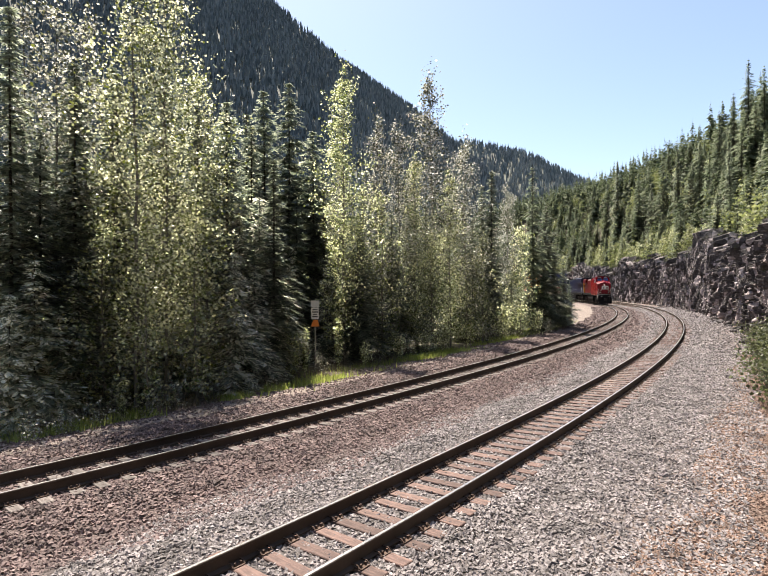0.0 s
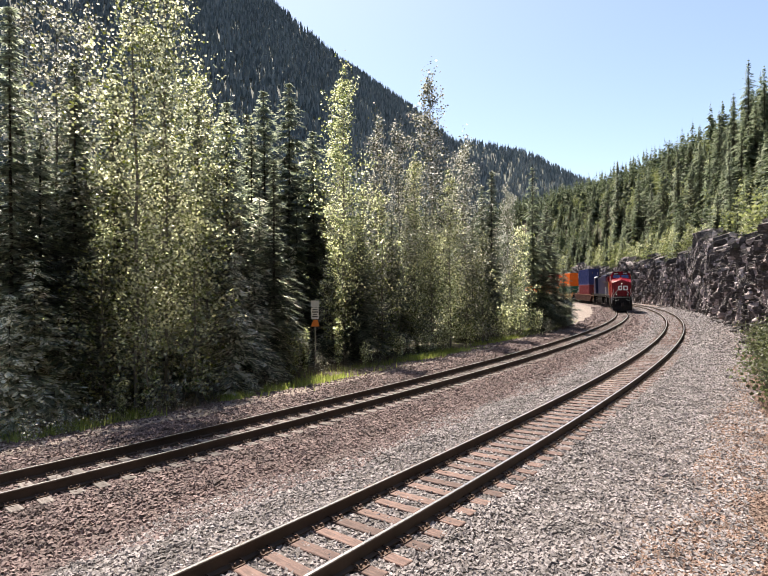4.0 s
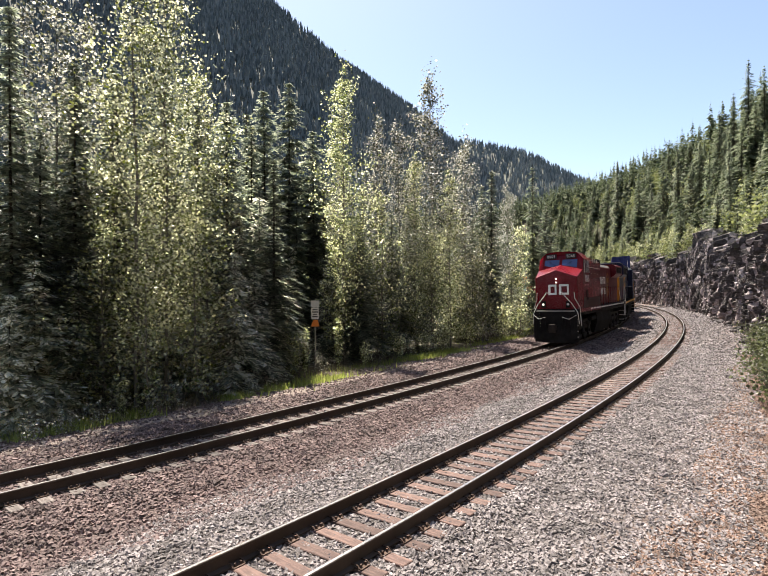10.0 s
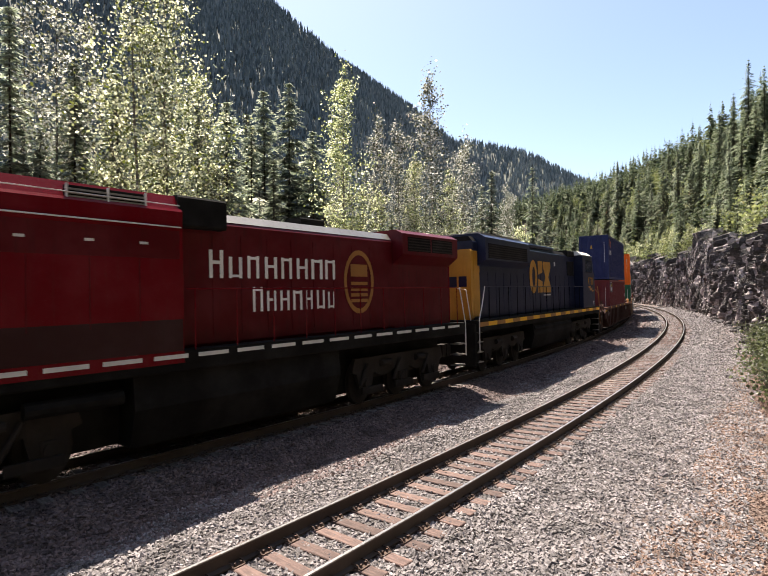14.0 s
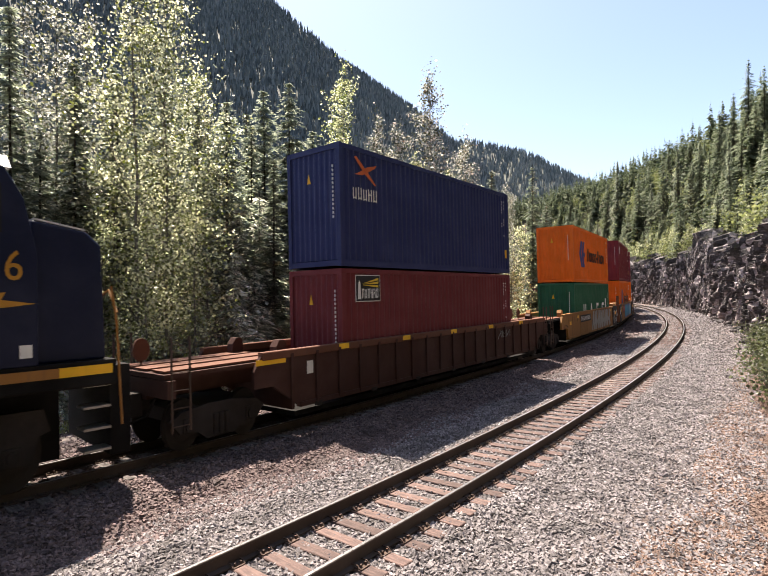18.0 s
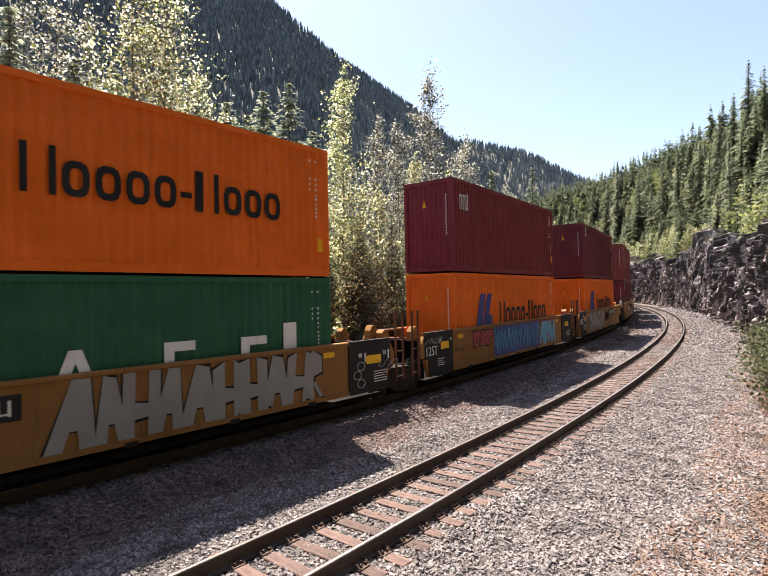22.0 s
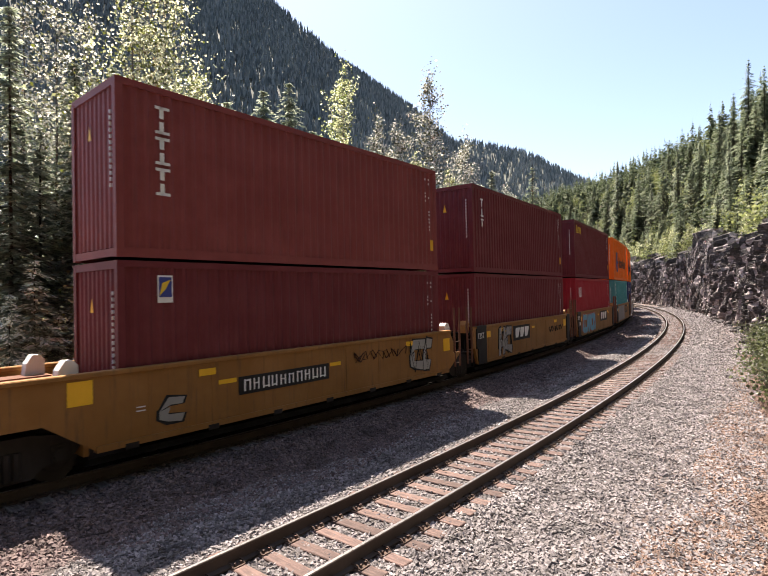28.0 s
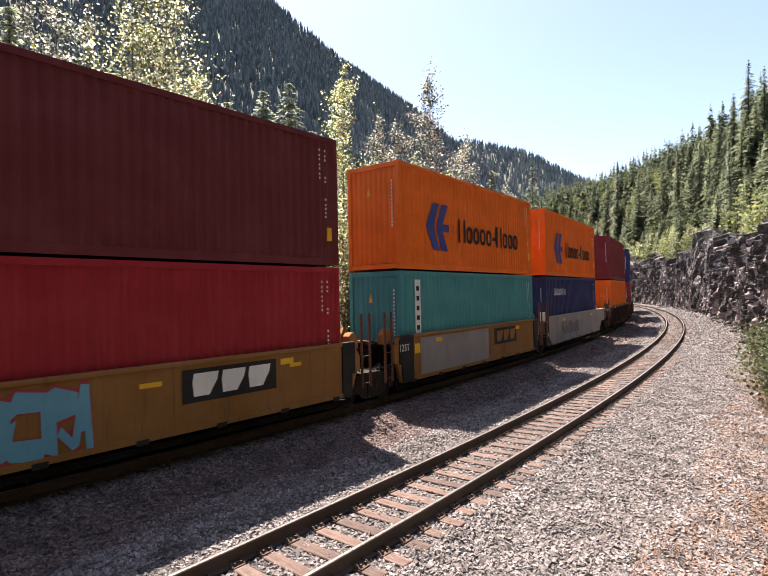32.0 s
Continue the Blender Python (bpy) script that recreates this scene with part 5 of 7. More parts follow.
def container_meshes(mat):
    if mat.name in _wall:
        return _wall[mat.name]
    out = {}
    for nm, ln in (("side_wall", CL - 0.28), ("end_wall", CW - 0.26)):
        v, f = corrugated(ln, 0.16, CH - 0.10, 0.278 if nm == "side_wall" else 0.24, 0.036)
        me = bpy.data.meshes.new(nm)
        me.from_pydata(v, [], f)
        me.materials.append(mat)
        out[nm] = me
    out["corner_post"] = Shape(K).box(-0.08, 0.08, -0.08, 0.08, 0.11, CH - 0.11).mesh("corner_post", mat)
    cast = Shape(K).box(-0.089, 0.089, -0.081, 0.081, -0.059, 0.059)
    out["corner_casting"] = cast.mesh("corner_casting", mat)
    out["side_rail"] = Shape(K).box(-CL / 2 + 0.17, CL / 2 - 0.17, -0.06, 0.0, -0.055, 0.055).mesh("side_rail", mat)
    out["bottom_rail"] = Shape(K).box(-CL / 2 + 0.17, CL / 2 - 0.17, -0.06, 0.0, -0.08, 0.08).mesh("bottom_rail", mat)
    out["end_rail"] = Shape(K).box(-0.06, 0.0, -CW / 2 + 0.16, CW / 2 - 0.16, -0.065, 0.065).mesh("end_rail", mat)
    roof = Shape(K).box(-CL / 2 + 0.06, CL / 2 - 0.06, -CW / 2 + 0.05, CW / 2 - 0.05, CH - 0.075, CH - 0.03)
    for i in range(40):
        x = -CL / 2 + 0.35 + i * (CL - 0.7) / 39
        roof.box(x - 0.05, x + 0.05, -CW / 2 + 0.18, CW / 2 - 0.18, CH - 0.031, CH - 0.012)
    out["roof"] = roof.mesh("roof", mat)
    out["floor"] = Shape(K).box(-CL / 2 + 0.1, CL / 2 - 0.1, -CW / 2 + 0.08, CW / 2 - 0.08, 0.06, 0.14).mesh("floor", M_BLACK)
    _wall[mat.name] = out
    return out


def container(q, z0, mat, label, marks=(), low=1.0):
    """A forty-foot steel box on its car; q: its front end."""
    root = thing("shipping_container", label, "container", group="containers on the train")
    ms = container_meshes(mat)

    def piece(nm, x, y, z, turn=0.0):
        ob = part(nm, ms[nm], None, root)
        ob.matrix_basis = Matrix.Translation((x, y, z * K)) @ Matrix.Rotation(turn, 4, 'Z')
        return ob
    h, w = CL / 2, CW / 2
    piece("side_wall", 0, w - 0.015, 0)
    piece("side_wall", 0, -w + 0.015, 0, math.pi)
    piece("end_wall", h - 0.03, 0, 0, -math.pi / 2)
    piece("end_wall", -h + 0.03, 0, 0, math.pi / 2)
    piece("roof", 0, 0, 0)
    piece("floor", 0, 0, 0)
    for sx in (-1, 1):
        for sy in (-1, 1):
            piece("corner_post", sx * (h - 0.08), sy * (w - 0.08), 0)
            for zz in (0.059, CH - 0.059):
                piece("corner_casting", sx * (h - 0.089), sy * (w - 0.081), zz)
        piece("end_rail", h - 0.005 if sx > 0 else -h + 0.065, 0, CH - 0.065)
        piece("end_rail", h - 0.005 if sx > 0 else -h + 0.065, 0, 0.08)
    for sy in (1, -1):
        piece("side_rail", 0, (w if sy > 0 else -w + 0.06), CH - 0.055)
        piece("bottom_rail", 0, (w if sy > 0 else -w + 0.06), 0.08)
    for nm, fn, m2, lab in marks:
        part(nm, fn(w + 0.002), m2, root, lab, kind="stuff" if nm == "lettering" else "")
    # number columns near both ends, as plain small bars
    cols = Shape(K)
    rnd = random.Random(int(q * 10))
    for x, za, zb in ((-h + 0.50, 1.1, 2.6), (-h + 0.72, 1.7, 2.6)):
        z = zb
        while z > za:
            cols.box(x - 0.022, x + 0.022, w - 0.012, w + 0.001, z - 0.05, z)
            z -= rnd.choice((0.09, 0.09, 0.12, 0.4))
    part("number_marks", cols, M_WHITE, root, "small pale number columns", kind="stuff")
    tabs = Shape(K)
    tabs.box(-h + 0.28, -h + 0.46, w - 0.012, w + 0.001, 0.55, 0.85)
    part("warning_label", tabs, M_TABYELLOW, root, "small yellow label")
    e = Shape(K)
    z = 2.4
    while z > 1.1:
        e.box(h - 0.06, h - 0.024, w - 0.36, w - 0.32, z - 0.06, z)
        z -= 0.10
    part("end_marks", e, M_WHITE, root, kind="stuff")
    t = Shape(K).face((h - 0.022, -0.28, 2.05), (h - 0.022, -0.10, 2.05), (h - 0.022, -0.19, 2.30))
    part("warning_triangle", t, M_TABYELLOW, root)
    root["rest"] = z0
    for ob in root.children:
        ob.matrix_basis = Matrix.Diagonal((1, 1, low, 1)) @ ob.matrix_basis
    off = Matrix.Translation((0, 0, z0 * K))
    RIDERS.append((root, q + CL / 2, 4.6, off))
    root.matrix_world = FAR.matrix(q + CL / 2, 4.6, LEAN) @ off
    return root


# marks for the boxes: each returns a shape on the outer side y
def mark_word(x0, x1, z0, z1, n, seed=1, tall=False):
    return lambda y: letter_bars(Shape(K), x0, x1, z0, z1, y, n, seed, tall_first=tall)


def mark_forms(x0, x1, z0, z1):
    return lambda y: word_forms(Shape(K), x0, x1, z0, z1, y, "Hoooo-Llooo")


def mark_panel(x0, x1, z0, z1, up=0.0):
    return lambda y: Shape(K).box(x1, x0, y + up, y + 0.006 + up, z0, z1)


def mark_polys(polys, up=0.0):
    def fn(y):
        sh = Shape(K)
        for p in polys:
            sh.slab([(a, b) for a, b in p], y + up, y + up + 0.006)
        return sh
    return fn


def arrow_logo(xc, zc, s, wide=1.0):
    """Two slanting blocks with notches: a plain emblem."""
    a = [(0.50, 0), (0.20, 0.62), (-0.06, 0.62), (0.14, 0.1), (0.14, -0.1), (-0.06, -0.62), (0.20, -0.62)]
    b = [(0.04, 0.1), (-0.18, 0.62), (-0.46, 0.62), (-0.20, 0.1), (-0.48, 0.1), (-0.48, -0.1), (-0.20, -0.1), (-0.42, -0.62), (-0.14, -0.62), (0.04, -0.1)]
    return mark_polys([[(xc + u * s * wide, zc + v * s) for u, v in p] for p in (a, b)])


def build_boxes():
    LOW, UP = 0.43, 3.38
    orange_marks = [("emblem", arrow_logo(3.48, 1.27, 1.12, 1.55), M_LOGOBLUE, "dark blue emblem"),
                    ("lettering", mark_forms(1.89, -4.32, 0.90, 1.63), M_LOGOBLACK, "row of dark letter blocks")]
    high_marks = [("emblem", arrow_logo(3.48, 1.50, 1.12, 1.55), M_LOGOBLUE, "dark blue emblem"),
                  ("lettering", mark_forms(1.89, -4.32, 1.14, 1.88), M_LOGOBLACK, "row of dark letter blocks")]
    slab_marks = [("emblem", mark_polys([[(4.29, 1.0), (3.75, 2.22), (3.25, 2.22), (3.55, 1.55), (3.42, 1.0)], [(3.36, 1.0), (3.44, 1.45), (3.05, 2.22), (2.58, 2.22), (2.95, 1.5), (2.60, 1.5), (2.62, 1.0)]]), M_LOGOBLUE, "dark blue emblem"),
                  ("lettering", mark_forms(1.8, -4.5, 1.05, 1.93), M_LOGOBLACK, "row of dark letter blocks")]

    def sticker(x0, x1, z0, z1):
        w, h = x0 - x1, z1 - z0
        return [("sticker", mark_panel(x0, x1, z0, z1), M_WHITE, ""), ("sticker_face", mark_panel(x0 - 0.03, x1 + 0.03, z0 + 0.2 * h, z1 - 0.03, 0.007), M_LOGOBLUE, "blue sticker with a yellow stripe"),
                ("stripe", mark_polys([[(x0 - .1 * w, z0 + .25 * h), (x0 - .3 * w, z0 + .72 * h), (x0 - .85 * w, z0 + .85 * h), (x0 - .5 * w, z0 + .5 * h)]], 0.014), M_LOGOYELLOW, "")]

    def column(x0, x1, z0, z1, n):
        """Upright column of plain letter blocks."""
        ps, p = [], (z1 - z0) / n
        w = (x0 - x1) * 0.3
        for i in range(n):
            b = z0 + p * (n - 1 - i) + 0.03
            t = b + p * 0.78
            ps += [[(x0 - w, b), (x0 - w, t), (x0 - 2 * w, t), (x0 - 2 * w, b)]]
            ps += [[(x0, t - 0.05), (x0, t), (x1, t), (x1, t - 0.05)]] if i % 2 == 0 else [[(x0, b), (x0, b + 0.05), (x1, b + 0.05), (x1, b)]]
        return mark_polys(ps)
    container(-24.9, LOW, M_RUST, "rust-red corrugated steel container with a black and yellow panel", [
        ("panel_rim", mark_panel(5.46, 4.20, 2.10, 2.75), M_WHITE, ""),
        ("panel", mark_panel(5.435, 4.225, 2.12, 2.73, 0.005), M_LOGOBLACK, "black square panel"),
        ("rays", mark_polys([[(5.140, 2.535), (4.310, 2.685), (4.310, 2.625)], [(5.140, 2.520), (4.310, 2.595), (4.310, 2.535)], [(5.140, 2.505), (4.310, 2.505), (4.310, 2.445)]], 0.012), M_LOGOYELLOW, "yellow rays"),
        ("lettering", lambda y: letter_bars(Shape(K), 5.16, 4.28, 2.18, 2.42, y + 0.012, 6, 7), M_WHITE, "white letter blocks"),
        ("tower", mark_polys([[(5.360, 2.165), (5.330, 2.555), (5.280, 2.615), (5.230, 2.555), (5.200, 2.165)]], 0.012), M_WHITE, "")])
    container(-24.9, UP, M_CBLUE, "navy blue corrugated steel container with an orange cross emblem", [
        ("emblem", mark_polys([[(5.390, 2.640), (5.290, 2.670), (4.790, 2.380), (4.290, 2.050), (4.360, 2.040), (4.920, 2.300)], [(5.390, 2.220), (4.990, 2.240), (4.340, 2.480), (4.260, 2.560), (4.760, 2.460), (5.140, 2.300)]]), M_LOGOORANGE, "orange crossed emblem"),
        ("lettering", mark_word(5.50, 4.21, 1.62, 1.92, 5, 8), M_WHITE, "white letter blocks")])
    container(-1.75, LOW, M_GREEN, "dark green corrugated steel container", [
        ("lettering", mark_polys([[(3.5, 1.0), (3.5, 1.66), (3.28, 1.66), (3.28, 1.0)], [(2.92, 1.0), (2.92, 1.66), (2.7, 1.66), (2.7, 1.0)], [(1.35, 1.0), (1.05, 1.66), (0.8, 1.66), (0.5, 1.0), (0.72, 1.0), (0.92, 1.45), (1.12, 1.0)],
                                   [(-0.91, 1.15), (-0.91, 1.66), (-1.67, 1.66), (-1.67, 1.48), (-1.15, 1.48), (-1.15, 1.15)], [(-2.94, 1.0), (-2.94, 1.64), (-3.74, 1.64), (-3.74, 1.46), (-3.2, 1.46), (-3.2, 1.0)]]), M_WHITE, "widely spaced white letter blocks"),
        ("sticker", mark_panel(-4.3, -4.75, 1.0, 1.88), M_WHITE, "white vertical sticker")], 0.915)
    container(-1.75, UP - 0.25, M_ORANGE, "bright orange corrugated steel container with a dark blue emblem", high_marks, 0.98)
    container(17.6, LOW, M_ORANGE, "bright orange corrugated steel container sunk in its well", slab_marks)
    container(17.6, UP, M_MAROON, "maroon corrugated steel container with white letter blocks", [("lettering", mark_word(5.51, 4.66, 1.95, 2.48, 3, 5), M_WHITE, "white letter blocks")])
    container(36.8, LOW, M_ORANGE, "bright orange corrugated steel container sunk in its well", slab_marks)
    container(36.8, UP, M_MAROON2, "dark maroon corrugated steel container with a small blue sticker", sticker(5.26, 4.92, 2.24, 2.70))
    container(57.9, LOW, M_MAROON2, "dark maroon corrugated steel container with a small blue sticker", sticker(5.22, 4.86, 2.20, 2.66))
    container(57.9, UP, M_RUST_FADED, "faded rust-red corrugated steel container with a white letter column", [("lettering", column(5.22, 4.88, 1.03, 2.60, 6), M_WHITE, "white vertical letter blocks")])
    container(73.0, LOW, M_MAROON2, "dark maroon corrugated steel container", [])
    container(73.0, UP, M_MAROON2, "dark maroon corrugated steel container with white letter blocks", [("lettering", column(5.30, 5.02, 1.50, 2.52, 3), M_WHITE, "white letter blocks")])
    container(88.15, LOW, M_CRED, "bright red corrugated steel container with white letter blocks", [("lettering", mark_word(5.28, 4.41, 1.92, 2.44, 3, 6), M_WHITE, "white letter blocks")])
    container(88.15, UP, M_MAROON2, "dark maroon corrugated steel container with yellow letter blocks", [("lettering", mark_word(5.58, 4.1, 2.26, 2.60, 5, 7, True), M_LOGOYELLOW, "yellow letter blocks")])
    container(103.4, LOW, M_TEAL, "teal corrugated steel container with a white vertical sticker", [("sticker", mark_panel(5.21, 4.85, 0.9, 2.66), M_WHITE, "white vertical sticker"),
              ("writing", mark_polys([[(5.12, 2.35 - i * 0.27), (5.12, 2.48 - i * 0.27), (4.94, 2.48 - i * 0.27), (4.94, 2.35 - i * 0.27)] for i in range(6)], 0.007), M_LOGOBLACK, "")])
    container(103.4, UP, M_ORANGE, "bright orange corrugated steel container with a dark blue emblem", orange_marks)
    container(117.8, LOW, M_CBLUE, "navy blue corrugated steel container", [("lettering", mark_word(4.67, 2.15, 2.07, 2.38, 6, 9), M_WHITE, "white letter blocks")])
    container(117.8, UP, M_ORANGE, "bright orange corrugated steel container with a dark blue emblem", orange_marks)
    for i, q in enumerate((137.0, 156.2, 175.4)):
        container(q, LOW, (M_ORANGE, M_MAROON, M_TEAL)[i], "corrugated steel container low in its well car", [])
        container(q, UP, (M_MAROON, M_CBLUE, M_MAROON2)[i], "corrugated steel container stacked on another", [])


def wheel_mesh(r):
    w = Shape(K)
    w.disc((0, 0), r, -0.07, 0.07, 22)
    w.disc((0, 0), r + 0.028, -0.07, -0.045, 22)
    w.disc((0, 0), r * 0.72, 0.07, 0.085, 18, r * 0.62)
    w.disc((0, 0), 0.12, 0.07, 0.13, 12)
    return w.mesh("wheel", M_TRUCK)


WHEEL_BIG, WHEEL = wheel_mesh(0.53), wheel_mesh(0.45)


def truck(root, x, base, axles, big, half=0.98):
    """A bogie: side frames, springs, wheels on axles."""
    me = WHEEL_BIG if big else WHEEL
    r = 0.53 if big else 0.45
    tr = part("truck", Shape(K).box(x - base / 2 - 0.2, x + base / 2 + 0.2, -0.8, 0.8, r + 0.05, r + 0.30), M_TRUCK, root, "grimy bogie")
    for sy in (-1, 1):
        y0, y1 = (half, half + 0.14) if sy > 0 else (-half - 0.14, -half)
        p = [(x - base / 2 - 0.45, r + 0.12), (x - base / 2 - 0.2, r - 0.12), (x - base / 2 + 0.25, r - 0.14), (x - base * 0.22, r - 0.28), (x + base * 0.22, r - 0.28), (x + base / 2 - 0.25, r - 0.14),
             (x + base / 2 + 0.2, r - 0.12), (x + base / 2 + 0.45, r + 0.12), (x + base / 2 + 0.2, r + 0.26), (x + base * 0.2, r + 0.34), (x - base * 0.2, r + 0.34), (x - base / 2 - 0.2, r + 0.26)]
        if big:
            p = [(x - base / 2 - 0.62, r + 0.30), (x - base / 2 - 0.50, r + 0.62), (x + base / 2 + 0.50, r + 0.62), (x + base / 2 + 0.62, r + 0.30)]
            for i in range(axles - 1, -1, -1):
                ax = x - base / 2 + base * i / (axles - 1)
                p += [(ax + 0.42, r + 0.24), (ax + 0.30, r - 0.14), (ax - 0.30, r - 0.14), (ax - 0.42, r + 0.24)]
                if i:
                    p += [(ax - base / 4 + 0.2, r + 0.14), (ax - base / 4 - 0.2, r + 0.14)]
        part("side_frame", Shape(K).slab(p, y0, y1), M_TRUCK, tr)
        if big:
            for dx in (-0.25, 0.25):
                part("brake_cylinder", Shape(K).tube([(x + dx * base - 0.26, y1 + 0.06 if sy > 0 else y0 - 0.06, r + 0.44), (x + dx * base + 0.26, y1 + 0.06 if sy > 0 else y0 - 0.06, r + 0.44)], 0.12, 10), M_TRUCK, tr)
        sp = Shape(K)
        for dx in (-0.16, 0.0, 0.16):
            sp.tube([(x + dx, y1 if sy > 0 else y0, r - 0.24), (x + dx, y1 if sy > 0 else y0, r + 0.14)], 0.07, 8)
        part("spring_nest", sp, M_TRUCK, tr)
        for i in range(axles):
            ax = x - base / 2 + base * i / max(1, axles - 1)
            w = part("wheel", me, None, tr)
            w.matrix_basis = Matrix.Translation((ax, sy * 0.76, r * K)) @ Matrix.Rotation(0 if sy > 0 else math.pi, 4, 'Z')
            part("axle_box", Shape(K).box(ax - 0.14, ax + 0.14, y0 - 0.01, y1 + 0.03, r - 0.12, r + 0.14).disc((ax, r), 0.10, y1 + 0.03 if sy > 0 else y0 - 0.05, y1 + 0.07 if sy > 0 else y0 - 0.01, 10), M_TRUCK, tr)
    return tr


def coupler(root, x, way):
    part("coupler", Shape(K).box(min(x, x + way * 0.9), max(x, x + way * 0.9), -0.12, 0.12, 0.74, 0.98).box(min(x + way * 0.7, x + way * 1.0), max(x + way * 0.7, x + way * 1.0), -0.2, 0.2, 0.66, 1.06), M_TRUCK, root)


def handrail(root, pts, r=0.022, mat=None, label=""):
    part("handrail", Shape(K).tube(pts, r, 6), mat or M_GREYPAINT, root, label)


def engine_red():
    qc = -64.1
    root = thing("locomotive", "red diesel locomotive with white figures and grimy underframe", "locomotive")
    # underframe
    part("underframe", Shape(K).box(-10.4, 9.6, -1.5, 1.5, 1.45, 1.78, 0.03), M_BLACK, root, "black underframe")
    for x0, x1 in ((9.0, 1.9), (1.9, -10.3)):
        part("sill", Shape(K).box(x1, x0, -1.52, 1.52, 1.60, 1.80), M_RED if x0 > 5 else M_BLACK, root)
    for i in range(15):
        x = 5.4 - i * 1.06
        part("reflector_strip", Shape(K).box(x - 0.40, x + 0.40, 1.522, 1.530, 1.68, 1.75), M_GREYPAINT, root)
    # nose: full width, with a roof-like top
    nose = Shape(K)
    n0, n1 = 8.05, 9.45
    lo, ms, mc = 1.78, 3.38, 3.76
    front = [(n1, -1.40, lo), (n1, 1.40, lo), (n1 - 0.10, 1.40, ms), (n1 - 0.16, 0.0, mc), (n1 - 0.10, -1.40, ms)]
    backp = [(n0, -1.5, lo), (n0, 1.5, lo), (n0, 1.5, ms + 0.40), (n0, 0.0, mc + 0.28), (n0, -1.5, ms + 0.40)]
    nose.solid(front + backp, [(0, 1, 2, 3, 4), (9, 8, 7, 6, 5), (0, 5, 6, 1), (1, 6, 7, 2), (2, 7, 8, 3), (3, 8, 9, 4), (4, 9, 5, 0)])
    part("nose", nose, M_RED_GLOSS, root, "wide red nose", bevel=0.05)
    # cab
    cab = Shape(K).slab([(8.05, 1.78), (8.05, 3.80), (7.72, 4.42), (7.62, 4.60), (5.95, 4.60), (5.95, 1.78)], -1.20, 1.20)
    part("cab", cab, M_RED, root, "red cab")
    for sy in (-1, 1):
        ya, yb = (1.20, 1.50) if sy > 0 else (-1.50, -1.20)
        side = Shape(K)
        o, i_ = (yb, ya) if sy > 0 else (ya, yb)
        v = []
        for x, zl, zt in ((8.05, 1.78, 3.78), (7.75, 1.78, 4.32), (5.95, 1.78, 4.32)):
            v += [(x, o, zl), (x, o, zt), (x, i_, zl), (x, i_, zt + (0.27 if zt > 4 else 0.08))]
        side.solid(v, [(0, 1, 3, 2), (0, 4, 5, 1), (4, 8, 9, 5), (1, 5, 7, 3), (5, 9, 11, 7), (2, 3, 7, 6), (6, 7, 11, 10), (8, 10, 11, 9), (0, 2, 6, 4), (4, 6, 10, 8)])
        part("cab_side", side, M_RED, root)
        s = 1.502 * sy
        w = part("side_window", Shape(K).box(6.10, 7.62, min(s, s + 0.012 * sy), max(s, s + 0.012 * sy), 3.62, 4.26), M_LOGOBLACK, root, "dark sliding cab windows")
        for xa, xb in ((6.14, 6.44), (6.52, 7.00), (7.08, 7.56)):
            part("pane", Shape(K).box(xa, xb, min(s + 0.013 * sy, s + 0.02 * sy), max(s + 0.013 * sy, s + 0.02 * sy), 3.67, 4.21), M_GLASS, w)
        fr = Shape(K)
        for xa in (6.08, 6.47, 7.03, 7.60):
            fr.box(xa, xa + 0.04, min(s + 0.01 * sy, s + 0.03 * sy), max(s + 0.01 * sy, s + 0.03 * sy), 3.60, 4.28)
        part("frame", fr, M_GREYPAINT, w, "pale window posts")
    # windscreens on the sloping front
    for sy in (-1, 1):
        y0, y1 = (0.10, 1.12) if sy > 0 else (-1.12, -0.10)
        def fp(z, out=0.012):
            return 8.05 - 0.33 * (z - 3.80) / 0.62 + out
        ws = Shape(K).solid([(fp(4.03), y0, 4.03), (fp(3.88), y1, 3.88), (fp(4.32), y1, 4.32), (fp(4.32), y0, 4.32), (fp(4.03, -.02), y0, 4.03), (fp(3.88, -.02), y1, 3.88), (fp(4.32, -.02), y1, 4.32), (fp(4.32, -.02), y0, 4.32)],
                            [(0, 1, 2, 3), (7, 6, 5, 4), (0, 4, 5, 1), (1, 5, 6, 2), (2, 6, 7, 3), (3, 7, 4, 0)])
        part("windscreen", ws, M_BLUEGLASS, root, "tinted windscreen pane")
        nb = Shape(K).box(7.66, 7.80, min(0.32 * sy, 1.02 * sy), max(0.32 * sy, 1.02 * sy), 4.36, 4.62)
        b = part("number_board", nb, M_LOGOBLACK, root, "black number board")
        for i, ch in enumerate("8065"):
            me = letters(ch, 0.22)
            me.transform(Matrix.Rotation(math.pi / 2, 4, 'Z'))
            me.transform(Matrix.Diagonal((1, 1.1, K, 1)))
            me.materials.clear()
            me.materials.append(M_WHITE)
            fg = part("number", me, None, b)
            fg.location = (7.808, 0.67 * sy + (i - 1.5) * 0.145, 4.49 * K)
        wp = Shape(K).tube([(fp(4.02, 0.04), 0.35 * sy, 4.02), (fp(4.22, 0.05), 0.75 * sy, 4.22)], 0.012, 5)
        part("wiper", wp, M_BLACK, root)
    part("cab_roof", Shape(K).prism([(-1.20, 4.58), (1.20, 4.58), (1.05, 4.68), (0.5, 4.74), (-0.5, 4.74), (-1.05, 4.68)], 5.8, 7.70), M_RED, root, "sunlit red cab roof")
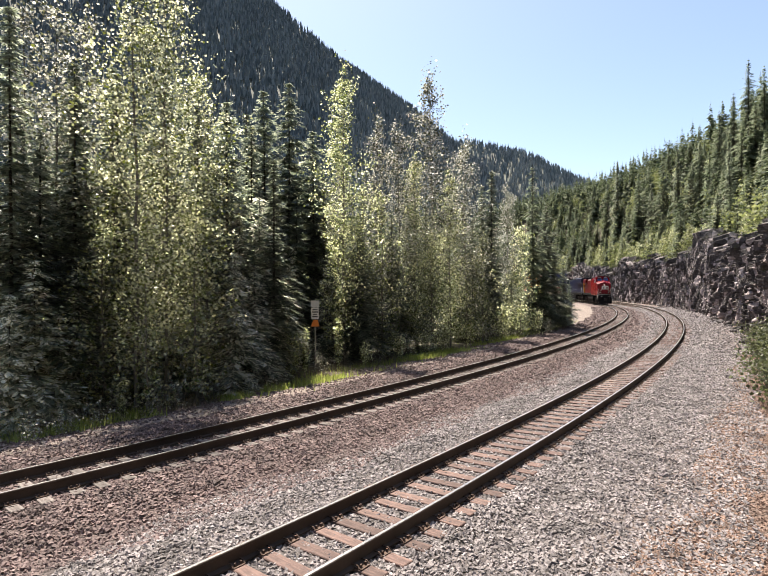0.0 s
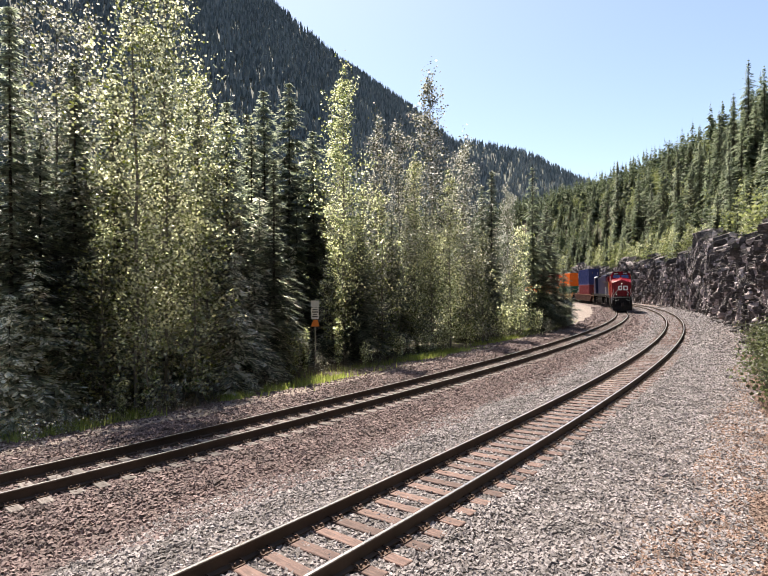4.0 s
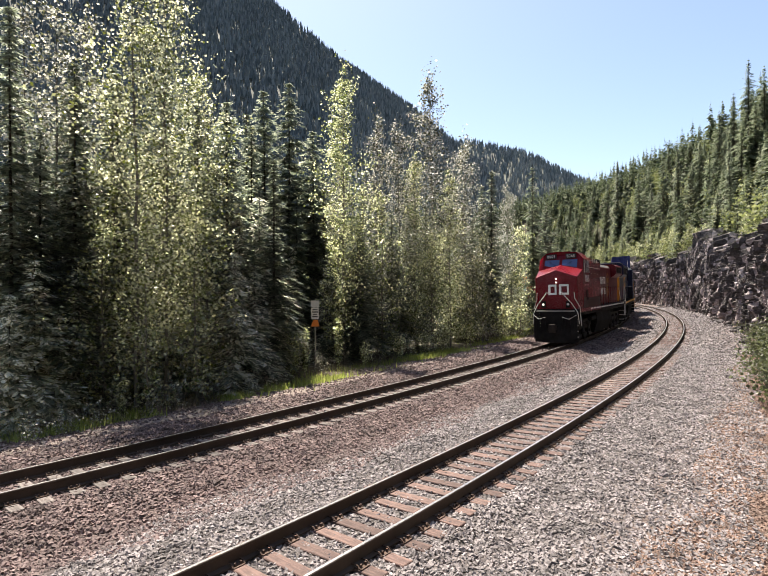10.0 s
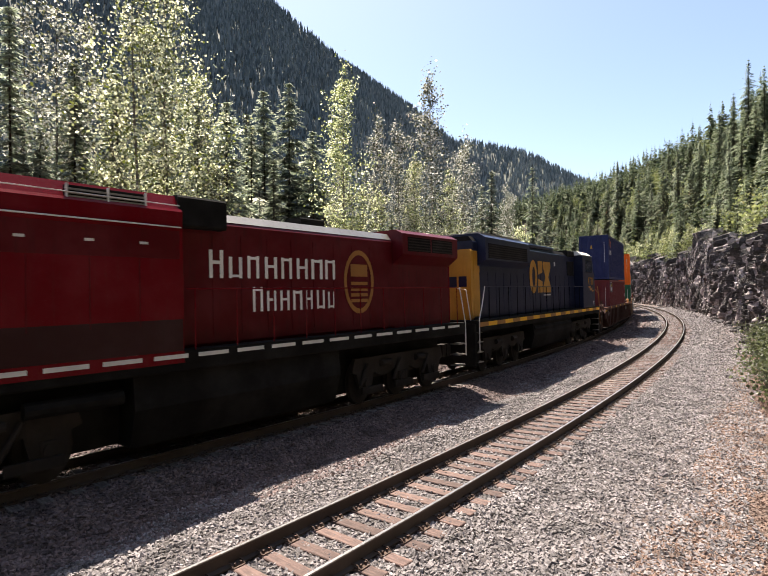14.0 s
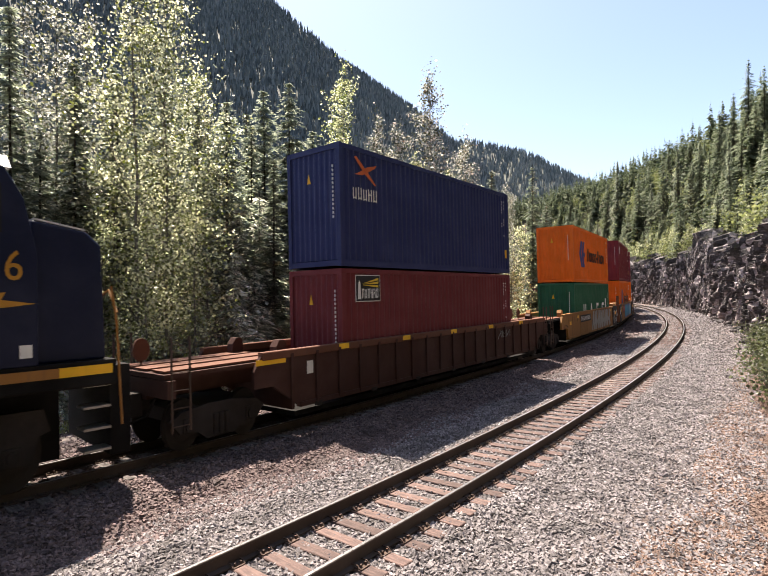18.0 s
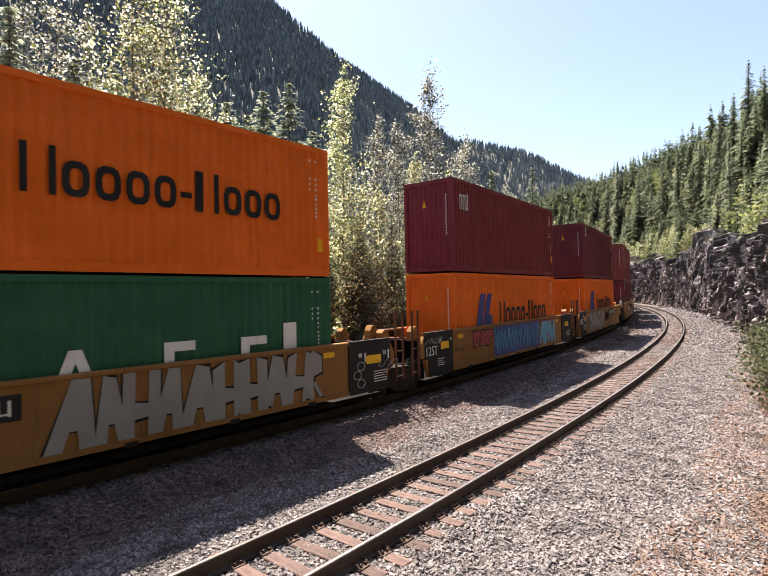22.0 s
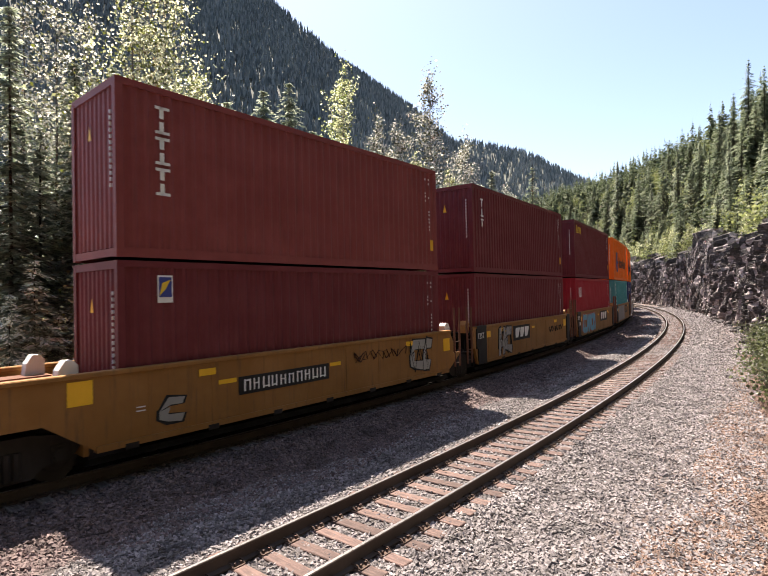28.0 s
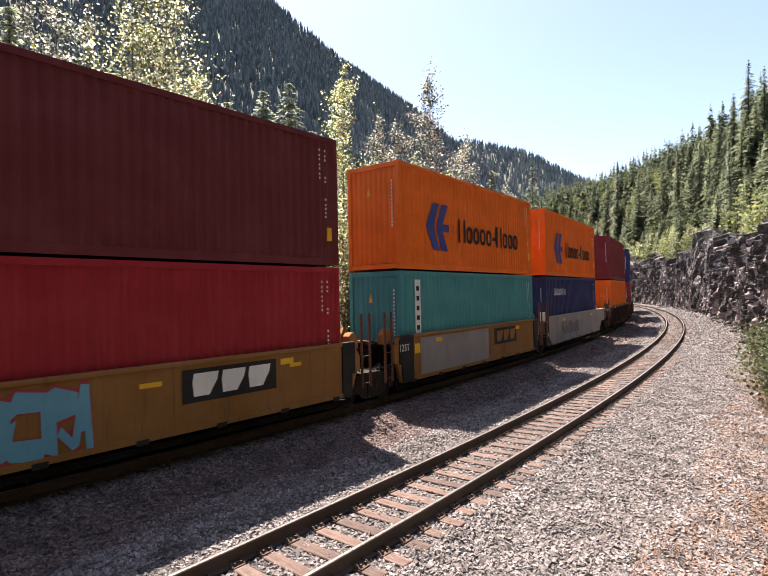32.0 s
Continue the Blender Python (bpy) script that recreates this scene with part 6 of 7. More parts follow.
    # front details
    for z in (3.30, 3.12):
        part("headlight", Shape(K).tube([(9.30, 0.02, z), (9.46, 0.02, z)], 0.058, 12), M_LAMP, root, "dull headlight")
    for sy in (-1, 1):
        part("ditch_light", Shape(K).tube([(9.50, 0.82 * sy, 2.02), (9.64, 0.82 * sy, 2.02)], 0.075, 12), M_LAMP if sy < 0 else M_WHITE, root, "ditch light")
        part("ditch_light_box", Shape(K).box(9.44, 9.58, 0.82 * sy - 0.14, 0.82 * sy + 0.14, 1.86, 2.18), M_BLACK, root)
    em = Shape(K)
    for ya, yb in ((-0.50, 0.05), (0.22, 0.86)):
        for y0, y1, z0, z1 in ((ya, ya + 0.15, 2.50, 3.02), (yb - 0.12, yb, 2.50, 3.02), (ya + 0.15, yb - 0.12, 2.92, 3.02), (ya + 0.15, yb - 0.12, 2.50, 2.60)):
            em.box(9.425, 9.448, y0, y1, z0, z1)
    part("front_emblem", em, M_WHITE, root, "two plain white frames on the nose", kind="stuff")
    part("front_deck", Shape(K).box(9.4, 9.86, -1.25, 1.25, 1.66, 1.72), M_STEEL, root, "worn front walkway")
    part("pilot", Shape(K).slab([(9.45, 1.64), (9.90, 1.64), (9.90, 0.70), (9.45, 0.70)], -0.98, 0.98), M_BLACK, root, "black pilot plate")
    plough = Shape(K)
    base = [(9.70, -1.40), (10.02, -0.75), (10.12, 0.0), (10.02, 0.75), (9.70, 1.40), (9.45, 1.40), (9.45, -1.40)]
    topv = [(9.66, -1.36), (9.90, -0.75), (9.96, 0.0), (9.90, 0.75), (9.66, 1.36), (9.45, 1.36), (9.45, -1.36)]
    plough.solid([(x, y, 0.14) for x, y in base] + [(x, y, 0.86) for x, y in topv], [tuple(range(6, -1, -1)), tuple(range(7, 14))] + [(i, (i + 1) % 7, 7 + (i + 1) % 7, 7 + i) for i in range(7)])
    part("plough", plough, M_BLACK, root, "black snow plough")
    for y in (-0.62, 0.5, 0.72):
        part("air_hose", Shape(K).tube([(9.92, y, 1.35), (10.06, y * 0.95, 1.0), (10.02, y * 0.8, 0.62)], 0.03, 6), M_BLACK, root)
    coupler(root, 9.75, 1)
    coupler(root, -10.2, -1)
    for sy in (-1, 1):
        y = 1.42 * sy
        for i in range(5):
            z = 0.38 + i * 0.29
            part("step", Shape(K).box(9.28 + 0.03 * i, 9.78, min(y, y - 0.42 * sy), max(y, y - 0.42 * sy), z, z + 0.035), M_GREYPAINT if i in (0, 4) else M_STEEL, root)
        part("step_side", Shape(K).box(9.80, 9.86, min(y, y - 0.40 * sy), max(y, y - 0.40 * sy), 0.3, 1.62), M_BLACK, root)
        handrail(root, [(9.80, 0.30 * sy, 2.56), (9.84, 0.52 * sy, 2.62), (9.85, 0.66 * sy, 2.46), (9.78, 1.15 * sy, 2.02), (9.66, 1.46 * sy, 1.60), (9.62, 1.52 * sy, 1.05)], 0.028)
        handrail(root, [(9.56, 1.22 * sy, 2.60), (9.58, 1.24 * sy, 2.56), (9.56, 1.26 * sy, 2.30), (9.26, 1.52 * sy, 1.86), (9.16, 1.55 * sy, 0.95)], 0.026)
        handrail(root, [(9.88, 1.05 * sy, 1.74), (9.88, 1.05 * sy, 2.4)], 0.02, M_RED)
        handrail(root, [(9.88, 0.5 * sy, 1.74), (9.88, 0.5 * sy, 2.62)], 0.02, M_RED)
        handrail(root, [(9.9, 1.4 * sy, 1.50), (10.15, 1.0 * sy, 1.30), (10.15, 0.55 * sy, 1.40)], 0.018)
    # equipment body, full width behind the cab
    part("equipment_body", Shape(K).box(1.9, 5.95, -1.5, 1.5, 1.78, 4.22, 0.05), M_RED, root, "flush red body side")
    part("equipment_roof", Shape(K).prism([(-1.35, 4.22), (1.35, 4.22), (1.15, 4.48), (-1.15, 4.48)], 1.9, 5.95), M_RED, root)
    lv = part("louvre_frame", Shape(K).box(2.7, 4.3, 1.30, 1.40, 4.02, 4.40), M_BLACK, root)
    for i in range(6):
        part("louvre", Shape(K).box(2.75, 4.25, 1.40, 1.44, 4.05 + i * 0.055, 4.08 + i * 0.055), M_STEEL, lv)
    part("grab_rail", Shape(K).tube([(5.9, 1.53, 3.92), (1.95, 1.53, 3.90)], 0.018, 6), M_GREYPAINT, root)
    part("grab_rail", Shape(K).tube([(5.9, 1.45, 4.30), (1.95, 1.45, 4.28)], 0.014, 6), M_GREYPAINT, root)
    # thin dark brown plate over the lowest part of the body side
    part("lower_panel", Shape(K).box(1.92, 8.02, 1.501, 1.504, 1.80, 2.34), M_RED_LOWER, root, "dark brown lower body side")
    part("recessed_panel", Shape(K).box(1.98, 5.6, 1.501, 1.5035, 3.36, 3.84), M_RED_WORN, root, "darker recessed panel")
    for x in (5.1, 3.9, 2.8):
        part("latch", Shape(K).box(x - 0.09, x + 0.09, 1.5036, 1.515, 3.58, 3.62), M_GREYPAINT, root)
    for x in (4.28, 3.5, 2.72):
        part("louvre_post", Shape(K).box(x - 0.02, x + 0.02, 1.42, 1.46, 4.0, 4.42), M_GREYPAINT, root)
    for x in (5.0, 3.9, 2.9):
        part("panel_seam", Shape(K).box(x - 0.012, x + 0.006, 1.501, 1.506, 2.25, 3.34), M_RED_WORN, root)
    part("side_vent", Shape(K).box(6.5, 7.1, 1.505, 1.52, 2.20, 2.72), M_BLACK, root, "dark grille")
    figures("8065", 0.55, M_WHITE, root, 6.70, 1.516, 3.29, "white road number", 1.02)
    part("small_writing", Shape(K).box(7.0, 7.35, 1.503, 1.51, 2.96, 2.99).box(6.3, 6.6, 1.503, 1.51, 2.96, 2.99), M_WHITE, root)
    # long hood
    part("hood", Shape(K).box(-6.4, 1.9, -0.95, 0.95, 1.78, 4.16, 0.08), M_RED_WORN, root, "red engine hood")
    part("hood_roof", Shape(K).prism([(-0.9, 4.15), (0.9, 4.15), (0.7, 4.32), (-0.7, 4.32)], -6.4, 1.9), M_STEEL, root, "worn metal hood roof")
    part("blower_box", Shape(K).box(0.6, 1.9, -1.3, 1.3, 3.95, 4.5, 0.04), M_BLACK, root)
    part("exhaust_stack", Shape(K).box(-3.6, -2.6, -0.4, 0.4, 4.3, 4.52, 0.03), M_BLACK, root)
    for i in range(9):
        x = 1.3 - i * 0.85
        part("hood_door", Shape(K).box(x - 0.37, x + 0.37, 0.951, 0.965, 2.0, 3.9), M_RED_WORN, root)
    lw = Shape(K)
    letter_bars(lw, 0.95, -3.6, 3.07, 3.52, 0.967, 8, 11, tall_first=True)
    part("lettering", lw, M_WHITE, root, "row of white letter blocks", kind="stuff")
    lw = Shape(K)
    letter_bars(lw, -0.35, -3.6, 2.40, 2.82, 0.967, 7, 12, tall_first=True)
    part("lettering", lw, M_WHITE, root, "row of white letter blocks", kind="stuff")
    crest = Shape(K)
    n = 28
    ring = [(-4.6 + 0.72 * math.cos(6.283 * i / n), 3.02 + 0.78 * math.sin(6.283 * i / n)) for i in range(n)]
    ring2 = [(-4.6 + 0.60 * math.cos(6.283 * i / n), 3.02 + 0.66 * math.sin(6.283 * i / n)) for i in range(n)]
    for i in range(n):
        j = (i + 1) % n
        crest.slab([ring[i], ring[j], ring2[j], ring2[i]], 0.967, 0.975)
    crest.box(-5.0, -4.2, 0.967, 0.974, 3.15, 3.45)
    for i in range(4):
        crest.box(-5.0, -4.2, 0.967, 0.974, 2.52 + i * 0.14, 2.60 + i * 0.14)
    part("crest", crest, M_OLDGOLD, root, "faded golden shield crest")
    # radiator wings
    part("radiator", Shape(K).prism([(-0.95, 1.78), (0.95, 1.78), (0.95, 3.5), (1.42, 3.75), (1.42, 4.30), (1.1, 4.42), (-1.1, 4.42), (-1.42, 4.30), (-1.42, 3.75), (-0.95, 3.5)], -10.0, -6.4), M_RED_WORN, root, "flared red radiator housing")
    for xa, xb in ((-9.6, -8.2), (-8.1, -6.7)):
        g = part("radiator_grille", Shape(K).box(xa, xb, 1.421, 1.432, 3.84, 4.22), M_BLACK, root)
        for i in range(5):
            part("louvre", Shape(K).box(xa + 0.03, xb - 0.03, 1.432, 1.445, 3.86 + i * 0.075, 3.89 + i * 0.075), M_TRUCK, g)
    part("rear_hood_end", Shape(K).box(-10.15, -10.0, -0.9, 0.9, 1.78, 4.0, 0.05), M_RED, root)
    # walkway rails
    for i in range(11):
        x = 1.6 - i * 1.14
        part("stanchion", Shape(K).tube([(x, 1.47, 1.78), (x, 1.47, 2.86)], 0.018, 5), M_RED, root)
    part("handrail", Shape(K).tube([(1.8, 1.47, 2.86), (-9.9, 1.47, 2.86)], 0.020, 6), M_RED, root)
    handrail(root, [(-10.0, 1.47, 2.86), (-10.15, 1.49, 2.4), (-10.35, 1.5, 1.78), (-10.35, 1.5, 0.8)], 0.024)
    for i in range(4):
        z = 0.5 + i * 0.32
        part("step", Shape(K).box(-10.35, -9.85, 1.05, 1.46, z, z + 0.035), M_STEEL, root)
    part("fuel_tank", Shape(K).prism([(-1.35, 1.45), (-1.42, 0.90), (-1.15, 0.28), (1.15, 0.28), (1.42, 0.90), (1.35, 1.45)], -3.2, 3.0), M_BLACK, root, "black fuel tank")
    part("air_tank", Shape(K).tube([(3.2, 1.25, 1.15), (5.0, 1.25, 1.15)], 0.17, 10), M_BLACK, root)
    part("centre_sill", Shape(K).box(-9.6, 9.3, -0.6, 0.6, 0.30, 1.46), M_BLACK, root, "black centre sill")
    truck(root, 6.5, 3.9, 3, True)
    truck(root, -6.6, 3.9, 3, True)
    for x in (8.2, 6.5, 4.8, -4.9, -6.6, -8.3):
        part("brake_rigging", Shape(K).box(x - 0.5, x + 0.5, 1.12, 1.22, 0.28, 0.44).tube([(x + 0.6, 1.2, 0.5), (x + 0.2, 1.2, 1.0)], 0.06, 6), M_TRUCK, root)
    ride(root, qc, 6.5)


def engine_navy():
    qc = -42.3
    root = thing("locomotive", "navy blue diesel locomotive with yellow stripe, running cab last", "locomotive")
    part("underframe", Shape(K).box(-10.6, 10.4, -1.5, 1.5, 1.42, 1.72, 0.03), M_BLACK, root, "black underframe")
    for i in range(22):
        x = 9.9 - i * 0.95
        part("sill_stripe", Shape(K).box(x - 0.474, x + 0.474, 1.502, 1.512, 1.60, 1.74), M_TABYELLOW if i % 2 else M_OLDGOLD, root)
    part("walkway", Shape(K).box(-10.6, 10.4, -1.5, 1.5, 1.72, 1.80), M_BLACK, root)
    part("hood", Shape(K).box(-6.2, 9.6, -0.92, 0.92, 1.80, 4.45, 0.06), M_BLUE, root, "long navy engine hood")
    part("hood_end", Shape(K).box(9.6, 9.85, -0.92, 0.92, 1.80, 4.15, 0.06), M_YELLOW, root, "yellow hood end")
    part("hood_end_emblem", Shape(K).box(9.851, 9.86, -0.7, -0.3, 2.9, 3.25).box(9.851, 9.86, -0.2, 0.2, 2.9, 3.25).box(9.851, 9.86, 0.3, 0.7, 2.9, 3.25), M_BLUE, root)
    part("number_plate_board", Shape(K).box(9.851, 9.865, -0.62, -0.2, 3.75, 3.95), M_WHITE, root)
    part("hood_corner", Shape(K).box(9.0, 9.6, 0.921, 0.932, 1.9, 4.1), M_YELLOW, root, "yellow corner panel")
    part("hood_roof", Shape(K).prism([(-0.88, 4.44), (0.88, 4.44), (0.7, 4.60), (-0.7, 4.60)], -6.2, 9.6), M_BLACK, root)
    part("radiator_flare", Shape(K).prism([(-0.92, 3.6), (0.92, 3.6), (1.35, 3.8), (1.35, 4.55), (1.0, 4.70), (-1.0, 4.70), (-1.35, 4.55), (-1.35, 3.8)], 3.6, 9.2), M_BLUE, root, "flared radiator section")
    part("radiator_roof", Shape(K).box(4.0, 9.0, -1.0, 1.0, 4.70, 4.76), M_STEEL, root, "sunlit metal radiator roof")
    g = part("radiator_grille", Shape(K).box(4.0, 8.9, 1.351, 1.362, 3.86, 4.36), M_BLACK, root)
    for i in range(6):
        part("louvre", Shape(K).box(4.05, 8.85, 1.362, 1.375, 3.88 + i * 0.08, 3.92 + i * 0.08), M_TRUCK, g)
    part("fan_hatch", Shape(K).box(-2.2, 3.4, -0.8, 0.8, 4.58, 4.72, 0.04), M_BLUE, root)
    part("brake_hatch", Shape(K).box(-6.0, -4.4, -1.0, 1.0, 4.40, 4.70, 0.04), M_BLACK, root)
    part("intake_grille", Shape(K).box(-6.0, -4.5, 0.921, 0.94, 3.45, 4.15), M_BLACK, root, "black air intake")
    part("exhaust_stack", Shape(K).box(0.2, 1.4, -0.3, 0.3, 4.7, 4.84, 0.03), M_BLACK, root)
    for i in range(16):
        x = 8.6 - i * 0.92
        part("hood_door", Shape(K).box(x - 0.42, x + 0.42, 0.921, 0.934, 1.95, 3.4), M_BLUE, root)
    n = 16
    oc = [(1.98 + 0.62 * math.cos(6.283 * (i + .5) / n), 3.32 + 0.71 * math.sin(6.283 * (i + .5) / n)) for i in range(n)]
    ic = [(1.92 + 0.26 * math.cos(6.283 * (i + .5) / n), 3.32 + 0.42 * math.sin(6.283 * (i + .5) / n)) for i in range(n)]
    lg = mark_polys([[oc[i], oc[(i + 1) % n], ic[(i + 1) % n], ic[i]] for i in range(n)] + [
        [(1.22, 4.0), (0.45, 4.0), (0.45, 3.52), (1.22, 3.40)], [(1.22, 3.24), (0.45, 3.12), (0.45, 2.64), (1.22, 2.64)],
        [(0.32, 4.0), (-1.05, 4.0), (-1.05, 3.75), (-0.60, 3.32), (-1.05, 2.90), (-1.05, 2.64), (0.32, 2.64), (0.32, 2.90), (-0.10, 3.32), (0.32, 3.75)]])(0.936)
    part("emblem", lg, M_YELLOW, root, "large golden angular emblem")
    part("small_writing", Shape(K).box(-1.0, 0.3, 0.936, 0.94, 2.50, 2.56), M_GREYPAINT, root)
    # cab at the rear
    cab = Shape(K).slab([(-6.3, 1.80), (-6.3, 4.52), (-8.75, 4.52), (-9.05, 4.1), (-9.25, 3.35), (-9.25, 1.80)], -1.48, 1.48)
    part("cab", cab, M_BLUE, root, "navy cab", bevel=0.03)
    part("cab_roof", Shape(K).prism([(-1.48, 4.50), (1.48, 4.50), (1.1, 4.72), (-1.1, 4.72)], -8.85, -6.25), M_GREYPAINT, root, "bright metal cab roof")
    w = part("side_window", Shape(K).box(-8.7, -7.0, 1.482, 1.495, 3.62, 4.28), M_LOGOBLACK, root, "dark cab windows")
    for xa, xb in ((-7.6, -7.05), (-8.2, -7.65), (-8.66, -8.26)):
        part("pane", Shape(K).box(xa, xb, 1.495, 1.502, 3.66, 4.24), M_GLASS, w)
    part("cab_nose", Shape(K).slab([(-9.2, 1.80), (-9.2, 3.84), (-10.15, 3.72), (-10.42, 3.52), (-10.48, 1.80)], -1.25, 1.25), M_BLUE, root, "short sloping nose", bevel=0.05)
    # pale plate over the navy nose: sunlight on its top, put into the paint
    part("nose_top", Shape(K).slab([(-9.26, 3.85), (-9.26, 3.88), (-10.14, 3.765), (-10.14, 3.735)], -1.2, 1.2), M_GREYPAINT, root, "pale plate painting the sunlight on the nose top")
    part("cab_door", Shape(K).box(-6.9, -6.35, 1.484, 1.492, 1.95, 4.2), M_BLUE, root)
    figures("4736", 0.58, M_YELLOW, root, -8.30, 1.488, 3.16, "golden road number", 1.1)
    part("swoosh", mark_polys([[(-7.65, 2.92), (-8.35, 2.92), (-8.25, 2.80), (-8.75, 2.82), (-8.68, 2.72), (-9.22, 2.66), (-8.55, 2.60), (-8.60, 2.70), (-8.05, 2.68), (-8.12, 2.80), (-7.75, 2.80)]])(1.486), M_YELLOW, root)
    part("cab_sticker", Shape(K).box(-9.15, -8.95, 1.485, 1.49, 1.92, 2.10), M_WHITE, root)
    for i in range(14):
        x = 9.2 - i * 1.12
        part("stanchion", Shape(K).tube([(x, 1.47, 1.8), (x, 1.47, 2.88)], 0.018, 5), M_BLACK, root)
    part("handrail", Shape(K).tube([(9.5, 1.47, 2.88), (-6.2, 1.47, 2.88)], 0.020, 6), M_BLUE, root)
    for sy in (-1, 1):
        handrail(root, [(9.6, 1.45 * sy, 2.9), (9.9, 1.47 * sy, 2.4), (10.35, 1.5 * sy, 1.8), (10.35, 1.5 * sy, 0.8)], 0.024)
        handrail(root, [(10.35, 1.1 * sy, 1.8), (10.35, 0.9 * sy, 2.8), (10.35, 0.5 * sy, 2.85)], 0.022)
        handrail(root, [(-10.55, 1.4 * sy, 2.9), (-10.62, 1.47 * sy, 2.4), (-10.70, 1.5 * sy, 0.8)], 0.026, M_OLDGOLD)
        handrail(root, [(-10.60, 0.55 * sy, 1.8), (-10.60, 0.6 * sy, 2.75), (-10.60, 1.1 * sy, 2.85), (-10.64, 1.45 * sy, 2.5)], 0.024, M_OLDGOLD)
    for x0 in (9.9, -10.5):
        for i in range(4):
            z = 0.45 + i * 0.32
            part("step", Shape(K).box(x0, x0 + 0.5, 1.05, 1.46, z, z + 0.035), M_STEEL, root)
    part("sticker", Shape(K).box(-2.0, -1.75, 0.936, 0.942, 3.85, 4.05).box(3.4, 3.62, 0.936, 0.942, 3.7, 4.0), M_WHITE, root)
    part("pilot", Shape(K).box(-10.9, -10.5, -1.4, 1.4, 0.35, 1.7), M_BLACK, root)
    part("pilot", Shape(K).box(10.3, 10.6, -1.4, 1.4, 0.35, 1.7), M_BLACK, root)
    coupler(root, 10.3, 1)
    coupler(root, -10.6, -1)
    part("fuel_tank", Shape(K).prism([(-1.35, 1.42), (-1.42, 0.95), (-1.2, 0.40), (1.2, 0.40), (1.42, 0.95), (1.35, 1.42)], -3.6, 3.4), M_BLACK, root, "black fuel tank")
    part("air_tank", Shape(K).tube([(-3.5, 1.30, 1.20), (3.3, 1.30, 1.20)], 0.16, 10), M_BLACK, root)
    part("centre_sill", Shape(K).box(-9.8, 9.6, -0.6, 0.6, 0.30, 1.44), M_BLACK, root, "black centre sill")
    truck(root, 6.7, 4.0, 3, True)
    truck(root, -6.9, 4.0, 3, True)
    ride(root, qc, 6.7)


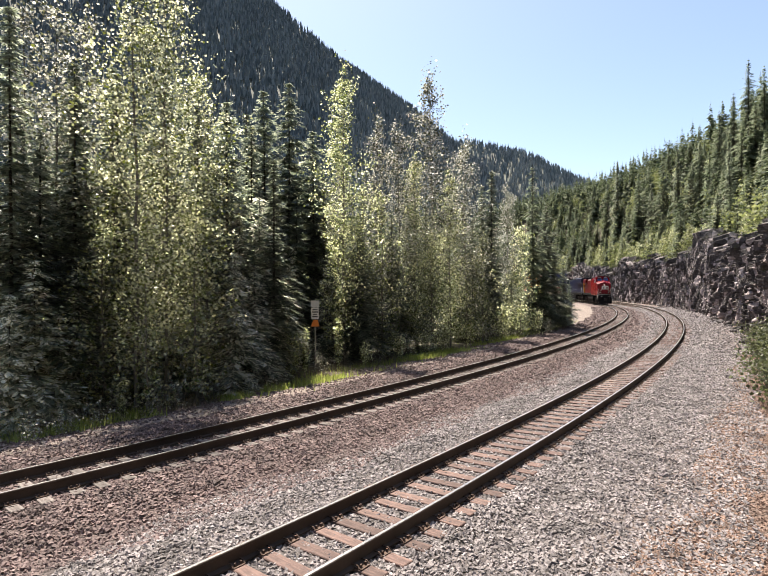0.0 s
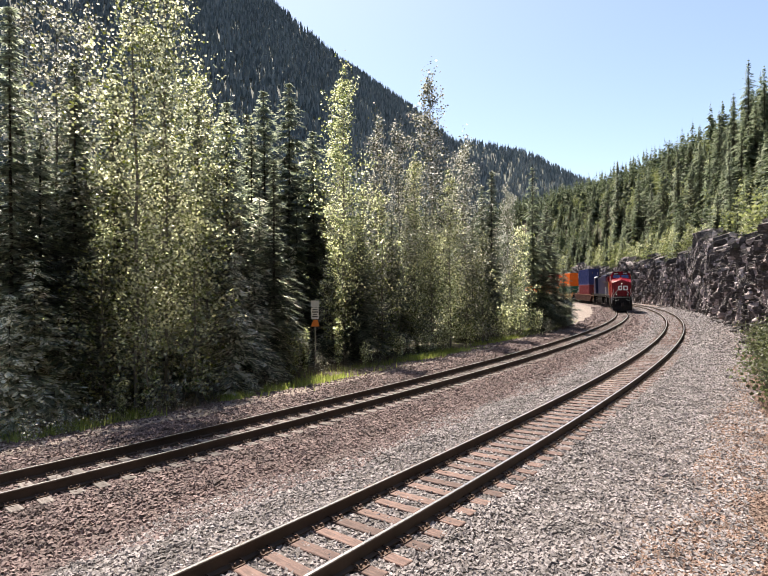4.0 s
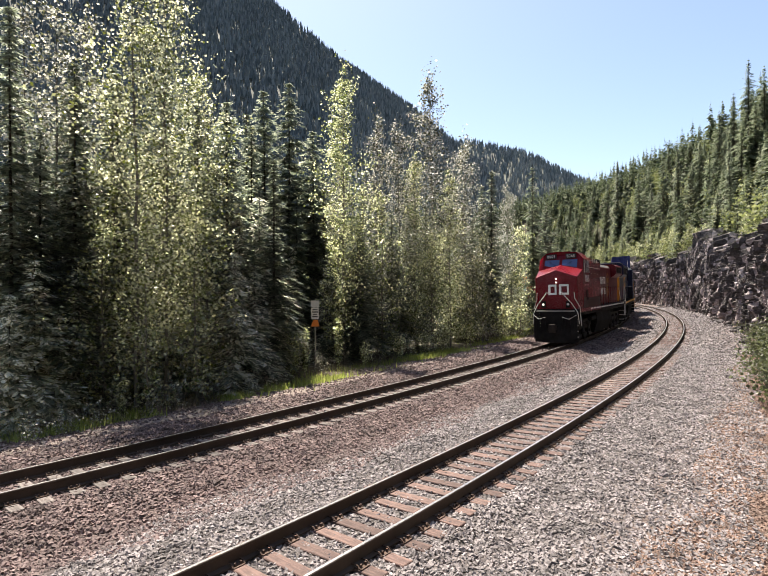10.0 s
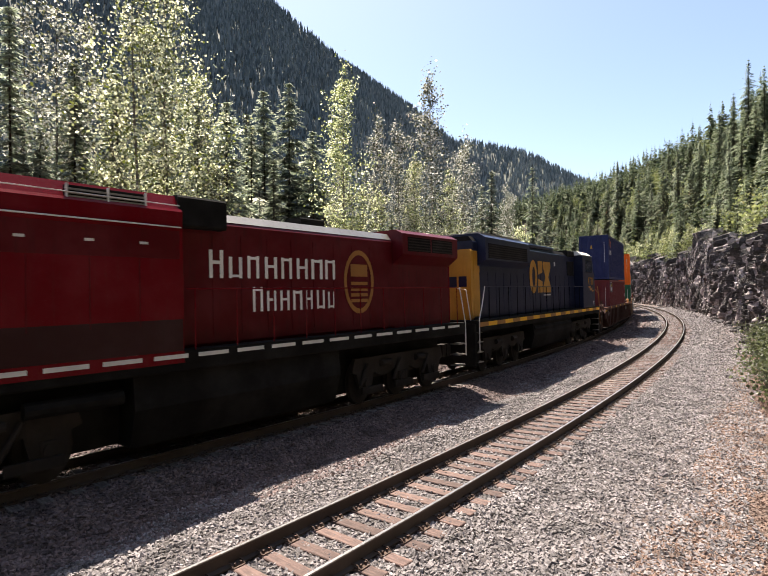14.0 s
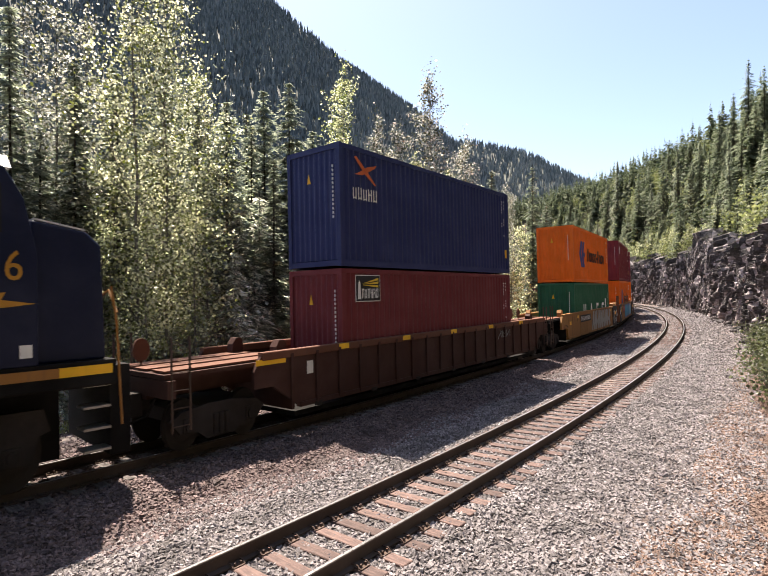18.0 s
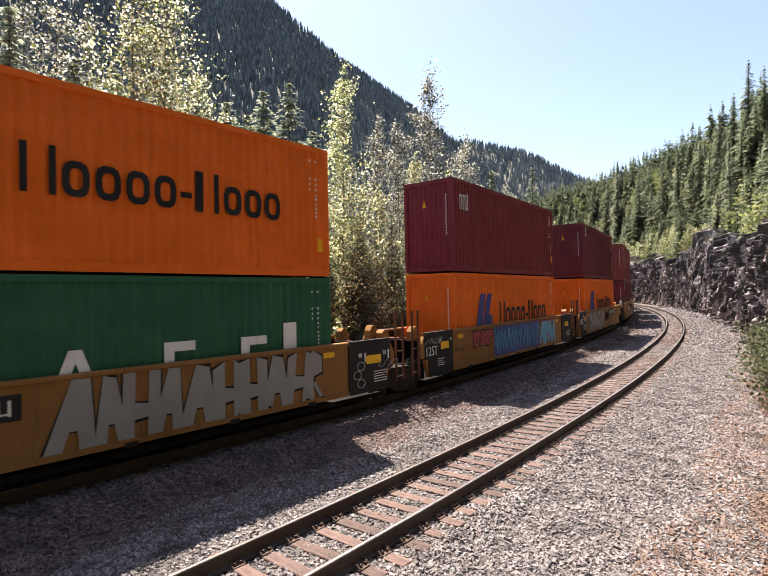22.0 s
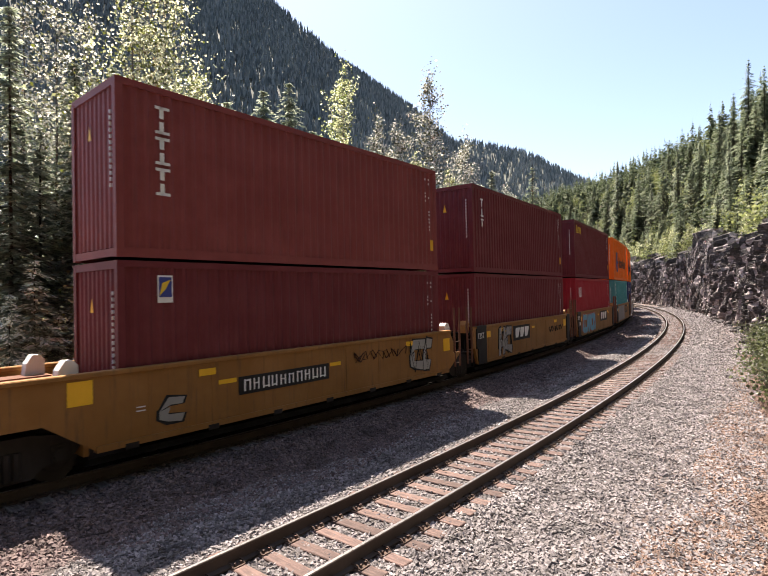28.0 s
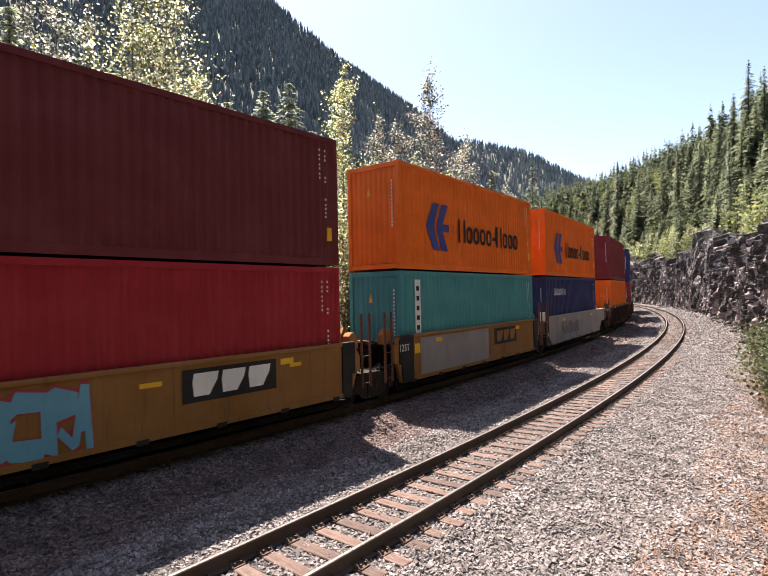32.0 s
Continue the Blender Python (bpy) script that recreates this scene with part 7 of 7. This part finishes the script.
def well_car(name, label, q0, q1, deck0, deck1, side0, side1, mat, black, deco, ribs=False, trucks=(True, True)):
    """A well car. q0..q1: its whole length; deck0, deck1: where the deep well begins and ends; side0, side1: its side plates; black: stretches painted black."""
    qc = (q0 + q1) / 2
    root = thing(name, label, "well car", group="well cars of the train")
    L0, L1, D0, D1, f0, f1 = (qc - v for v in (q0, q1, deck0, deck1, side0, side1))
    hi, lo, mid = 1.55, 0.42, 0.92
    slope = 0.15 if black else 0.85
    for sy in (-1, 1):
        ya, yb = (1.30, 1.42) if sy > 0 else (-1.42, -1.30)
        prof = [(f0, hi - 0.30), (f0 - 0.25, hi), (f1 + 0.25, hi), (f1, hi - 0.30), (f1, mid), (D1 - slope, mid), (D1 + 0.1, lo), (D0 - 0.1, lo), (D0 + slope, mid), (f0, mid)]
        part("side_sill", Shape(K).slab(prof, ya, yb), mat, root)
        part("top_chord", Shape(K).box(f1 + 0.25, f0 - 0.25, min(sy * 1.26, sy * 1.47), max(sy * 1.26, sy * 1.47), hi - (0.10 if ribs else 0.02), hi + 0.06, 0.015), M_WELL_RUST if ribs else mat, root, "steel top chord")
        part("bottom_chord", Shape(K).box(D1 + 0.1, D0 - 0.1, min(sy * 1.28, sy * 1.46), max(sy * 1.28, sy * 1.46), lo - 0.03, lo + 0.07), mat, root)
        if ribs:
            n = 19
            for i in range(n):
                x = D0 + 0.2 - (D0 - D1 + 0.4) * i / (n - 1)
                part("rib", Shape(K).box(x - 0.045, x + 0.045, min(sy * 1.42, sy * 1.49), max(sy * 1.42, sy * 1.49), lo, hi - 0.02), mat, root)
        elif sy > 0:
            for i in range(8):
                x = D0 - 1.2 - (D0 - D1 - 2.4) * i / 7
                part("seam", Shape(K).box(x - 0.025, x + 0.025, 1.42, 1.428, lo + 0.04, hi - 0.05), mat, root)
        for qa, qb in black:
            a, b = qc - qa, qc - qb
            for u, v, zz in ((min(a, f0 - 0.26), max(b, D0 - 0.1), mid), (min(a, D0 - 0.1), max(b, D1 + 0.1), lo), (min(a, D1 + 0.1), max(b, f1 + 0.26), mid)):
                if u > v:
                    part("end_panel", Shape(K).box(v, u, min(sy * 1.30, sy * 1.474), max(sy * 1.30, sy * 1.474), zz - 0.035, hi + 0.065), M_LOGOBLACK, root, "black painted end panel")
    part("well_floor", Shape(K).box(D1, D0, -1.3, 1.3, 0.20, 0.30), M_BLACK, root)
    dm = M_BLACK if black else mat
    for x in (D0 + 0.05, D1 - 0.05):
        part("bulkhead", Shape(K).box(x - 0.05, x + 0.05, -1.3, 1.3, 0.35, 1.45), dm, root)
    for a, b, f, on in ((D0, L0, f0, trucks[0]), (D1, L1, f1, trucks[1])):
        w = 1 if b > a else -1
        x0, x1 = min(a, b - w * 0.2), max(a, b - w * 0.2)
        part("end_deck", Shape(K).box(x0, x1, -0.45, 0.45, 0.95, 1.28).box(x0, x1, -1.28, 1.28, 1.34, 1.42), dm, root)
        for yy in (-0.85, 0.0, 0.85):
            part("deck_grating", Shape(K).box(x0 + 0.08, x1 - 0.08, yy - 0.30, yy + 0.30, 1.44, 1.47), M_WELL_RUST, root, "worn rusty deck grating")
        if on:
            xe = b - w * 0.30
            part("end_sill", Shape(K).box(xe - 0.1, xe + 0.1, -1.42, 1.42, 1.02, 1.32), dm, root)
            for sy in (-1, 1):
                ld = part("ladder", Shape(K).tube([(xe, 1.42 * sy, 0.45), (xe, 1.42 * sy, 2.05)], 0.03, 6).tube([(xe - w * 0.45, 1.42 * sy, 0.45), (xe - w * 0.45, 1.42 * sy, 2.05)], 0.03, 6), M_SPIKE, root, "rusty corner ladder")
                for i in range(4):
                    z = 0.55 + i * 0.3
                    part("rung", Shape(K).tube([(xe, 1.42 * sy, z), (xe - w * 0.45, 1.42 * sy, z)], 0.016, 5), M_SPIKE, ld)
            part("hand_brake", Shape(K).disc((xe - w * 0.3, 1.75), 0.22, -0.62, -0.56, 14).tube([(xe - w * 0.3, -0.59, 1.3), (xe - w * 0.3, -0.59, 1.75)], 0.03, 6), M_WELL_RUST, root)
            part("brake_pipe", Shape(K).tube([(xe, 0.9, 1.2), (xe + w * 0.15, 0.6, 0.7), (xe + w * 0.5, 0.3, 0.55)], 0.03, 6), M_BLACK, root)
            coupler(root, b - w * 0.45, w)
            truck(root, b - w * 1.75, 1.75, 2, False)
        else:
            part("crossover_step", Shape(K).box(min(f, b), max(f, b), 0.8, 1.40, 0.80, 0.84), M_TRUCK, root)
            for xx in (f + w * 0.12, f + w * 0.50):
                part("grab_post", Shape(K).tube([(xx, 1.40, 0.50), (xx, 1.40, 2.25)], 0.042, 6), M_WELL_RUST, root, "rusty grab post")
            for i in range(3):
                z = 0.6 + i * 0.32
                part("rung", Shape(K).tube([(f + w * 0.12, 1.40, z), (f + w * 0.50, 1.40, z)], 0.016, 5), M_SPIKE, root)
            part("air_hose", Shape(K).tube([(f, 1.0, 1.2), (f + w * 0.2, 1.1, 0.8), (f + w * 0.45, 1.1, 0.7), (b, 1.0, 0.95)], 0.028, 6), M_BLACK, root, "black air hose")
        for dy in (-1.0, 1.0):
            gx = a + w * 0.12
            part("container_guide", Shape(K).slab([(gx, 1.42), (gx, 1.72), (gx + w * 0.10, 1.80), (gx + w * 0.24, 1.80), (gx + w * 0.36, 1.66), (gx + w * 0.40, 1.42)], dy - 0.14, dy + 0.14), mat if ribs else M_GREYPAINT if not black else M_WELL_YELLOW, root, "rounded container guide")
    if not trucks[1]:
        truck(root, L1 - 0.55, 1.75, 2, False)
    tabs = [D0 - 1.9 - i * (D0 - D1 - 3.7) / 4 for i in range(5)] if ribs else [D0 - 2.6 - i * (D0 - D1 - 5.2) for i in range(2)]
    for x in tabs:
        part("reflector", Shape(K).box(x - 0.22, x + 0.22, 1.475 if ribs else 1.432, 1.484 if ribs else 1.441, hi - 0.07 - (0 if ribs else 0.16), hi + 0.05 - (0 if ribs else 0.16)), M_TABYELLOW, root, "yellow reflector")
    for i in range(7):
        x = D1 + 0.8 + i * (D0 - D1 - 1.6) / 6
        part("tie_down", Shape(K).box(x - 0.14, x + 0.14, 1.43, 1.47, lo - 0.07, lo + 0.02), M_TRUCK, root)
    def proud(a, b):
        return 1.476 if any(u - 0.3 <= (a + b) / 2 <= v + 0.3 for u, v in black) else 1.432
    for nm, a, b, z0, z1, m2, lab, seed in deco:
        xa, xb = qc - a, qc - b
        if nm == "graffiti":
            part(nm, scrawl(xa, xb, z0, z1, 1.4445, seed), m2, root, lab, kind="stuff")
            part("graffiti_outline", scrawl(xa, xb, z0, z1, 1.4335, seed, 0.065), M_GRAF_RED if m2 is M_GRAF_BLUE else M_LOGOBLACK, root, kind="stuff")
        elif nm == "tag":
            rnd = random.Random(seed)
            sh = Shape(K)
            x = xa
            while x > xb:
                c, r, p = (x, (z0 + z1) / 2), (0.22, (z1 - z0) / 2), rnd.random() * 6
                n = rnd.choice((5, 7, 9))
                pts = [(c[0] - 0.05 * k + r[0] * math.sin(p + k * 1.3), proud(a, b) + 0.008, min(z1, max(z0, c[1] + r[1] * math.cos(p * 2 + k * 1.9)))) for k in range(n)]
                sh.tube(pts, 0.016, 4)
                x -= rnd.uniform(0.28, 0.5)
            part("graffiti", sh, m2, root, lab, kind="stuff")
        elif nm == "rings":
            sh = Shape(K)
            for i in range(seed):
                c = (xa + xb) / 2 + (0.10 if i % 2 else -0.06), z1 - (i + 0.5) * (z1 - z0) / seed
                rx, rz = 0.17, (z1 - z0) / seed * 0.50
                sh.tube([(c[0] + rx * math.cos(k * 0.52), proud(a, b) + 0.006, c[1] + rz * math.sin(k * 0.52)) for k in range(13)], 0.022, 4)
            part("graffiti", sh, m2, root, lab, kind="stuff")
        elif nm == "figures":
            figures(lab, z1 - z0, m2, root, (xa + xb) / 2, proud(a, b) + 0.004, (z0 + z1) / 2, "white stencilled figures", name="stencil")
        elif nm == "bars":
            part("reporting_marks", letter_bars(Shape(K), xa, xb, z0, z1, 1.4395, seed, seed), m2, root, lab, kind="stuff")
        elif nm == "blocks":
            sh = Shape(K)
            w = (xa - xb) / seed
            sl = 0.10
            for i in range(seed):
                p = xa - w * (i + 0.08)
                e = p - w * 0.84
                m = (p + e) / 2
                t = (z1 - z0)
                sh.slab([(p - sl, z1), (e - sl, z1), (e - sl * 0.6, z1 - t * 0.36), (m - w * 0.22, z0), (m + w * 0.30, z0), (p - sl * 0.6, z1 - t * 0.36)], 1.4395, 1.444)
            part("emblem", sh, m2, root, lab)
        elif nm == "lines":
            sh = Shape(K)
            n = int((z1 - z0) / 0.06)
            for i in range(n):
                sh.box(xb + (0.12 if i % 3 == 2 else 0.0), xa, proud(a, b), proud(a, b) + 0.006, z0 + i * 0.06, z0 + i * 0.06 + 0.02)
            part("writing", sh, m2, root, lab)
        else:
            part(nm, Shape(K).box(xb, xa, proud(a, b), proud(a, b) + 0.0065, z0, z1), m2, root, lab)
    ride(root, qc, (q1 - q0) * 0.38)
    return root


def scrawl(xa, xb, z0, z1, y, seed, grow=0.0):
    """Spray-painted slanting block shapes side by side; grow widens them into an outline."""
    rnd = random.Random(seed)
    sh = Shape(K)
    x, i = xa, 0
    h = z1 - z0
    while x > xb + 0.35:
        w = min(rnd.uniform(0.62, 0.98), x - xb)
        lean = rnd.uniform(-0.10, 0.22)
        b, t = rnd.uniform(0.0, 0.16) * h, rnd.uniform(0.0, 0.14) * h
        s1, s2, s3 = rnd.uniform(0.30, 0.45) * w, rnd.uniform(0.25, 0.4) * w, rnd.uniform(0.38, 0.6)
        kind = rnd.randrange(4)
        if kind == 0:
            polys = [[(0, b), (0, h - t), (s1, h), (s1, 0)], [(s1, h), (w, h - t), (w, h * s3), (s1, h * s3 - 0.08)], [(s1, h * 0.30), (w * 0.8, h * 0.05), (w, b), (s1 * 1.3, h * 0.42)]]
        elif kind == 1:
            polys = [[(0, h * 0.5), (s2, h), (w, h - t), (w * 0.9, h * 0.68), (s2 * 1.2, h * 0.70)], [(0, h * 0.5), (s2 * 1.2, h * 0.62), (s2, h * 0.34), (w, h * 0.30), (w * 0.9, 0), (s2, b), (0, h * 0.2)]]
        elif kind == 2:
            polys = [[(0, b), (w * 0.32, h), (w * 0.68, h - t * 0.5), (w, 0), (w * 0.68, 0), (w * 0.58, h * 0.3), (w * 0.42, h * 0.3), (w * 0.34, b)]]
        else:
            polys = [[(0, 0), (0, h - t), (s2, h), (s2, h * 0.55), (w - s2, h * 0.52), (w - s2, h), (w, h - t), (w, b), (w - s2, 0), (w - s2, h * 0.32), (s2, h * 0.30), (s2, 0)]]
        for p in polys:
            cx, cz = sum(q[0] for q in p) / len(p), sum(q[1] for q in p) / len(p)
            pts = []
            for u, v in p:
                d = math.hypot(u - cx, v - cz) + 1e-6
                u, v = u + grow * (u - cx) / d, v + grow * (v - cz) / d
                pts.append((x - u - lean * (v - h / 2), min(1.53, max(0.44, z0 + v))))
            yy = y + 0.0012 * (i % 4)
            sh.slab(pts, yy, yy + 0.003)
            i += 1
        x -= w * 0.82
    return sh


def build_cars():
    Y = M_WELL_YELLOW
    well_car("well_car", "dark brown ribbed well car with yellow reflectors", -30.9, -8.0, -26.9, -10.1, -28.35, -8.35, M_WELL_BROWN, (),
             [("stencil", -26.52, -26.28, 1.05, 1.32, M_GREYPAINT, "", 1), ("stencil", -10.9, -10.7, 0.8, 1.05, M_GREYPAINT, "", 1), ("tag", -14.2, -13.3, 1.05, 1.35, M_GRAF_GREY, "", 3), ("reflector_patch", -28.3, -27.3, 1.36, 1.47, M_TABYELLOW, "", 1)], ribs=True)
    well_car("well_car", "weathered yellow well car with silver graffiti and a black end", -8.0, 13.4, -3.9, 12.8, -5.35, 13.2, Y, ((11.0, 13.2),),
             [("panel", -0.62, 2.48, 1.06, 1.42, M_LOGOBLACK, "black reporting panel", 1), ("bars", -0.5, 2.36, 1.13, 1.35, M_GREYPAINT, "plain pale marks", 10),
              ("reflector_patch", -3.5, -3.1, 1.05, 1.22, M_TABYELLOW, "", 1), ("stencil", -3.75, -3.71, 1.15, 1.40, M_LOGOBLACK, "", 1), ("stencil", -2.75, -2.71, 1.15, 1.40, M_LOGOBLACK, "", 1), ("stencil", -2.2, -2.16, 1.15, 1.40, M_LOGOBLACK, "", 1), ("stencil", -1.55, -1.51, 1.15, 1.40, M_LOGOBLACK, "", 1),
              ("lines", -4.9, -3.9, 0.95, 1.18, M_WELL_BROWN, "small dark lines of writing", 1), ("graffiti", 2.9, 9.9, 0.44, 1.53, M_GRAF_GREY, "bulging silver graffiti", 2), 
              ("reflector_patch", 11.75, 12.45, 1.05, 1.25, M_TABYELLOW, "", 1), ("figures", 11.35, 11.6, 1.20, 1.34, M_WHITE, "48", 1), ("figures", 12.5, 12.75, 1.20, 1.34, M_WHITE, "53", 1), ("stencil", 11.68, 11.74, 1.12, 1.32, M_WHITE, "", 1), ("stencil", 12.8, 12.86, 1.12, 1.34, M_WHITE, "", 1), ("lines", 12.1, 12.75, 0.60, 0.95, M_GREYPAINT, "", 1), ("tag", 12.5, 13.1, 0.9, 1.12, M_GRAF_GREY, "", 31), ("rings", 11.15, 11.75, 0.52, 1.12, M_GRAF_GREY, "three pale sprayed rings", 3)], trucks=(True, False))
    well_car("well_car", "weathered yellow well car with black ends and blue graffiti", 14.5, 32.7, 15.1, 32.1, 14.7, 32.5, Y, ((14.7, 17.0), (30.4, 32.5)),
             [("graffiti", 18.84, 20.8, 0.95, 1.45, M_GRAF_RED, "faded red graffiti", 4), ("colour_patch", 20.9, 26.6, 0.50, 1.50, M_GRAF_NAVY, "navy painted patch", 1), ("tag", 21.0, 26.5, 0.6, 1.45, M_GRAF_BLUE, "", 33), ("reflector_patch", 22.6, 23.1, 1.05, 1.15, M_TABYELLOW, "", 1),
              ("graffiti", 26.7, 29.3, 0.50, 1.46, M_GRAF_BLUE, "blue graffiti", 6), ("reflector_patch", 16.05, 16.65, 1.10, 1.31, M_TABYELLOW, "", 1),
              ("figures", 15.05, 15.65, 0.90, 1.26, M_WHITE, "125T", 1), ("tag", 15.1, 15.75, 1.28, 1.46, M_GRAF_GREY, "", 8), ("figures", 15.9, 16.05, 1.30, 1.42, M_WHITE, "53", 1), ("figures", 16.72, 16.9, 1.30, 1.42, M_WHITE, "48", 1), ("lines", 15.8, 16.3, 0.65, 0.92, M_GREYPAINT, "", 1), ("lines", 17.1, 18.0, 0.95, 1.1, M_WELL_BROWN, "", 1),
              ("lines", 31.2, 31.8, 0.65, 0.95, M_GREYPAINT, "", 1), ("reflector_patch", 30.9, 31.5, 1.08, 1.28, M_TABYELLOW, "", 1)], trucks=(False, False))
    well_car("well_car", "weathered yellow well car with a black end and silver graffiti", 33.8, 54.2, 34.4, 51.0, 34.0, 52.2, Y, ((34.0, 36.2),),
             [("graffiti", 37.4, 43.0, 0.46, 1.52, M_GRAF_GREY, "bulging silver graffiti", 9), ("panel", 45.54, 48.7, 1.12, 1.42, M_LOGOBLACK, "black reporting panel", 1),
              ("bars", 45.65, 48.6, 1.17, 1.36, M_GREYPAINT, "plain pale marks", 10), ("figures", 34.3, 35.0, 0.92, 1.28, M_WHITE, "125T", 1), ("figures", 35.15, 35.35, 1.30, 1.42, M_WHITE, "53", 1), ("figures", 35.9, 36.1, 1.30, 1.42, M_WHITE, "48", 1), ("reflector_patch", 35.36, 35.83, 1.13, 1.32, M_TABYELLOW, "", 1), ("lines", 35.2, 35.7, 0.7, 0.98, M_GREYPAINT, "", 1), ("tag", 43.9, 45.3, 0.8, 1.4, M_LOGOBLACK, "", 13), ("rings", 35.7, 36.1, 0.62, 1.30, M_GRAF_GREY, "pale sprayed rings", 3),
              ("lines", 36.4, 37.2, 0.95, 1.2, M_WELL_BROWN, "", 1)], trucks=(False, True))
    well_car("well_car", "weathered yellow well car with dark reporting panel", 54.2, 71.0, 57.3, 70.5, 54.9, 70.8, Y, (),
             [("panel", 60.76, 63.9, 0.86, 1.20, M_LOGOBLACK, "black reporting panel", 1), ("bars", 60.9, 63.8, 0.92, 1.14, M_WHITE, "plain pale marks", 10), ("reflector_patch", 56.87, 57.34, 1.14, 1.50, M_TABYELLOW, "", 1), ("reflector_patch", 60.2, 60.7, 1.12, 1.20, M_TABYELLOW, "", 1), ("reflector_patch", 63.95, 64.4, 1.12, 1.20, M_TABYELLOW, "", 1),
              ("graffiti", 67.9, 69.2, 0.60, 1.46, M_GRAF_GREY, "pale graffiti figure", 15), ("tag", 67.9, 69.2, 0.6, 1.45, M_LOGOBLACK, "", 17), ("graffiti", 58.7, 59.3, 0.62, 1.05, M_GRAF_GREY, "faded graffiti", 16), ("reflector_patch", 70.05, 70.5, 1.02, 1.38, M_TABYELLOW, "", 1), ("lines", 58.2, 58.4, 0.9, 1.06, M_GREYPAINT, "", 1), ("tag", 65, 67.5, 1.1, 1.35, M_WELL_BROWN, "", 34)], trucks=(True, False))
    units = [
        ("weathered yellow well car unit with black and white panel", 72.1, 86.2, 72.7, 85.6, 72.4, 85.9, ((72.4, 73.6), (85.05, 85.9)),
         [("panel", 76.7, 78.9, 0.90, 1.44, M_LOGOBLACK, "black panel", 1), ("blocks", 76.85, 78.7, 1.00, 1.36, M_WHITE, "white slanted blocks", 3), ("graffiti", 75.0, 76.5, 0.5, 1.46, M_GRAF_GREY, "pale graffiti figure", 18), ("tag", 75.0, 76.5, 0.5, 1.44, M_LOGOBLACK, "", 20), ("tag", 81.9, 84.0, 0.95, 1.2, M_LOGOBLACK, "", 19),
          ("figures", 72.75, 73.3, 1.16, 1.42, M_WHITE, "125T", 1), ("reflector_patch", 73.7, 74.1, 1.2, 1.40, M_TABYELLOW, "", 1), ("reflector_patch", 75.7, 76.1, 1.25, 1.33, M_TABYELLOW, "", 1), ("reflector_patch", 79.2, 79.6, 1.25, 1.33, M_TABYELLOW, "", 1), ("reflector_patch", 84.5, 84.95, 1.1, 1.4, M_TABYELLOW, "", 1)]),
        ("weathered yellow well car unit with light blue graffiti", 87.1, 101.3, 87.6, 100.7, 87.3, 101.0, ((87.3, 88.35), (100.2, 101.0)),
         [("figures", 87.4, 88.05, 1.18, 1.44, M_WHITE, "125T", 1), ("graffiti", 88.95, 93.2, 0.46, 1.46, M_GRAF_BLUE, "light blue graffiti", 21), 
          ("panel", 95.07, 97.73, 0.88, 1.46, M_LOGOBLACK, "black panel", 1), ("blocks", 95.2, 97.5, 0.98, 1.38, M_WHITE, "white slanted blocks", 3), ("reflector_patch", 88.45, 88.85, 1.15, 1.36, M_TABYELLOW, "", 1), ("reflector_patch", 94.1, 94.6, 1.25, 1.33, M_TABYELLOW, "", 1), ("reflector_patch", 98.2, 98.6, 1.25, 1.33, M_TABYELLOW, "", 1), ("stencil", 87.9, 88.2, 0.95, 1.12, M_GREYPAINT, "", 1)]),
        ("weathered yellow well car unit with grey repainted patch", 102.4, 116.2, 103.0, 115.6, 102.7, 115.9, ((102.7, 103.8), (115.1, 115.9)),
         [("colour_patch", 104.3, 109.8, 0.45, 1.50, M_WELL_GREY, "grey repainted patch", 1), ("panel", 110.39, 112.85, 0.90, 1.46, M_LOGOBLACK, "black panel", 1), ("blocks", 110.55, 112.7, 1.00, 1.36, M_WELL_YELLOW, "faded slanted blocks", 3),
          ("figures", 102.9, 103.5, 1.16, 1.42, M_WHITE, "125T", 1), ("reflector_patch", 103.85, 104.2, 1.1, 1.36, M_TABYELLOW, "", 1)]),
    ]
    for lab, q0, q1, d0, d1, s0, s1, bl, deco in units:
        well_car("well_car", lab, q0, q1, d0, d1, s0, s1, Y, bl, deco, trucks=(False, False))
    well_car("well_car", "grey weathered well car unit", 117.3, 133.0, 117.9, 130.3, 117.5, 132.5, M_WELL_GREY, (), [("tag", 120, 124, 0.7, 1.3, M_GRAF_GREY, "", 25)], trucks=(False, True))
    for q in (134.0, 153.2, 172.4):
        well_car("well_car", "dark brown ribbed well car", q - 0.4, q + 17.8, q + 2.2, q + 15.0, q + 0.8, q + 16.4, M_WELL_BROWN, (), [], ribs=True)


engine_red()
engine_navy()
build_cars()
build_boxes()


def motions():
    """The train runs past on the far track at a steady pace."""
    for ob, q, back, *off in RIDERS:
        rows = []
        for i in range(65):
            t = 0.5 * i
            m = FAR.matrix(q - SPEED * t, back, LEAN)
            rows.append((t, m @ off[0] if off else m))
        walk(ob, rows)


motions()
